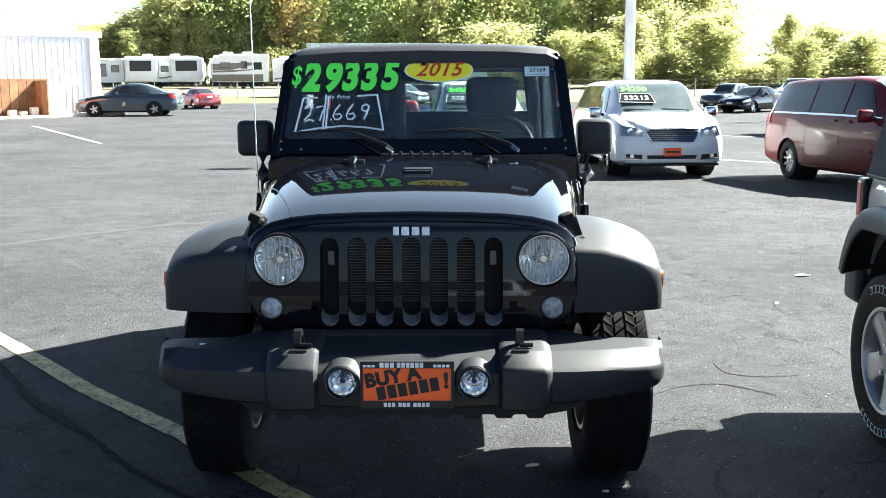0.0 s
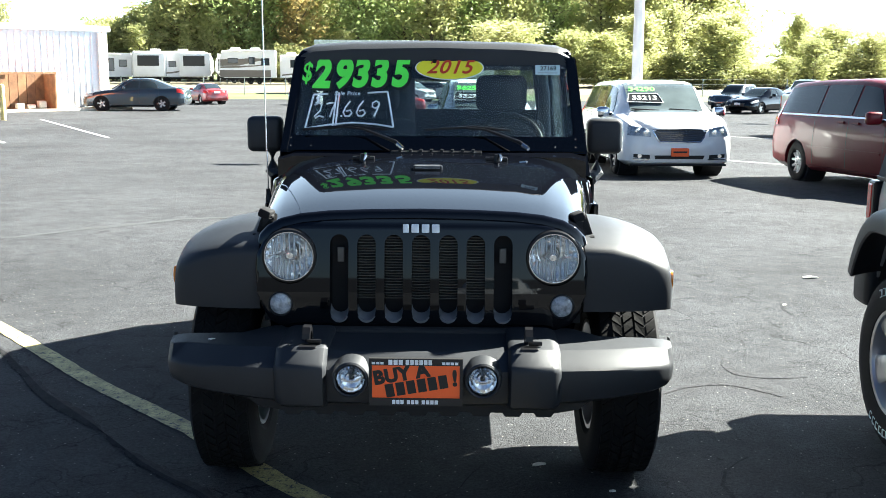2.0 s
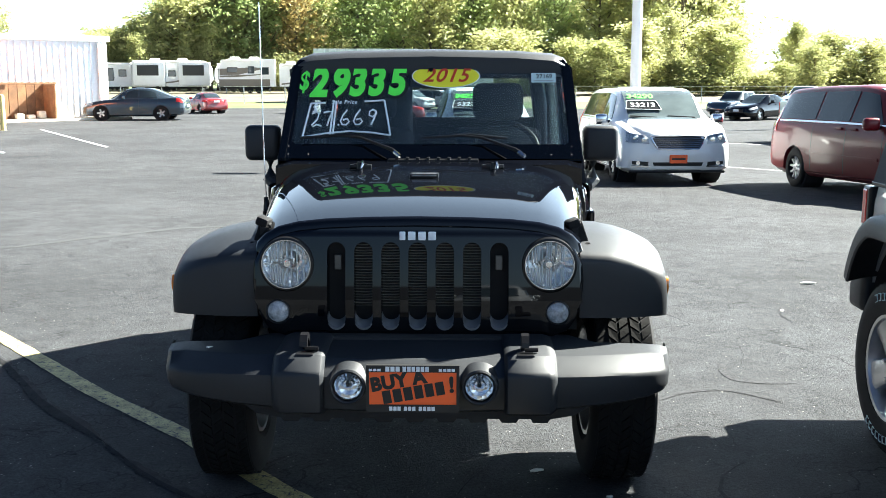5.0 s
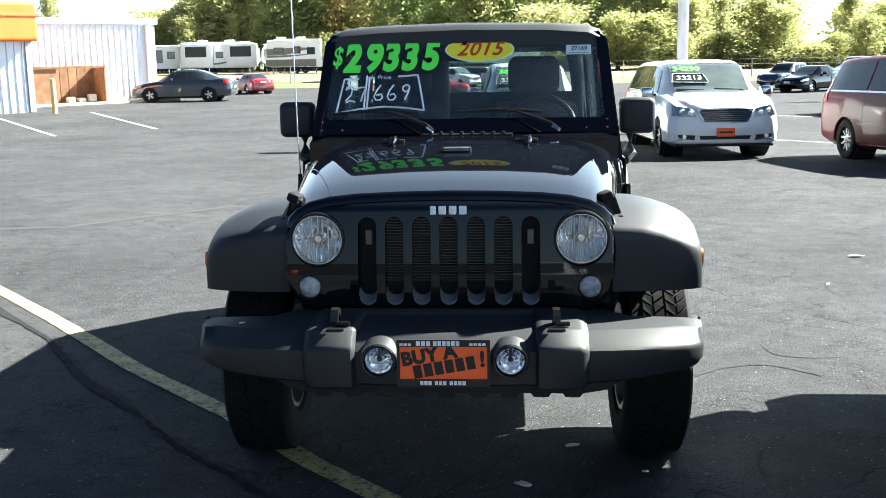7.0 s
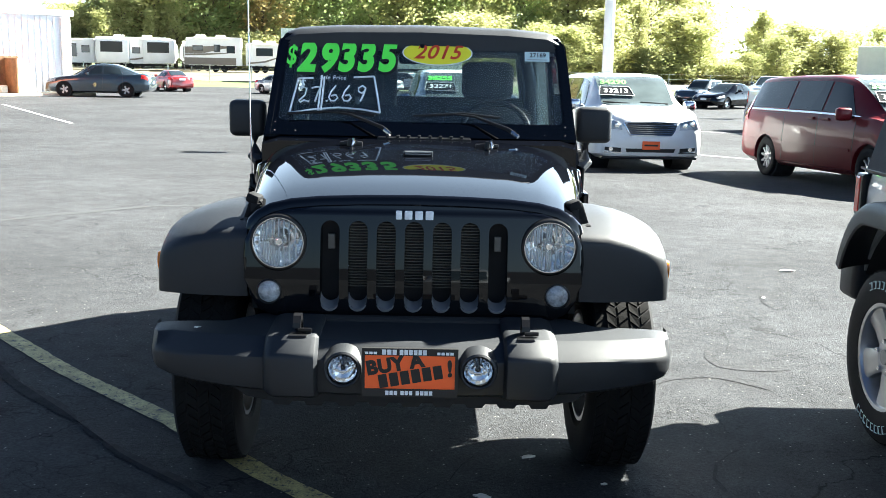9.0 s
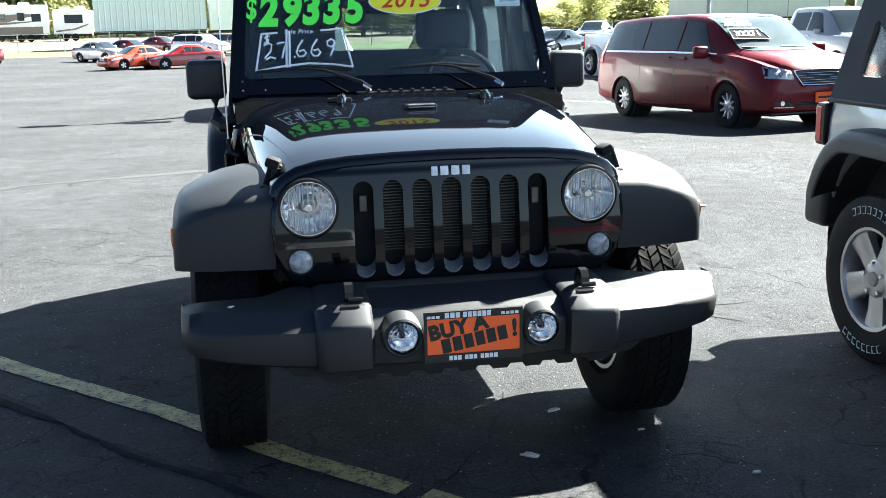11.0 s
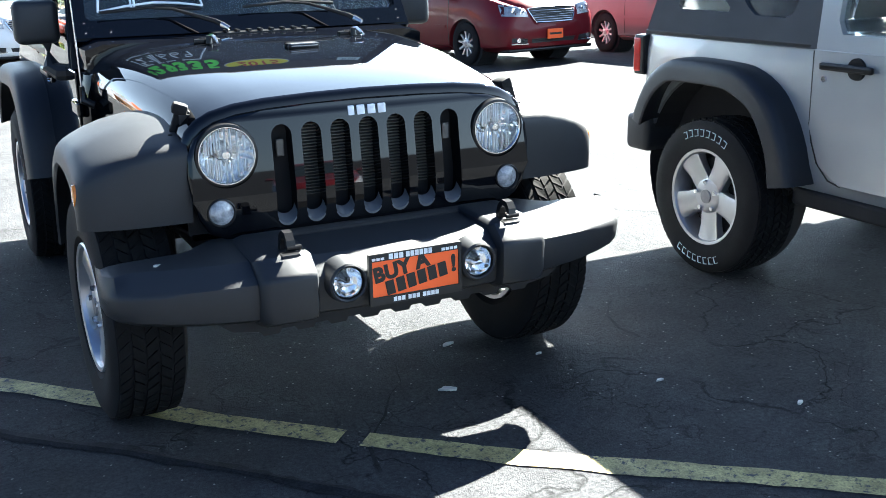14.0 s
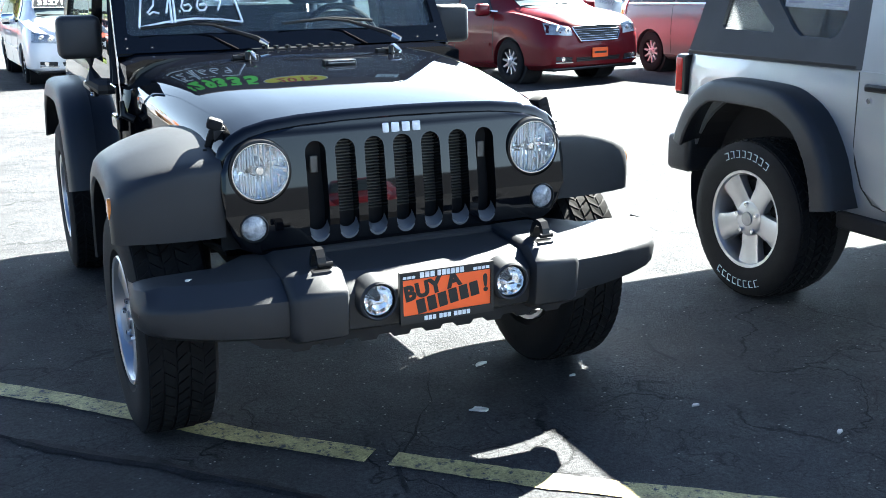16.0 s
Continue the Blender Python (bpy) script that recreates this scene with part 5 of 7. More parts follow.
# ---- pavement marks ----
def strip(name, pts, width, mat, label, category, lift=0.004, ragged=0.0, seed=1, thick=0.0):
    """A painted or tarred strip along points on the lot."""
    rnd = random.Random(seed)
    bm = bmesh.new()
    prev, drift = None, [0.0, 0.0]
    pts = [Vector((x, y, 0)) for x, y in pts]
    dense = []
    for a, b in zip(pts, pts[1:]):
        n_ = max(1, int((b - a).length / (0.03 if a.y < 4 else 0.1)))
        dense += [a.lerp(b, i / n_) for i in range(n_)]
    dense.append(pts[-1])
    for i, p in enumerate(dense):
        d = (dense[min(i + 1, len(dense) - 1)] - dense[max(0, i - 1)]).normalized()
        nrm = Vector((-d.y, d.x, 0))
        drift = [0.8 * q + 0.45 * rnd.uniform(-1, 1) for q in drift]
        a, b = p + nrm * (width / 2 + drift[0] * ragged), p - nrm * (width / 2 + drift[1] * ragged)
        row = [bm.verts.new((q.x, q.y, ground_z(q.y) + lift)) for q in (a, b)]
        if thick:
            row.insert(1, bm.verts.new((p.x, p.y, ground_z(p.y) + lift + thick)))
        if prev:
            for k in range(len(row) - 1):
                bm.faces.new((prev[k], prev[k + 1], row[k + 1], row[k]))
        prev = row
    ob = part(name, bm, mat)
    return tagged(ob, label, category, kind="structure")


strip("yellow_stripe", [(-8.4, 8.6), (-2.71, 2.50), (-1.80, 1.453), (-1.067, 0.72), (-0.57, 0.138), (-0.215, -0.205)], 0.105, M_YELLOW, "worn yellow parking stripe on asphalt", "marking", ragged=0.006)
strip("yellow_stripe", [(-0.155, -0.262), (0.165, -0.57), (0.438, -0.80), (0.833, -1.112), (1.6, -1.75), (4.0, -3.8)], 0.100, M_YELLOW, "worn yellow parking stripe on asphalt", "marking", ragged=0.008, seed=3)
strip("tar_seam", [(-6, 5.9), (-2.48, 1.97), (-2.0, 1.29), (-1.57, 0.80), (-1.18, 0.32), (-1.07, 0.21), (-0.86, 0.02), (0.2, -1.15), (2.5, -3.6)], 0.05, M_TAR, "raised dark tar seam beside the stripe", "seam", ragged=0.026, seed=5, thick=0.006)
strip("crack", [(0.33, 0.62), (0.27, 0.40), (0.20, 0.28), (0.15, 0.12), (0.06, 0.02), (-0.02, -0.12), (-0.16, -0.30), (-0.2, -0.5)], 0.009, M_TAR, "dark crack in the asphalt", "crack", ragged=0.006, seed=7, lift=0.003)
strip("crack", [(-9, 5.6), (-4.33, 6.3), (-3.1, 7.9), (-1.2, 8.6)], 0.15, M_JOINT, "faint pale joint in the asphalt", "joint", ragged=0.05, seed=8, lift=0.003)
strip("tyre_scuff", [(1.10, 1.31), (1.199, 1.393), (1.275, 1.455), (1.352, 1.501), (1.43, 1.535), (1.504, 1.547), (1.58, 1.53), (1.65, 1.49), (1.785, 1.35)], 0.032, M_SCUFF, "curved dark tyre scuff on the asphalt", "scuff", ragged=0.010, seed=9, lift=0.003)
strip("tyre_scuff", [(1.688, 2.077), (1.640, 1.99), (1.622, 1.90), (1.625, 1.81), (1.645, 1.749), (1.70, 1.70), (1.772, 1.676), (1.90, 1.675), (2.017, 1.70)], 0.030, M_SCUFF, "curved dark tyre scuff on the asphalt", "scuff", ragged=0.010, seed=10, lift=0.003)
for i, line in enumerate(([(2.413, 3.513), (2.374, 3.299), (2.378, 3.198), (2.394, 3.099)], [(1.866, 2.463), (1.839, 2.266), (1.776, 2.079)], [(1.387, 0.495), (1.329, 0.435), (1.248, 0.339), (1.196, 0.177), (1.21, 0.05)])):
    strip("crack", line, 0.010, M_TAR, "dark crack in the asphalt", "crack", ragged=0.007, seed=20 + i, lift=0.003)
for a, b in (((-15.73, 34.87), (-9.9, 25.19)), ((-17.62, 31.48), (-11.83, 22.9)), ((5.2, 19.7), (8.2, 16.9)), ((6.6, 28.5), (11.0, 25.0))):
    strip("white_stripe", [a, b], 0.11, M_WHITELINE, "worn white parking stripe on asphalt", "marking", ragged=0.01)


def litter(x, y, s, turn, seed):
    rnd = random.Random(seed)
    bm = bmesh.new()
    pts = [(s * (0.6 + 0.4 * rnd.random()) * math.cos(a) * 1.0, s * 0.42 * (0.6 + 0.5 * rnd.random()) * math.sin(a)) for a in (2 * math.pi * i / 9 for i in range(9))]
    plate(bm, pts, 0.006, "z")
    for v_ in bm.verts:
        v_.co.z += 0.25 * abs(v_.co.y)
    return tagged(part("fallen_leaf", bm, M_LITTER, at=pose(x, y, ground_z(y) + 0.001, 0, 0, turn)), "pale curled dry leaf lying on the asphalt", "leaf", "fallen leaves")


for i, (x, y, s, t) in enumerate(((0.479, 0.37, 0.035, 20), (0.272, -0.04, 0.045, -30), (2.92, 4.45, 0.075, 10), (1.0, -0.35, 0.02, 0), (1.30, -0.75, 0.022, 40), (0.75, 0.1, 0.015, 0), (2.42, 3.45, 0.03, 60), (-0.62, -0.17, 0.02, 30))):
    if i == 7:
        ob = litter(x, y, s, t, i)
        ob.matrix_basis = pose(-0.755, -0.150, 0.664, 0, 4, 40)
        tagged(ob, "pale dry leaf lying on the bumper")
    else:
        litter(x, y, s, t, i)


# ---- cars, vans, pickups: lofted shells, nose towards -y, local origin at the nose on the ground ----
def catmull(rows, sub=4):
    out = []
    n_ = len(rows)
    for i in range(n_ - 1):
        p0, p1, p2, p3 = rows[max(0, i - 1)], rows[i], rows[i + 1], rows[min(n_ - 1, i + 2)]
        for k in range(sub):
            t = k / sub
            row = [p1[0] + (p2[0] - p1[0]) * t]
            for a, b, c, d in zip(p0[1:], p1[1:], p2[1:], p3[1:]):
                m1, m2 = (c - a) / 2, (d - b) / 2
                # limited slopes keep the line free of bumps
                if (b - a) * (c - b) <= 0:
                    m1 = 0
                if (c - b) * (d - c) <= 0:
                    m2 = 0
                row.append((2 * t ** 3 - 3 * t ** 2 + 1) * b + (t ** 3 - 2 * t ** 2 + t) * m1 + (-2 * t ** 3 + 3 * t ** 2) * c + (t ** 3 - t ** 2) * m2)
            out.append(row)
    out.append(list(rows[-1]))
    return out


class Shell:
    """A car's skin: rows of (y, bottom, belt, roof, sill half-width, belt half-width, roof half-width)."""

    def __init__(self, rows):
        self.rows = catmull(rows)

    def ring(self, y):
        cols = list(zip(*self.rows))
        zb, zt, zr, ws, wb, wr = (float(np.interp(y, cols[0], c)) for c in cols[1:])
        h = zt - zb
        return [(0, zb), (ws * 0.88, zb), (ws, zb + 0.10 * h), (ws * 1.012 + 0.006, zb + 0.42 * h), (max(wb + 0.012, ws * 1.0), zb + 0.74 * h), (wb, zt - 0.03), (wb - 0.03, zt + 0.01), (wr + 0.012, zr - 0.075), (wr - 0.05, zr - 0.022), (wr * 0.6, zr - 0.004), (0, zr)]

    def at(self, y, k, s=1):
        r = self.ring(y)
        i = min(int(k), len(r) - 2)
        t = k - i
        return Vector((s * (r[i][0] + (r[i + 1][0] - r[i][0]) * t), y, r[i][1] + (r[i + 1][1] - r[i][1]) * t))

    def front(self, x, z):
        """How far back the skin lies at x, z when seen from the front."""
        x = abs(x)
        for i in range(200):
            y = 0.008 * i
            r = self.ring(y)
            if z > r[-1][1] or z < r[0][1]:
                continue
            side = [p for p in r[1:]]
            for (xa, za), (xb, zb) in zip(side, side[1:]):
                if za <= z <= zb and zb > za and xa + (xb - xa) * (z - za) / (zb - za) >= x:
                    return y
        return 1.6

    def facing_patch(self, corners, lift=0.014, n=8, deep=0.05):
        """A plate on the nose: corners as (x, z), lower left, lower right, upper right, upper left."""
        bm = bmesh.new()
        (ax, az), (bx, bz), (cx, cz), (dx, dz) = corners
        rows = []
        for off in (-lift, deep):
            grid = []
            for j in range(n + 1):
                v = j / n
                row = []
                for i in range(n + 1):
                    u = i / n
                    x = (ax * (1 - u) + bx * u) * (1 - v) + (dx * (1 - u) + cx * u) * v
                    z = (az * (1 - u) + bz * u) * (1 - v) + (dz * (1 - u) + cz * u) * v
                    row.append(bm.verts.new((x, self.front(x, z) + off, z)))
                grid.append(row)
            rows.append(grid)
        f, k = rows
        for j in range(n):
            for i in range(n):
                bm.faces.new((f[j][i], f[j][i + 1], f[j + 1][i + 1], f[j + 1][i]))
        rim = [(0, i) for i in range(n)] + [(j, n) for j in range(n)] + [(n, i) for i in range(n, 0, -1)] + [(j, 0) for j in range(n, 0, -1)]
        for (a, b), (c, e) in zip(rim, rim[1:] + rim[:1]):
            bm.faces.new((f[a][b], f[c][e], k[c][e], k[a][b]))
        return bm

    def mesh(self):
        rings = []
        for row in self.rows:
            r = self.ring(row[0])
            rings.append([(x, row[0], z) for x, z in r] + [(-x, row[0], z) for x, z in r[-2:0:-1]])
        return loft(bmesh.new(), rings)

    def patch(self, y0, y1, k0, k1, s=1, lift=0.008, ny=8, nk=4, skew0=0.0, skew1=0.0):
        """A plate that follows the skin, lifted off it and with thickness. skew: how far each end leans along y from k0 to k1."""
        bm = bmesh.new()

        def vert(a, b, lf):
            k = k0 + (k1 - k0) * b
            ya, yb = y0 + skew0 * b, y1 + skew1 * b
            y = ya + (yb - ya) * a
            p = self.at(y, k, s)
            e = 0.02
            du = self.at(y + e, k, s) - self.at(y - e, k, s)
            dk = self.at(y, min(k + 0.1, 9.99), s) - self.at(y, max(k - 0.1, 0), s)
            nn = du.cross(dk)
            if nn.length < 1e-9:
                nn = Vector((s, 0, 0))
            nn.normalize()
            if nn.dot(Vector((s * max(abs(p.x), 0.05), 0, p.z - 0.8))) < 0:
                nn = -nn
            return bm.verts.new(p + nn * lf)
        for lf_a, lf_b in ((lift, -0.01),):
            top = [[vert(i / ny, j / nk, lf_a) for j in range(nk + 1)] for i in range(ny + 1)]
            low = [[vert(i / ny, j / nk, lf_b) for j in range(nk + 1)] for i in range(ny + 1)]
        for i in range(ny):
            for j in range(nk):
                bm.faces.new((top[i][j], top[i + 1][j], top[i + 1][j + 1], top[i][j + 1]))
        border = [(i, 0) for i in range(ny)] + [(ny, j) for j in range(nk)] + [(i, nk) for i in range(ny, 0, -1)] + [(0, j) for j in range(nk, 0, -1)]
        for (a, b), (c, d) in zip(border, border[1:] + border[:1]):
            bm.faces.new((top[a][b], top[c][d], low[c][d], low[a][b]))
        return bm

    def across(self, y0, y1, k0, lift=0.008, ny=8, nk=10, arc=0.0):
        """A plate over the whole width (windscreens), between the lines k0 of both sides; arc bows its lower edge forward."""
        bm = bmesh.new()
        rows = []
        for i in range(ny + 1):
            row = []
            for j in range(nk + 1):
                f = 2 * j / nk - 1
                s = 1 if f >= 0 else -1
                y = y0 + (y1 - y0) * i / ny - arc * (1 - f * f) * (1 - i / ny)
                p = self.at(y, 10 - (10 - k0) * abs(f), s)
                row.append(bm.verts.new(p + Vector((0, -lift * 0.5, lift))))
            rows.append(row)
        for a, b in zip(rows, rows[1:]):
            for j in range(nk):
                bm.faces.new((a[j], a[j + 1], b[j + 1], b[j]))
        ext = bmesh.ops.extrude_face_region(bm, geom=bm.faces[:])
        bmesh.ops.translate(bm, verts=[g for g in ext["geom"] if isinstance(g, bmesh.types.BMVert)], vec=(0, 0.01, -0.02))
        return bm


VAN = [(0.00, 0.42, 0.62, 0.66, 0.55, 0.50, 0.30), (0.05, 0.28, 0.80, 0.86, 0.80, 0.72, 0.48), (0.18, 0.24, 0.90, 0.96, 0.92, 0.84, 0.60), (0.45, 0.22, 0.985, 1.05, 0.965, 0.92, 0.70), (0.85, 0.22, 1.05, 1.12, 0.975, 0.95, 0.72), (1.02, 0.22, 1.07, 1.16, 0.975, 0.955, 0.72),
       (1.35, 0.22, 1.08, 1.37, 0.98, 0.955, 0.71), (1.75, 0.22, 1.09, 1.60, 0.98, 0.955, 0.71), (2.05, 0.22, 1.09, 1.685, 0.98, 0.955, 0.71), (2.6, 0.22, 1.10, 1.725, 0.98, 0.955, 0.72), (3.6, 0.22, 1.11, 1.725, 0.98, 0.955, 0.72), (4.5, 0.22, 1.12, 1.70, 0.975, 0.95, 0.71),
       (4.85, 0.25, 1.12, 1.66, 0.96, 0.93, 0.68), (5.02, 0.30, 1.10, 1.50, 0.93, 0.88, 0.64), (5.10, 0.40, 1.05, 1.30, 0.86, 0.82, 0.60), (5.13, 0.50, 0.95, 1.10, 0.80, 0.74, 0.55)]


def arches(bm, ys, r, half, tw=0.26):
    cut = bmesh.new()
    for y in ys:
        for s in (-1, 1):
            lathe(cut, [(-tw, 0), (-tw, r), (tw, r), (tw, 0)], 30, Matrix.Translation((s * half, y, r * 0.86)))
            box(cut, s * half - tw, s * half + tw, y - r * 0.97, y + r * 0.97, -0.2, r * 0.88)
    return carve(bm, cut)


def build_van(name, label, m, paint, marks=(), plated=True):
    v = thing(name, label, "minivan", m)
    sh = Shell(VAN)
    fa, ra = 0.97, 4.05
    part("body", arches(sh.mesh(), (fa, ra), 0.385, 0.98), paint, v, "", True)
    part("underbody", cbox(-0.75, 0.75, 0.3, 4.9, 0.20, 0.30, 0.02), M_DARK, v)
    for y in (fa, ra):
        for s in (-1, 1):
            part("wheel_arch", lathe(bmesh.new(), [(-0.22, 0.375), (0.12, 0.380), (0.12, 0.30), (-0.22, 0.0)], 28, Matrix.Translation((s * 0.80, y, 0.34)) @ pose(0, 0, 0, 0, 0, 0 if s > 0 else 180)), M_DARK, v, "dark wheel well")
            make_wheel("wheel", v, pose(s * 0.865, y, 0.335, 25 * s), 0.335, 0.225, s, 0.238, WHEELS, ("van", s), n=10, twin=True, tread=False)
    ws = part("windscreen", sh.across(1.06, 1.98, 8.0, 0.006, 10, 12, 0.16), M_VANSCREEN, v, "windscreen glass", True)
    ws_in = part("cabin", cbox(-0.60, 0.60, 1.9, 4.4, 0.9, 1.5, 0.1), M_GREYCABIN, v, "grey cabin")
    part("header_band", sh.across(1.86, 1.99, 8.4, 0.012, 3, 10), M_CHALK, v, "pale sun band with a mirror mount", True)
    for s in (-1, 1):
        for y0, y1, a, b in ((1.45, 2.36, 0.42, -0.02), (2.42, 3.44, -0.02, -0.02), (3.50, 4.88, -0.02, -0.16)):
            part("side_window", sh.patch(y0, y1, 6.08, 6.94, s, 0.008, 8, 4, a, b), M_CARGLASS, v, "dark side glass", True)
        part("belt_moulding", sh.patch(1.30, 4.9, 5.90, 6.05, s, 0.010, 20, 2), M_CHROME, v, "bright belt moulding", True)
        part("side_moulding", sh.patch(1.42, 3.66, 2.98, 3.12, s, 0.018, 14, 2), paint, v, "body-coloured side moulding", True)
        part("sill", sh.patch(1.40, 3.64, 1.15, 1.75, s, 0.014, 14, 3), paint, v, "body-coloured sill", True)
        part("slide_rail", sh.patch(3.55, 4.60, 5.15, 5.26, s, 0.004, 8, 2), M_INK, v, "dark door slide rail")
        for y in (1.36, 2.41, 3.47):
            part("door_seam", sh.patch(y, y + 0.012, 2.1, 5.9, s, 0.002, 1, 8), M_INK, v)
        for y in (2.18, 2.62):
            part("door_handle", sh.patch(y - 0.10, y + 0.10, 4.76, 4.92, s, 0.032, 4, 2), paint, v, "body-coloured door handle", True)
        lamp = part("headlamp", sh.facing_patch([(s * 0.50, 0.72), (s * 0.90, 0.75), (s * 0.87, 0.925), (s * 0.53, 0.865)], 0.02), M_CLEAR, v, "clear headlamp lens", True)
        part("lamp_bowl", sh.facing_patch([(s * 0.505, 0.725), (s * 0.895, 0.755), (s * 0.865, 0.92), (s * 0.535, 0.86)], 0.008), M_VANLAMP, lamp, "smoky lamp bowl", True)
        for xx, zz in ((0.60, 0.795), (0.735, 0.825)):
            part("lamp_bulb", lathe(bmesh.new(), [(-0.012, 0.0), (-0.010, 0.040), (0.0, 0.048), (0.03, 0.04)], 18, Matrix.Translation((s * xx, sh.front(xx, zz) - 0.004, zz)) @ pose(0, 0, 0, 0, 0, 90)), M_REFLECT, lamp, "", True)
        part("tail_lamp", sh.patch(4.80, 5.06, 4.3, 6.5, s, 0.014, 4, 6), M_REDLENS, v, "red tail lamp", True)
        mm = part("mirror", cbox(s * 1.09 - 0.12, s * 1.09 + 0.12, 1.42, 1.56, 1.03, 1.22, 0.05, 3), M_CHROME if paint is M_WHITE else paint, v, "bright door mirror" if paint is M_WHITE else "body-coloured door mirror", True)
        part("mirror_arm", cbox(s * 0.96 - 0.06, s * 0.96 + 0.06, 1.46, 1.53, 1.06, 1.11, 0.02), M_TRIM, mm)
        fogs = part("fog_recess", sh.facing_patch([(s * 0.52, 0.345), (s * 0.80, 0.37), (s * 0.80, 0.43), (s * 0.52, 0.415)], 0.012), M_INK, v, "dark fog lamp recess")
        part("fog_lamp", lathe(bmesh.new(), [(-0.02, 0), (-0.02, 0.035), (0.03, 0.04)], 16, Matrix.Translation((s * 0.70, sh.front(0.70, 0.395) - 0.012, 0.395)) @ pose(0, 0, 0, 0, 0, 90)), M_REFLECT, fogs)
        part("fog_trim", tube(bmesh.new(), [(s * x_, sh.front(x_, 0.335) - 0.016, 0.335 + 0.02 * (x_ - 0.5)) for x_ in (0.50, 0.58, 0.66, 0.74, 0.81)], 0.012, 6), M_CHROME, fogs)
        part("wiper", tube(bmesh.new(), [(s * 0.35 + 0.2, 1.03, 1.165), (s * 0.35 - 0.3, 1.06, 1.19)], 0.012, 6), M_TRIM, v)
    gr = part("grille", sh.facing_patch([(-0.36, 0.645), (0.36, 0.645), (0.475, 0.845), (-0.475, 0.845)], 0.010, 10), M_INK, v, "dark grille with bright bars")
    for i in range(5):
        z = 0.675 + 0.034 * i
        w = 0.365 + 0.020 * i
        part("grille_bar", tube(bmesh.new(), [(w * q, sh.front(w * q, z) - 0.014, z) for q in (-1, -0.6, -0.2, 0.2, 0.6, 1)], 0.006, 6), M_CHROME, gr)
    ring_ = [(-0.475, 0.845), (-0.42, 0.73), (-0.36, 0.642), (-0.12, 0.638), (0.12, 0.638), (0.36, 0.642), (0.42, 0.73), (0.475, 0.845), (0.2, 0.858), (-0.2, 0.858), (-0.475, 0.845)]
    part("grille_surround", tube(bmesh.new(), [(x_, sh.front(x_, z_) - 0.014, z_) for x_, z_ in ring_], 0.012, 6), M_CHROME, gr)
    part("lower_intake", sh.facing_patch([(-0.42, 0.34), (0.42, 0.34), (0.44, 0.405), (-0.44, 0.405)], 0.008, 8), M_INK, v, "dark lower air intake")
    part("bumper_lip", cbox(-0.85, 0.85, 0.06, 0.3, 0.215, 0.262, 0.02), M_TRIM, v, "dark bumper lip")
    if plated:
        pl = part("plate_card", cbox(-0.155, 0.155, -0.035, -0.012, 0.39, 0.535, 0.006), M_ORANGE, v, "orange dealer plate")
        part("word_bars", cbox(-0.12, 0.12, -0.038, -0.034, 0.45, 0.48), M_INK, pl)
    for nm, bm, mat, lab in marks:
        part(nm, bm, mat, v, lab)
    return v


def van_marks(a, b):
    """Price marks on the windscreen of a van: green numerals above, a white framed price below."""
    lean = pose(0, 0, 0, -58, 0, 0)
    sc = Matrix.Translation((-0.36, 1.62, 1.545)) @ lean
    out = [("price_digits", moved(text(a, 0.20, 0.001, 0.1, 0.008), sc), M_GREEN, "pale green price numerals")]
    sc2 = Matrix.Translation((-0.36, 1.33, 1.385)) @ lean
    out.append(("price_board", moved(plate(bmesh.new(), [(-0.33, -0.13), (0.33, -0.16), (0.27, 0.15), (-0.27, 0.15)], 0.003), sc2 @ Matrix.Translation((0, 0.006, 0))), M_BOARD, "dark price board"))
    out.append(("price_written", moved(text(b, 0.19, 0.001, 0.1, 0.003), sc2 @ Matrix.Translation((0, -0.002, 0.0))), M_CHALK, "white hand-written numerals"))
    for p, q in (((-0.33, -0.13), (-0.27, 0.15)), ((-0.33, -0.13), (0.33, -0.16)), ((0.33, -0.16), (0.27, 0.15)), ((-0.27, 0.15), (0.27, 0.15))):
        out.append(("board_stroke", moved(tube(bmesh.new(), [(p[0], 0, p[1]), (q[0], 0, q[1])], 0.006, 6), sc2), M_CHALK, ""))
    return out


build_van("white_minivan", "white minivan with green price numerals on its windscreen", stand(3.86, 14.38, 3.0), M_WHITE, van_marks("34290", "33213"))
build_van("white_minivan", "white minivan parked behind the black vehicle", stand(0.64, 16.0, 3.4), M_WHITE, van_marks("36255", "33271"))
build_van("cherry_minivan", "deep cherry red minivan with price marks on its windscreen", stand(7.44, 10.37, 9.5), M_CHERRY, van_marks("35285", "32271"))
build_van("rose_minivan", "rose red minivan parked beyond the silver vehicle", stand(10.40, 7.72, 1.2), M_ROSE)

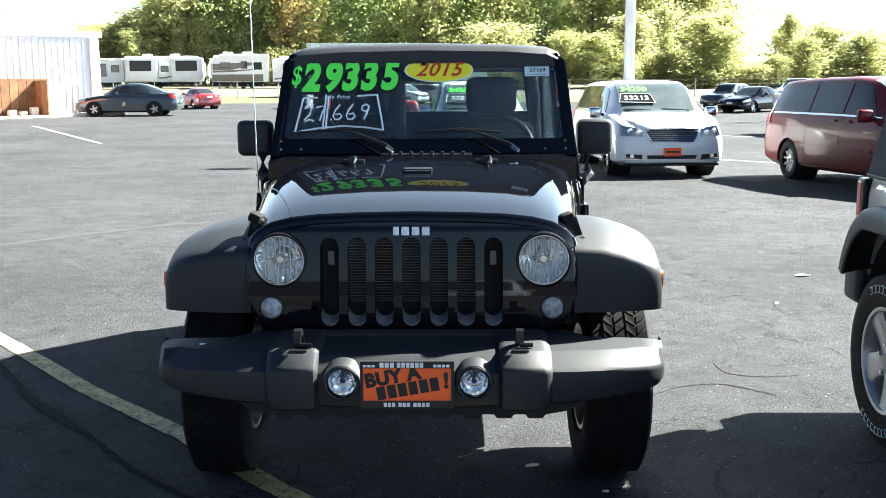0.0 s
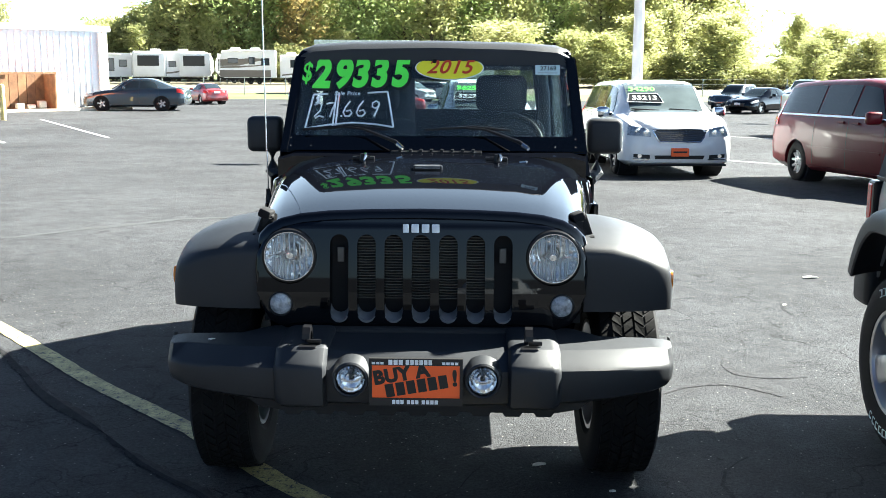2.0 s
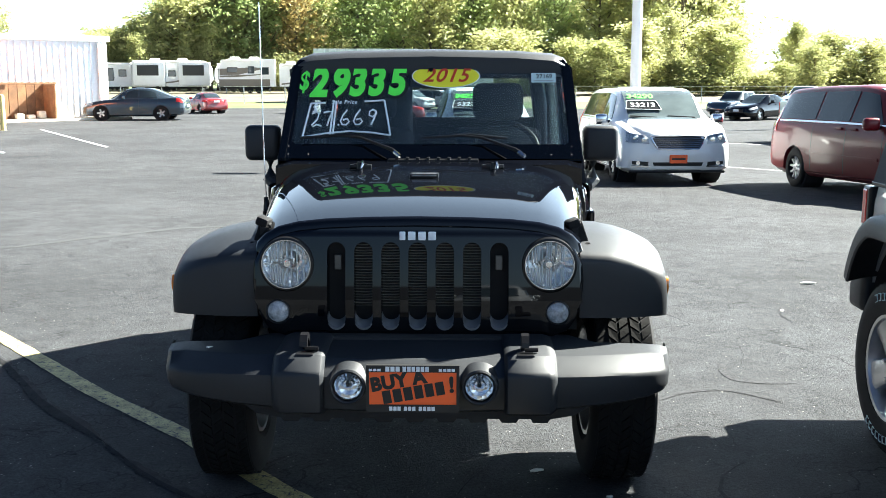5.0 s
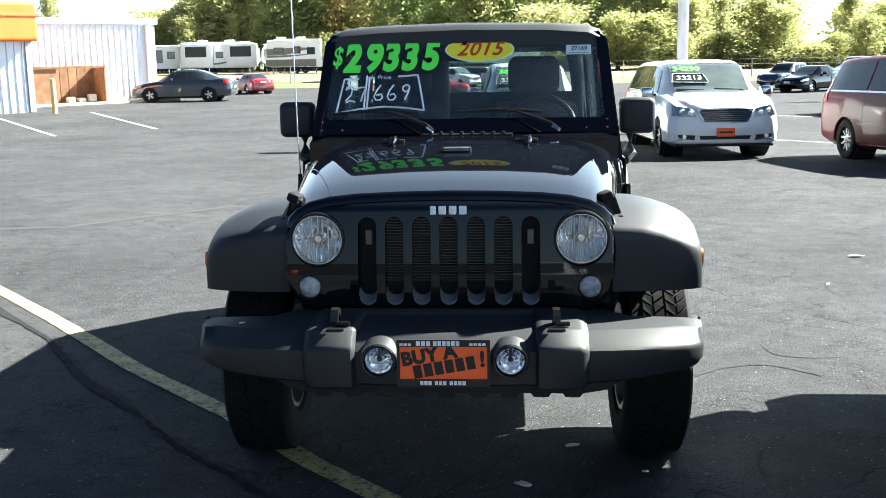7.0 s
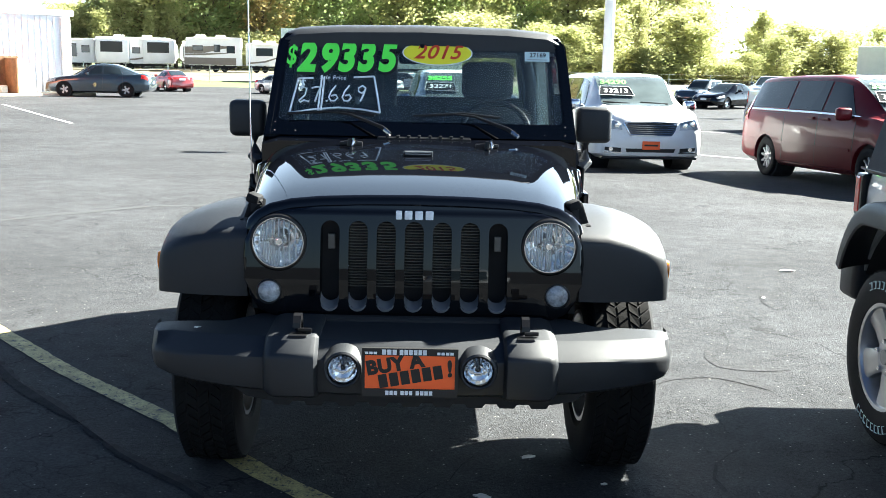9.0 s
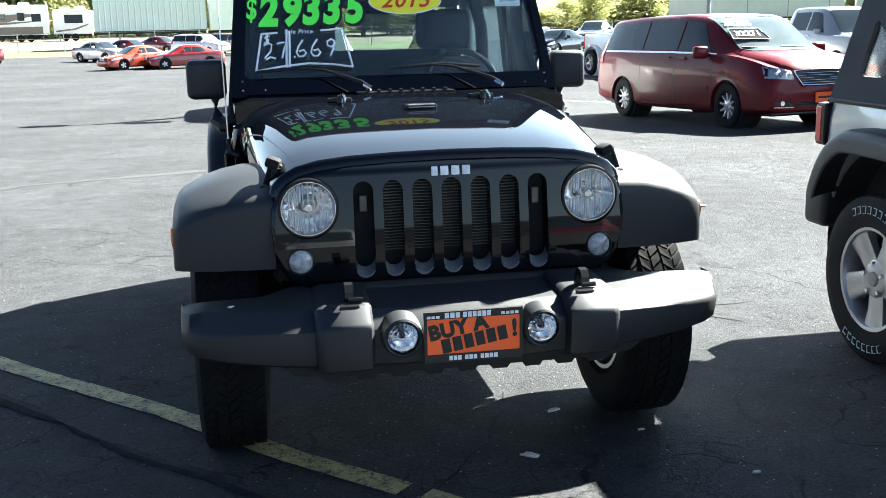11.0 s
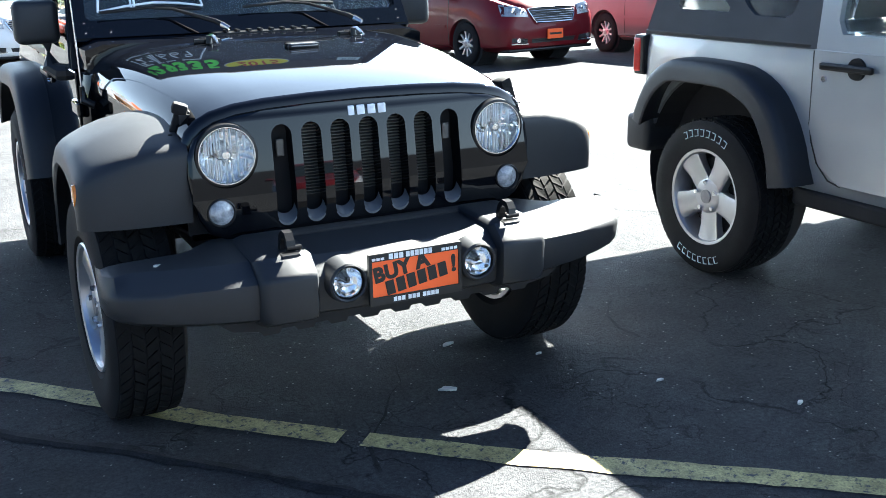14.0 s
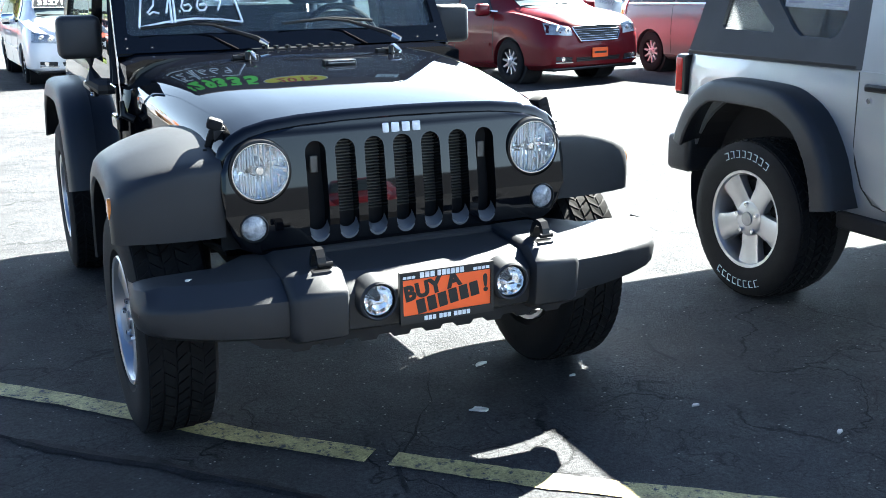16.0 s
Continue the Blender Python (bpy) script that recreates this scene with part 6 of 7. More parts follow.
SEDAN = [(0.00, 0.40, 0.55, 0.58, 0.50, 0.45, 0.25), (0.06, 0.24, 0.66, 0.70, 0.76, 0.66, 0.42), (0.25, 0.20, 0.74, 0.80, 0.86, 0.78, 0.55), (0.8, 0.18, 0.84, 0.90, 0.90, 0.86, 0.62), (1.25, 0.18, 0.90, 0.97, 0.905, 0.88, 0.64), (1.6, 0.18, 0.93, 1.16, 0.91, 0.88, 0.60), (2.05, 0.18, 0.945, 1.40, 0.91, 0.885, 0.575),
         (2.5, 0.18, 0.955, 1.46, 0.91, 0.885, 0.575), (3.1, 0.18, 0.97, 1.43, 0.91, 0.885, 0.57), (3.65, 0.18, 0.99, 1.24, 0.905, 0.87, 0.57), (4.1, 0.20, 1.00, 1.07, 0.89, 0.85, 0.60), (4.45, 0.24, 0.98, 1.03, 0.86, 0.80, 0.58), (4.62, 0.32, 0.86, 0.92, 0.78, 0.70, 0.52), (4.66, 0.42, 0.72, 0.78, 0.70, 0.62, 0.45)]


def build_car(name, label, m, paint, rows=SEDAN, fa=0.93, ra=3.63, category="car", ws=(1.36, 2.02), rs=(3.2, 3.98), windows=((1.85, 2.58, 0.38, 0.0), (2.66, 3.45, 0.0, -0.12)), scale=(1, 1, 1), wr=0.325):
    v = thing(name, label, category, m)
    if scale != (1, 1, 1):
        rows = [(r[0] * scale[1], *(q * scale[2] for q in r[1:4]), *(q * scale[0] for q in r[4:])) for r in rows]
        fa, ra, wr = fa * scale[1], ra * scale[1], wr * scale[2]
        ws, rs = tuple(q * scale[1] for q in ws), tuple(q * scale[1] for q in rs)
        windows = tuple(tuple(q * scale[1] for q in w) for w in windows)
    sh = Shell(rows)
    half = max(r[4] for r in rows)
    part("body", arches(sh.mesh(), (fa, ra), wr + 0.045, half), paint, v, "", True)
    for y in (fa, ra):
        for s in (-1, 1):
            part("wheel_arch", lathe(bmesh.new(), [(-0.2, wr + 0.035), (0.10, wr + 0.04), (0.10, wr * 0.8), (-0.2, 0.0)], 22, Matrix.Translation((s * (half - 0.16), y, wr)) @ pose(0, 0, 0, 0, 0, 0 if s > 0 else 180)), M_DARK, v, "dark wheel well")
            make_wheel("wheel", v, pose(s * (half - 0.10), y, wr, 31 * s), wr, 0.63 * wr, s, wr * 0.68, WHEELS, ("car", s, wr), n=5, twin=True, tread=False)
    part("windscreen", sh.across(*ws, 7.9, 0.008, 6, 10, 0.10), M_CARGLASS, v, "windscreen glass", True)
    part("rear_window", sh.across(*rs, 7.9, 0.010, 6, 10), M_CARGLASS, v, "rear glass", True)
    for s in (-1, 1):
        for y0, y1, a, b in windows:
            part("side_window", sh.patch(y0, y1, 6.12, 6.9, s, 0.008, 6, 3, a, b), M_CARGLASS, v, "side glass", True)
        yl = rows[-1][0]
        part("headlamp", sh.patch(0.09, 0.55, 4.2, 5.4, s, 0.012, 6, 3), M_FROST, v, "headlamp", True)
        part("tail_lamp", sh.patch(yl - 0.36, yl - 0.08, 4.2, 5.6, s, 0.012, 5, 3), M_REDLENS, v, "red tail lamp", True)
        p = sh.at(windows[0][0] + 0.12, 6.0, s)
        part("mirror", cbox(p.x + s * 0.09 - 0.09, p.x + s * 0.09 + 0.09, p.y - 0.05, p.y + 0.06, p.z + 0.01, p.z + 0.14, 0.035, 2), paint, v, "", True)
        for y in [w[1] + 0.04 for w in windows]:
            part("door_seam", sh.patch(y, y + 0.012, 2.1, 5.9, s, 0.002, 1, 6), M_INK, v)
            part("door_handle", sh.patch(y - 0.22, y - 0.05, 4.8, 4.97, s, 0.03, 3, 2), paint, v)
    part("grille", cbox(-0.36, 0.36, -0.012, 0.12, 0.33, 0.50, 0.03), M_INK, v, "dark grille")
    part("plate_card", cbox(-0.15, 0.15, -0.03, -0.01, 0.40, 0.50, 0.004), M_CHALK, v, "pale plate")
    part("rear_bar", cbox(-0.16, 0.16, rows[-1][0] - 0.02, rows[-1][0] + 0.02, 0.60, 0.70, 0.004), M_CHALK, v, "pale plate")
    return v

POLE = (4.275, 21.93, 7.45)


# ---- parked cars further off ----
def facing(x, y, dx, dy):
    """The pose of a vehicle whose nose stands at x, y and looks along dx, dy."""
    return pose(x, y, ground_z(y), 0, 0, math.degrees(math.atan2(dx, -dy)))


build_car("slate_sedan", "dark slate grey sedan parked by the metal building", facing(-17.3, 43.9, -1.0, -0.05), M_GREYCAR)
build_car("red_sedan", "red sedan parked beyond the slate grey one", facing(-15.11, 54.79, -0.55, 0.83), M_RED, scale=(0.78, 0.75, 0.76))
build_car("silver_sedan", "silver sedan at the edge of the lot", facing(-6.76, 50.85, 0.75, -0.65), M_SILVER, scale=(0.72, 0.68, 0.70))
build_car("orange_red_coupe", "bright orange-red coupe among the used cars", facing(-6.55, 41.23, -0.8, -0.6), M_ORANGECAR, scale=(0.70, 0.66, 0.66))
build_car("red_coupe", "red coupe with a dark nose among the used cars", facing(-4.83, 41.28, -0.95, -0.3), M_RED, scale=(0.70, 0.68, 0.66))
build_car("maroon_sedan", "maroon sedan in the back row", facing(-5.68, 54.87, 0.8, -0.6), M_MAROON, scale=(0.72, 0.68, 0.70))
build_car("maroon_sedan", "dark maroon sedan in the back row", facing(-4.81, 64.26, 0.8, -0.6), M_MAROON, scale=(0.72, 0.68, 0.70))
build_car("dark_coupe", "black coupe with a pale top near the trees", facing(12.35, 43.9, -0.75, -0.66), M_BLACK, scale=(0.86, 0.82, 0.80))
build_car("dark_coupe", "dark coupe parked past the red minivan", facing(17.6, 52.5, -0.5, -0.86), M_GREYCAR)
for name, label, m, paint in (("white_passenger_van", "white minivan in the back row of used cars", facing(-2.00, 58.38, 0.8, -0.6), M_WHITE), ("tan_minivan", "tan minivan at the edge of the lot", facing(-0.16, 59.16, 0.85, -0.52), M_TAN)):
    build_van(name, label, m, paint, plated=False).scale = (0.68, 0.68, 0.68)# the row across the aisle, which the black grille mirrors
build_car("red_sedan", "red sedan parked across the aisle from the black vehicle", facing(-5.0, -17.5, 0.35, 0.94), M_RED)
build_car("silver_sedan", "silver sedan parked across the aisle from the black vehicle", facing(0.6, -17.5, -0.1, 1.0), M_SILVER)
build_car("maroon_sedan", "maroon sedan parked across the aisle from the silver vehicle", facing(5.2, -15.5, -0.3, 0.95), M_MAROON)

# pickups: a cab and a box on one frame
CAB = [(0.00, 0.55, 0.80, 0.84, 0.62, 0.55, 0.35), (0.06, 0.42, 1.02, 1.07, 0.88, 0.80, 0.55), (0.25, 0.40, 1.10, 1.16, 0.96, 0.90, 0.68), (0.9, 0.40, 1.16, 1.22, 0.98, 0.95, 0.74), (1.25, 0.40, 1.18, 1.26, 0.98, 0.95, 0.72), (1.65, 0.40, 1.20, 1.60, 0.98, 0.95, 0.68), (1.98, 0.40, 1.21, 1.86, 0.98, 0.95, 0.67),
       (2.4, 0.40, 1.22, 1.92, 0.98, 0.95, 0.68), (3.3, 0.40, 1.22, 1.91, 0.98, 0.95, 0.68), (3.52, 0.40, 1.22, 1.86, 0.98, 0.95, 0.66), (3.60, 0.40, 1.22, 1.50, 0.98, 0.94, 0.66), (3.64, 0.42, 1.21, 1.25, 0.97, 0.93, 0.64)]


def build_pickup(name, label, m, paint, dual=False, end=6.72, cap=2.0):
    rows = [(*r[:3], min(r[3], cap), *r[4:]) for r in CAB]
    v = build_car(name, label, m, paint, rows, 1.0, 1.0, "pickup", (1.32, 1.94), (3.50, 3.62), ((1.75, 2.50, 0.34, 0.0), (2.58, 3.34, 0.0, -0.04)), wr=0.40)
    rings = []
    for y in (3.68, 3.72, end - 0.07, end):
        w = 0.97 if y in (3.72, end - 0.07) else 0.93
        rings.append([(-w * 0.95, y, 0.55), (-w, y, 0.65), (-w, y, 1.18), (-w + 0.04, y, 1.24), (w - 0.04, y, 1.24), (w, y, 1.18), (w, y, 0.65), (w * 0.95, y, 0.55)])
    part("cargo_box", arches(loft(bmesh.new(), rings), (5.4,), 0.46, 0.98), paint, v, "", True)
    part("box_floor", cbox(-0.85, 0.85, 3.8, end - 0.12, 1.22, 1.245), M_DARK, v, "dark open cargo bed")
    for s in (-1, 1):
        make_wheel("wheel", v, pose(s * (0.88 + 0.12 * dual), 5.4, 0.40, 20 * s), 0.40, 0.23 + 0.2 * dual, s, 0.25, WHEELS, ("pick", s, dual), n=5, twin=True, tread=False)
        if dual:
            part("fender", lathe(bmesh.new(), [(-0.16, 0.47), (0.12, 0.53), (0.16, 0.50), (0.12, 0.44), (-0.16, 0.44)], 26, Matrix.Translation((s * 1.03, 5.4, 0.42)) @ pose(0, 0, 0, 0, 0, 0 if s > 0 else 180), True), paint, v, "wide rear fender", True)
        part("tail_lamp", cbox(s * 0.90 - 0.06, s * 0.90 + 0.06, end - 0.04, end + 0.02, 0.85, 1.18, 0.01), M_REDLENS, v)
    return v


build_pickup("silver_pickup", "silver crew cab pickup parked behind the red minivans", facing(15.26, 20.55, 0.06, -1.0), M_SILVER)
build_pickup("white_pickup", "white pickup with wide rear fenders", facing(11.96, 22.87, 0.2, -0.98), M_WHITE, True, 6.15, 1.66)
build_pickup("white_pickup", "white pickup in the back row", facing(2.36, 54.64, 0.8, -0.6), M_WHITE).scale = (0.68, 0.68, 0.68)
build_pickup("dark_pickup", "dark pickup with a cap near the trees", facing(12.3, 47.2, -0.70, -0.71), M_GREYCAR).scale = (0.72, 0.72, 0.66)


# ---- light poles ----
def build_pole(name, label, x, y, h, r, mat, heads=2, turn=0):
    v = thing(name, label, "lamp post", pose(x, y, ground_z(y), 0, 0, turn))
    part("post", tube(bmesh.new(), [(0, 0, 0), (0, 0, h)], [r * 1.1, r * 0.9], 14), mat, v, "", True)
    part("footing", tube(bmesh.new(), [(0, 0, -0.02), (0, 0, 0.5)], [0.28, 0.27], 18), M_CONCRETE, v, "round concrete footing", True)
    for i in range(heads):
        s = 1 if i == 0 else -1
        a = part("arm", tube(bmesh.new(), [(0, 0, h - 0.1), (s * 0.7, 0, h + 0.05)], 0.04, 8), mat, v)
        part("lamp_head", cbox(s * 0.95 - 0.38, s * 0.95 + 0.38, -0.20, 0.20, h - 0.04, h + 0.14, 0.04), M_GALV, a, "box lamp head")
    return v


build_pole("light_pole", "tall white light pole with two lamp heads", *POLE, 0.125, M_POLE, 2, 0)
build_pole("light_pole", "slim grey light pole by the far trailers", 19.3, 40.5, 9.0, 0.09, M_GALV, 1, 0)

# ---- the metal building ----
WALL = math.degrees(math.atan2(0.75, 0.66))
bm_ = pose(-16.8, 45.4, ground_z(45), 0, 0, WALL)


def ribbed(x0, x1, z0, z1, pitch=0.30):
    """Sheet siding in the xz plane with raised ribs towards -y."""
    pts = []
    x = x0
    while x < x1 - 0.02:
        for dx, dy in ((0.0, 0.0), (pitch * 0.72, 0.0), (pitch * 0.78, -0.035), (pitch * 0.94, -0.035), (pitch * 0.999, 0.0)):
            if x + dx <= x1:
                pts.append((x + dx, dy))
        x += pitch
    pts.append((x1, 0.0))
    b = bmesh.new()
    return loft(b, [[(x, y, z) for x, y in pts] + [(x1, 0.15, z), (x0, 0.15, z)] for z in (z0, z1)])


bld = thing("metal_building", "white ribbed metal building with an orange fascia", "building", bm_)
part("wall", ribbed(-16, 0, 0, 3.55), M_SIDING, bld, "white ribbed metal siding")
part("side_wall", cbox(-0.15, 0.0, 0.16, 22, 0, 3.6), M_SIDING, bld)
part("roof", cbox(-16, 0.2, -0.12, 22, 3.55, 3.82, 0.03), M_ROOFWHITE, bld, "white roof edge with a gutter")
part("corner_trim", cbox(-0.18, 0.04, -0.06, 0.0, 0, 3.55, 0.008), M_ROOFWHITE, bld)
part("downspout", cbox(-0.45, -0.33, -0.16, -0.05, 0, 3.5, 0.02), M_ROOFWHITE, bld)
part("front_wall", moved(ribbed(-16, -8.4, 0, 2.75), Matrix.Translation((0, -5.2, 0))), M_SIDING, bld, "white ribbed metal siding")
part("front_side", cbox(-8.4, -8.25, -5.2, -0.05, 0, 2.75), M_GALV, bld)
part("edge_trim", cbox(-8.46, -8.22, -5.27, -5.2, 0, 2.75, 0.01), M_GALV, bld, "dark corner trim")
part("fascia", cbox(-16, -8.1, -5.75, -0.1, 2.70, 4.15, 0.10, 3), M_FASCIA, bld, "bright orange fascia panel")
part("fascia_top", cbox(-16, -8.08, -5.78, -0.1, 3.62, 3.72, 0.01), M_ORANGE, bld)
part("base_curb", cbox(-16, 0.3, -1.6, 0.0, 0.0, 0.12, 0.02), M_CONCRETE, bld, "pale concrete apron")
enc = thing("wooden_enclosure", "open weathered brown wooden enclosure against the wall", "enclosure", bm_ @ Matrix.Translation((-1.3, 0, 0.12)))
for i in range(9):
    part("board", cbox(-5.6 + 0.40 * i, -5.22 + 0.40 * i, -0.32, -0.26, 0, 1.52 - 0.01 * (i % 3), 0.008), M_BROWN, enc)
for x in (-5.68, -2.02):
    part("side_panel", cbox(x, x + 0.07, -1.35, -0.2, 0, 1.55, 0.01), M_BROWN, enc)
part("top_rail", cbox(-5.7, -1.92, -1.38, -1.26, 1.50, 1.60, 0.01), M_BROWN, enc)
part("front_panel", cbox(-5.6, -4.2, -1.3, -1.24, 0, 1.48, 0.01), M_BROWN, enc)
for x, h in ((-2.4, 0.35), (-2.9, 0.2), (-3.4, 0.25)):
    part("rubble", cbox(x - 0.2, x + 0.15, -1.0, -0.7, 0, h, 0.06), M_CONCRETE, enc, "pale rubble")
bol = thing("bollard", "pale yellow steel bollard beside the building", "bollard", pose(-16.9, 34.3, ground_z(34)))
part("post", tube(bmesh.new(), [(0, 0, -0.02), (0, 0, 1.22), (0, 0, 1.29), (0, 0, 1.32)], [0.10, 0.10, 0.075, 0.01], 16), M_POST, bol, "", True)


# ---- campers and trailers behind the lot ----
def build_camper(x, y, length, height, turn, label, slides=(), windows=(), brown=False, cap=1):
    """A camper trailer: rounded body with a raked front cap, slide-outs, windows, awning, roof units and a chassis. cap: the end that is raked."""
    v = thing("camper", label, "camper", pose(x, y, ground_z(y), 0, 0, turn), "campers behind the lot")
    h = length / 2
    out = [(-h, 0.62), (-h, height - 0.12), (-h + 0.10, height), (h - 1.0, height + 0.02), (h - 0.35, height - 0.16), (h, height - 0.85), (h + 0.05, 1.25), (h - 0.45, 0.62)]
    body = plate(bmesh.new(), [(cap * p, q) for p, q in (out if cap > 0 else out[::-1])], 2.4)
    bmesh.ops.bevel(body, geom=[e for e in body.edges if abs(e.verts[0].co.y - e.verts[1].co.y) < 1e-5], offset=0.06, segments=2, affect="EDGES")
    part("body", body, M_RV, v, "", True)
    for q in (-0.45, 0.25):
        part("roof_unit", cbox(q * h - 0.45, q * h + 0.45, 0.8, 1.6, height - 0.02, height + 0.22, 0.06), M_RV, v, "roof air conditioner")
    part("chassis", cbox(-h + 0.3, h - 0.5, 0.2, 2.2, 0.42, 0.64, 0.02), M_DARK, v)
    for q in (-0.42, 0.42):
        part("wheel", lathe(bmesh.new(), [(-0.1, 0), (-0.1, 0.20), (-0.11, 0.33), (0.1, 0.33), (0.1, 0)], 20, Matrix.Translation((-cap * 0.25 * h + q, 0.12, 0.33)) @ pose(0, 0, 0, 0, 0, 90)), M_RUBBER, v)
    for q in (-0.75, 0.8):
        part("jack", cbox(q * h - 0.04, q * h + 0.04, 0.15, 0.23, 0, 0.5), M_GALV, v)
    if brown:
        part("lower_panel", cbox(-h + 0.02, h - 0.5, -0.012, 0.0, 0.66, 1.35), M_RVBROWN, v, "taupe lower panel")
        for z, t_, a in ((2.05, 0.62, 0.30), (1.62, 0.16, 0.22)):
            b = [(-h + 0.1, z - t_ / 2), (-h * 0.3, z - t_ / 2 + 0.04), (h * 0.35, z + a * 0.5), (h * 0.72, z + a)]
            c = [(h * 0.72, z + a + 0.05), (h * 0.2, z + t_ / 2 + a * 0.5), (-h * 0.3, z + t_ / 2 + 0.06), (-h + 0.1, z + t_ / 2)]
            part("graphic", moved(plate(bmesh.new(), b + c, 0.02), Matrix.Translation((0, -0.022, 0))), M_RVBROWN, v, "sweeping taupe graphic")
    else:
        b = [(-h * 0.9, 0.80), (0.0, 0.98), (h * 0.6, 1.40), (h * 0.62, 1.52), (-0.1, 1.12), (-h * 0.9, 0.94)]
        part("graphic", moved(plate(bmesh.new(), b, 0.02), Matrix.Translation((0, -0.015, 0))), M_RVBROWN, v, "sweeping taupe stripe")
    def pane(a, w, z0, z1, off, parent):
        f = part("window", cbox(a, a + w, off - 0.03, off + 0.01, z0, z1, 0.02), M_TRIM, parent, "dark framed window")
        part("pane", cbox(a + 0.05, a + w - 0.05, off - 0.036, off - 0.028, z0 + 0.05, z1 - 0.05), M_CARGLASS, f)
    for a, w in slides:
        so = part("slide_out", cbox(a, a + w, -0.75, 0.05, 0.72, height - 0.22, 0.05), M_RV, v, "protruding cream slide-out room", True)
        part("slide_trim", cbox(a - 0.04, a + w + 0.04, -0.06, -0.01, 0.70, height - 0.16, 0.02), M_GALV, v)
        f = part("window", cbox(a + 0.4, a + w - 0.55, -0.78, -0.74, height - 1.45, height - 0.45, 0.02), M_TRIM, so, "dark framed window")
    for a, w, z0, z1 in windows:
        pane(a, w, z0, z1, 0.0, v)
    part("awning_rail", tube(bmesh.new(), [(-h + 0.25, -0.07, height - 0.14), (h - 1.1, -0.07, height - 0.14)], 0.06, 8), M_ROOFWHITE, v, "rolled awning")
    return v


build_camper(-37.0, 98.6, 8.2, 2.95, 12, "cream camper trailer with small dark windows", (), ((0.2, 0.9, 1.75, 2.3), (1.7, 0.75, 1.2, 2.45), (2.9, 0.75, 1.6, 2.3), (-2.4, 1.6, 1.6, 2.4)), cap=-1)
build_camper(-28.9, 99.2, 7.6, 3.15, 9, "cream fifth-wheel camper with two slide-out rooms", ((-3.6, 3.0), (0.75, 3.0)), ((-0.35, 0.75, 1.6, 2.2),), cap=1)
build_camper(-23.6, 102.5, 3.6, 3.0, 9, "small cream camper with a taupe stripe", (), ((-0.6, 1.3, 1.6, 2.35), (-1.5, 0.4, 1.2, 2.4)), cap=-1)
build_camper(-21.2, 98.0, 5.4, 3.3, 8, "taupe and cream camper with sweeping graphics", (), ((-1.9, 1.0, 2.0, 2.5), (0.1, 0.6, 1.9, 2.6), (1.3, 0.8, 1.8, 2.5)), brown=True, cap=-1)
build_camper(-16.3, 99.0, 3.8, 2.85, 6, "cream camper with one dark window", (), ((-0.9, 1.6, 1.6, 2.35),), cap=1)


def build_trailer(x, y, length, turn, label, ribs):
    v = thing("cargo_trailer", label, "trailer", pose(x, y, ground_z(y), 0, 0, turn), "cargo trailers behind the lot")
    if ribs:
        part("box", moved(ribbed(0, length, 1.25, 4.0, 0.42), Matrix.Translation((0, 0, 0))), M_SIDING, v, "white ribbed trailer side")
        part("shell", cbox(0.02, length - 0.02, 0.16, 2.5, 1.25, 3.98), M_SIDING, v)
    else:
        part("box", cbox(0, length, 0, 2.5, 1.15, 3.62, 0.03), M_ROOFWHITE, v, "plain white box")
        for i in range(1, int(length / 3.2) + 1):
            part("panel_seam", cbox(3.2 * i - 0.03, 3.2 * i + 0.03, -0.008, 0.0, 1.2, 3.58), M_GALV, v)
    part("under_rail", cbox(0.1, length - 0.1, 0.05, 2.45, 1.02, 1.24), M_DARK, v)
    for sx in (0.8, 2.0):
        for yy in (0.25, 2.2):
            part("wheel", lathe(bmesh.new(), [(-0.14, 0), (-0.14, 0.5), (0.14, 0.5), (0.14, 0)], 22, Matrix.Translation((length - sx, yy, 0.5)) @ pose(0, 0, 0, 0, 0, 90)), M_RUBBER, v)
    part("landing_leg", cbox(1.6, 1.75, 0.3, 0.45, 0, 1.05), M_GALV, v)
    return v


build_trailer(-11.5, 76.2, 7.9, 4, "white ribbed cargo trailer behind the used cars", True)
build_trailer(-3.4, 76.9, 5.6, 4, "plain white cargo trailer behind the used cars", False)
build_trailer(34.4, 81.7, 14.0, -26, "plain white cargo trailer past the red minivan", False)
build_trailer(47.6, 75.0, 14.0, -30, "plain white cargo trailer at the side of the lot", False)
fence = thing("wire_fence", "thin wire fence along the grass verge", "fence", pose(0, 72, ground_z(72)))
for i in range(26):
    part("post", tube(bmesh.new(), [(-46 + 3.0 * i, 0, -0.1), (-46 + 3.0 * i, 0, 1.3)], 0.035, 6), M_GALV, fence)
for z in (0.5, 0.9, 1.25):
    part("wire", tube(bmesh.new(), [(-46, 0, z), (29, 0, z)], 0.008, 4), M_GALV, fence)


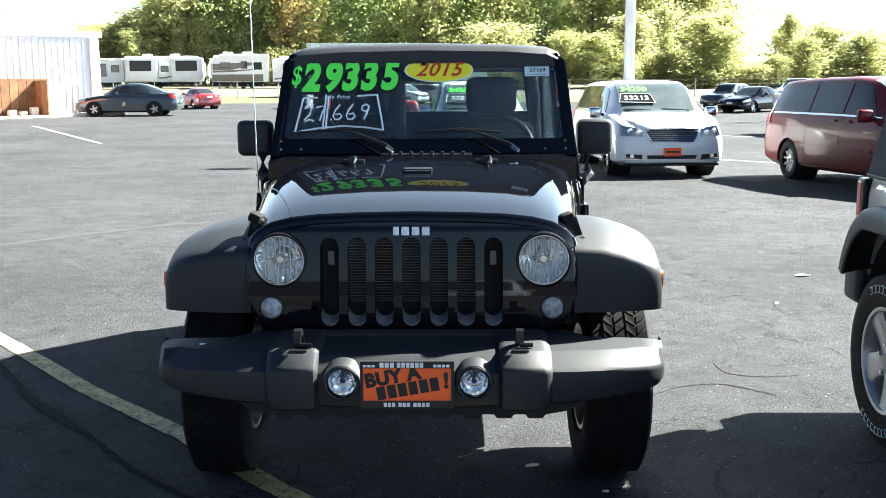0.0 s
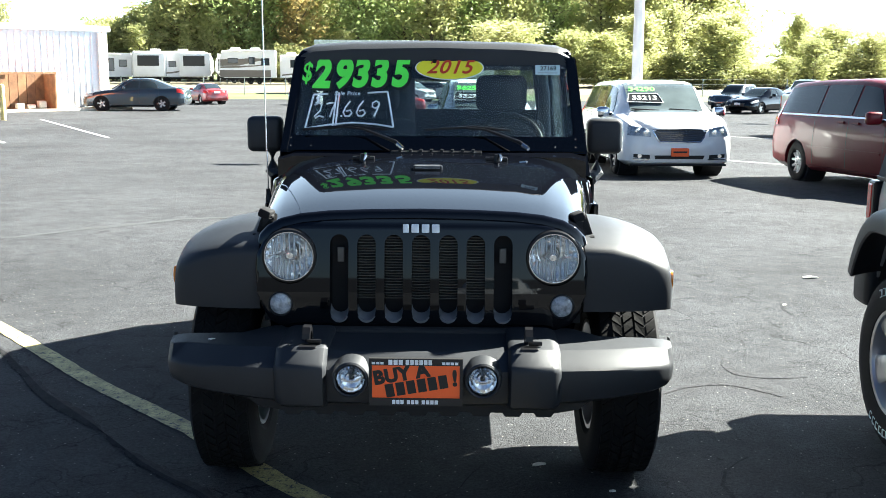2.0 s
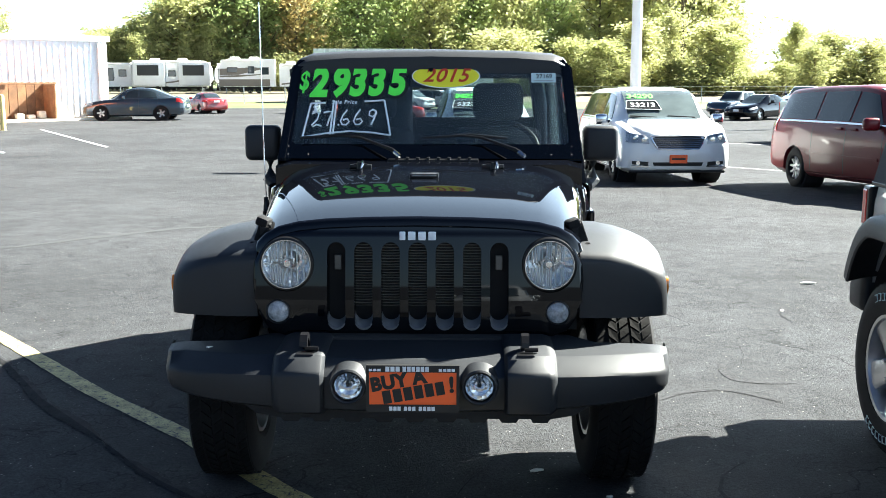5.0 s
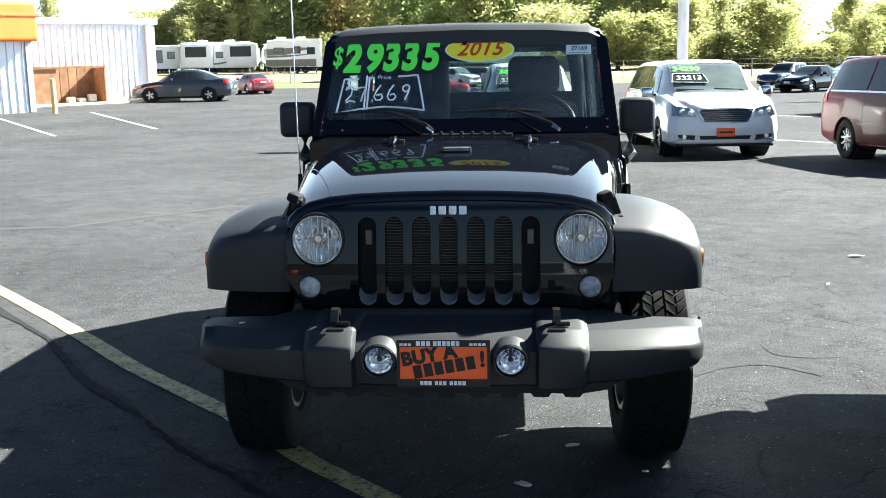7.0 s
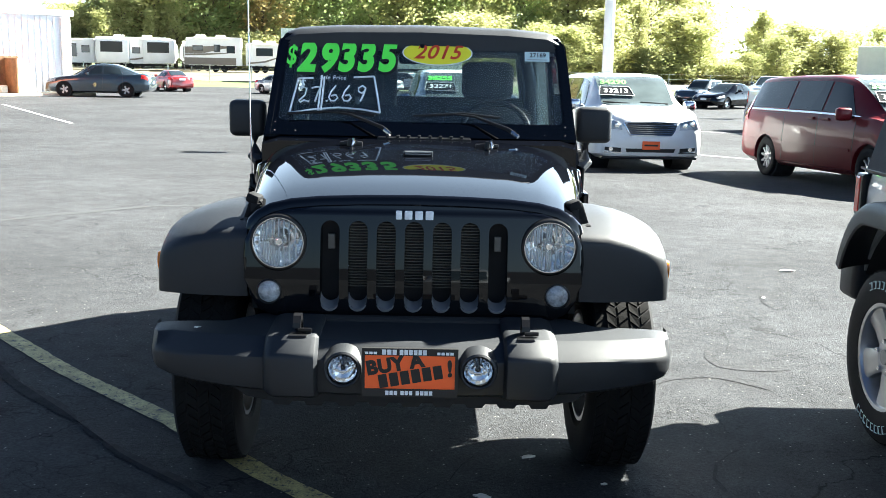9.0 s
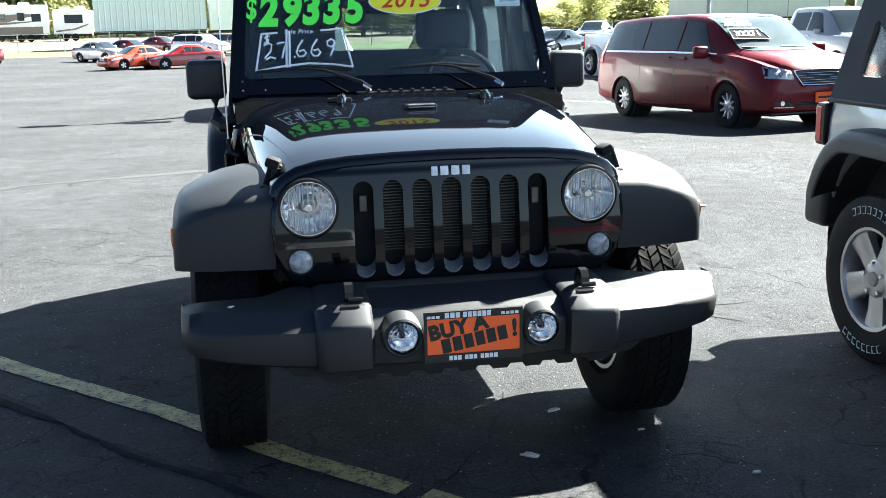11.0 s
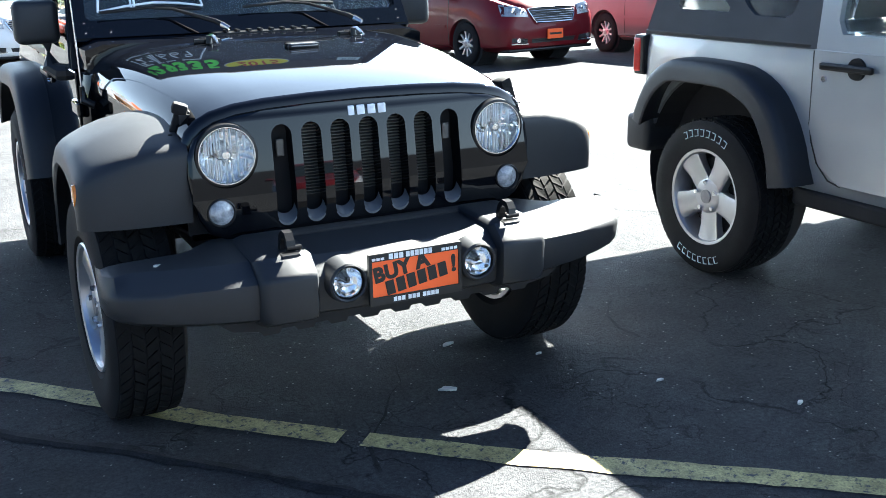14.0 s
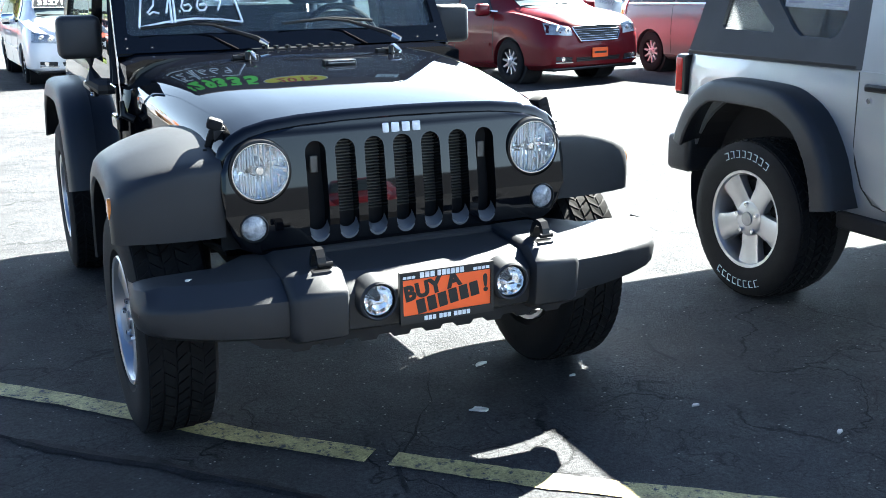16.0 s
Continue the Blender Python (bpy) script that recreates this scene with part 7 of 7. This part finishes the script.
# ---- trees ----
def tree_meshes(seed, h, spread, leaf, count, low=0.10, bare=0.0):
    """A trunk with limbs and twigs, and a crown of small leaves strewn along the twigs."""
    rnd = random.Random(seed)
    wood = bmesh.new()
    tube(wood, [(0, 0, -0.2), (rnd.uniform(-.15, .15), 0.1, h * 0.3), (rnd.uniform(-.3, .3), rnd.uniform(-.3, .3), h * 0.62), (rnd.uniform(-.4, .4), 0, h * 0.95)], [h * 0.015, h * 0.012, h * 0.008, 0.02], 7)
    sprays = []
    for i in range(30):
        z0 = h * (low + (0.84 - low) * (i + rnd.random()) / 30)
        a = 2.4 * i + rnd.uniform(-0.5, 0.5)
        reach = spread * (1.1 - 0.85 * abs(z0 / h - 0.38)) * rnd.uniform(0.6, 1.05)
        p0, d = Vector((0, 0, z0)), Vector((math.cos(a), math.sin(a), 0))
        p1 = p0 + d * reach * 0.5 + Vector((0, 0, h * 0.06))
        p2 = p0 + d * reach + Vector((0, 0, h * rnd.uniform(0.09, 0.20)))
        tube(wood, [p0, p1, p2], [h * 0.005, h * 0.0035, 0.012], 5)
        if z0 / h > 1 - bare:
            continue
        for k in range(5):
            b0 = p1.lerp(p2, rnd.uniform(-0.5, 1.0))
            sprays.append((b0, b0 + Vector((rnd.gauss(0, 0.30) * spread, rnd.gauss(0, 0.30) * spread, rnd.uniform(0.02, 0.16) * h))))
    for q in (0.78, 0.84, 0.9, 0.95) if not bare else ():
        b0 = Vector((0, 0, h * q))
        sprays += [(b0, b0 + Vector((rnd.gauss(0, 0.25) * spread, rnd.gauss(0, 0.25) * spread, h * rnd.uniform(0.04, 0.12)))) for k in range(4)]
    verts, faces = [], []
    for b0, b1 in sprays:
        fat = spread * rnd.uniform(0.10, 0.24)
        for k in range(count):
            p = b0.lerp(b1, rnd.uniform(-0.1, 1.05)) + Vector((rnd.gauss(0, fat), rnd.gauss(0, fat), rnd.gauss(0, fat * 0.8)))
            if p.z < 0.05:
                continue
            n_ = Vector((rnd.gauss(0, 1), rnd.gauss(0, 1), rnd.gauss(0.2, 0.8))).normalized()
            u = n_.orthogonal().normalized()
            w = n_.cross(u)
            q = rnd.uniform(0, 6.28)
            u, w = u * math.cos(q) + w * math.sin(q), w * math.cos(q) - u * math.sin(q)
            s = leaf * rnd.uniform(0.6, 1.4)
            b = len(verts)
            verts += [p - u * s, p + w * s * 0.5 + n_ * s * 0.12, p + u * s, p - w * s * 0.5 + n_ * s * 0.12]
            faces.append((b, b + 1, b + 2, b + 3))
    me = bpy.data.meshes.new("crown")
    me.from_pydata([tuple(q) for q in verts], [], faces)
    crown = bmesh.new()
    crown.from_mesh(me)
    bpy.data.meshes.remove(me)
    return wood, crown


def plant(name, label, seed, h, spread, leaf, mat, count, m, low=0.10, bare=0.0):
    v = thing(name, label, "tree", m, "trees behind the lot")
    wood, crown = tree_meshes(seed, h, spread, leaf, count, low, bare)
    part("trunk", wood, M_BARK, v)
    part("crown", crown, mat, v, "uneven leafy crown")
    return v


KINDS = []
for i, (label, h, sp, mat, count, low) in enumerate((("tall green tree with a dense crown", 15, 3.4, M_LEAF, 22, 0.14), ("tall mid-green leafy tree", 17, 3.2, M_LEAF, 22, 0.12), ("yellow-green tree turning in autumn", 12, 2.8, M_LEAFGOLD, 18, 0.04), ("slim yellow-green autumn tree", 13, 2.2, M_LEAFGOLD, 17, 0.04), ("rust-tinged thin autumn tree", 14, 2.6, M_LEAFRUST, 16, 0.10), ("low leafy thicket of yellow-green saplings", 6, 3.0, M_LEAFGOLD, 20, 0.0))):
    KINDS.append((plant("tree" if i < 5 else "thicket", label, 40 + i, h, sp, 0.21, mat, count * 3 // 2, pose(-24 + 8 * i, 149, ground_z(149)), low), h))
rnd = random.Random(11)


def copy_tree(k, x, y, s, wide=1.0):
    o = copy_thing(KINDS[k][0], pose(x, y, ground_z(y) - 0.05, 0, 0, rnd.uniform(0, 360)))
    o.scale = (s * wide * rnd.uniform(0.9, 1.2), s * wide * rnd.uniform(0.9, 1.2), s)
    return o


for row, (dist, step) in enumerate(((121, 4.2), (131, 4.4), (143, 5.0))):
    x = -70.0
    while x < 118:
        az = x / dist
        # the wood is tallest in the middle, lower and thinner at both ends
        tall = 0.56 + 0.56 * smoothstep(-0.36, -0.22, az) - 0.60 * smoothstep(0.235, 0.285, az)
        pick = rnd.random()
        if az < -0.25:
            k = 2 if pick < 0.68 else (0 if pick < 0.92 else 4)
        elif az < 0.06:
            k = 0 if pick < 0.40 else (1 if pick < 0.72 else (2 if pick < 0.96 else 4))
        else:
            k = 2 if pick < 0.5 else (3 if pick < 0.7 else (0 if pick < 0.92 else 5))
        h = KINDS[k][1]
        if az > -0.372 and not (0.262 < az < 0.292 or 0.352 < az < 0.392) and not (az > 0.26 and pick > 0.55):
            copy_tree(k, x + rnd.uniform(-1.5, 1.5), dist + rnd.uniform(-3, 3) - 0.05 * abs(x), tall * rnd.uniform(0.75, 1.1) * (13.5 / h if k != 5 else 1.0), 1.2 if az < 0.2 else 1.55)
        x += step * rnd.uniform(0.75, 1.3)
# a denser stand at the end by the metal building
for i in range(30):
    az = -0.375 + 0.0075 * i + rnd.uniform(-0.004, 0.004)
    k = rnd.choice((2, 0, 2, 2, 4))
    copy_tree(k, az * 124, 118 + rnd.uniform(-3, 6), (0.50 + 0.42 * smoothstep(-0.36, -0.20, az)) * rnd.uniform(0.8, 1.05) * 13.5 / KINDS[k][1], 1.5)
# undergrowth of uneven saplings under the trees
for i in range(62):
    x = -66 + 2.9 * i + rnd.uniform(-1.4, 1.4)
    copy_tree(rnd.choice((5, 5, 5, 2, 3)), x, 115 + rnd.uniform(-3, 3) - 0.06 * abs(x), rnd.uniform(0.32, 0.72), rnd.uniform(0.9, 1.5))
# nearer scrub along the edge of the lot
for i in range(34):
    x = 2.5 + 1.15 * i + rnd.uniform(-0.6, 0.6)
    copy_tree(rnd.choice((5, 5, 2, 3)), x, 94 + rnd.uniform(-3, 5), rnd.uniform(0.22, 0.52), rnd.uniform(1.7, 2.5))
# one half-bare tree that stands above the others
plant("tree", "tall half-bare tree with dark upper limbs", 77, 19, 3.4, 0.19, M_LEAFGOLD, 12, pose(24.5, 117, ground_z(117)), 0.25, 0.42)
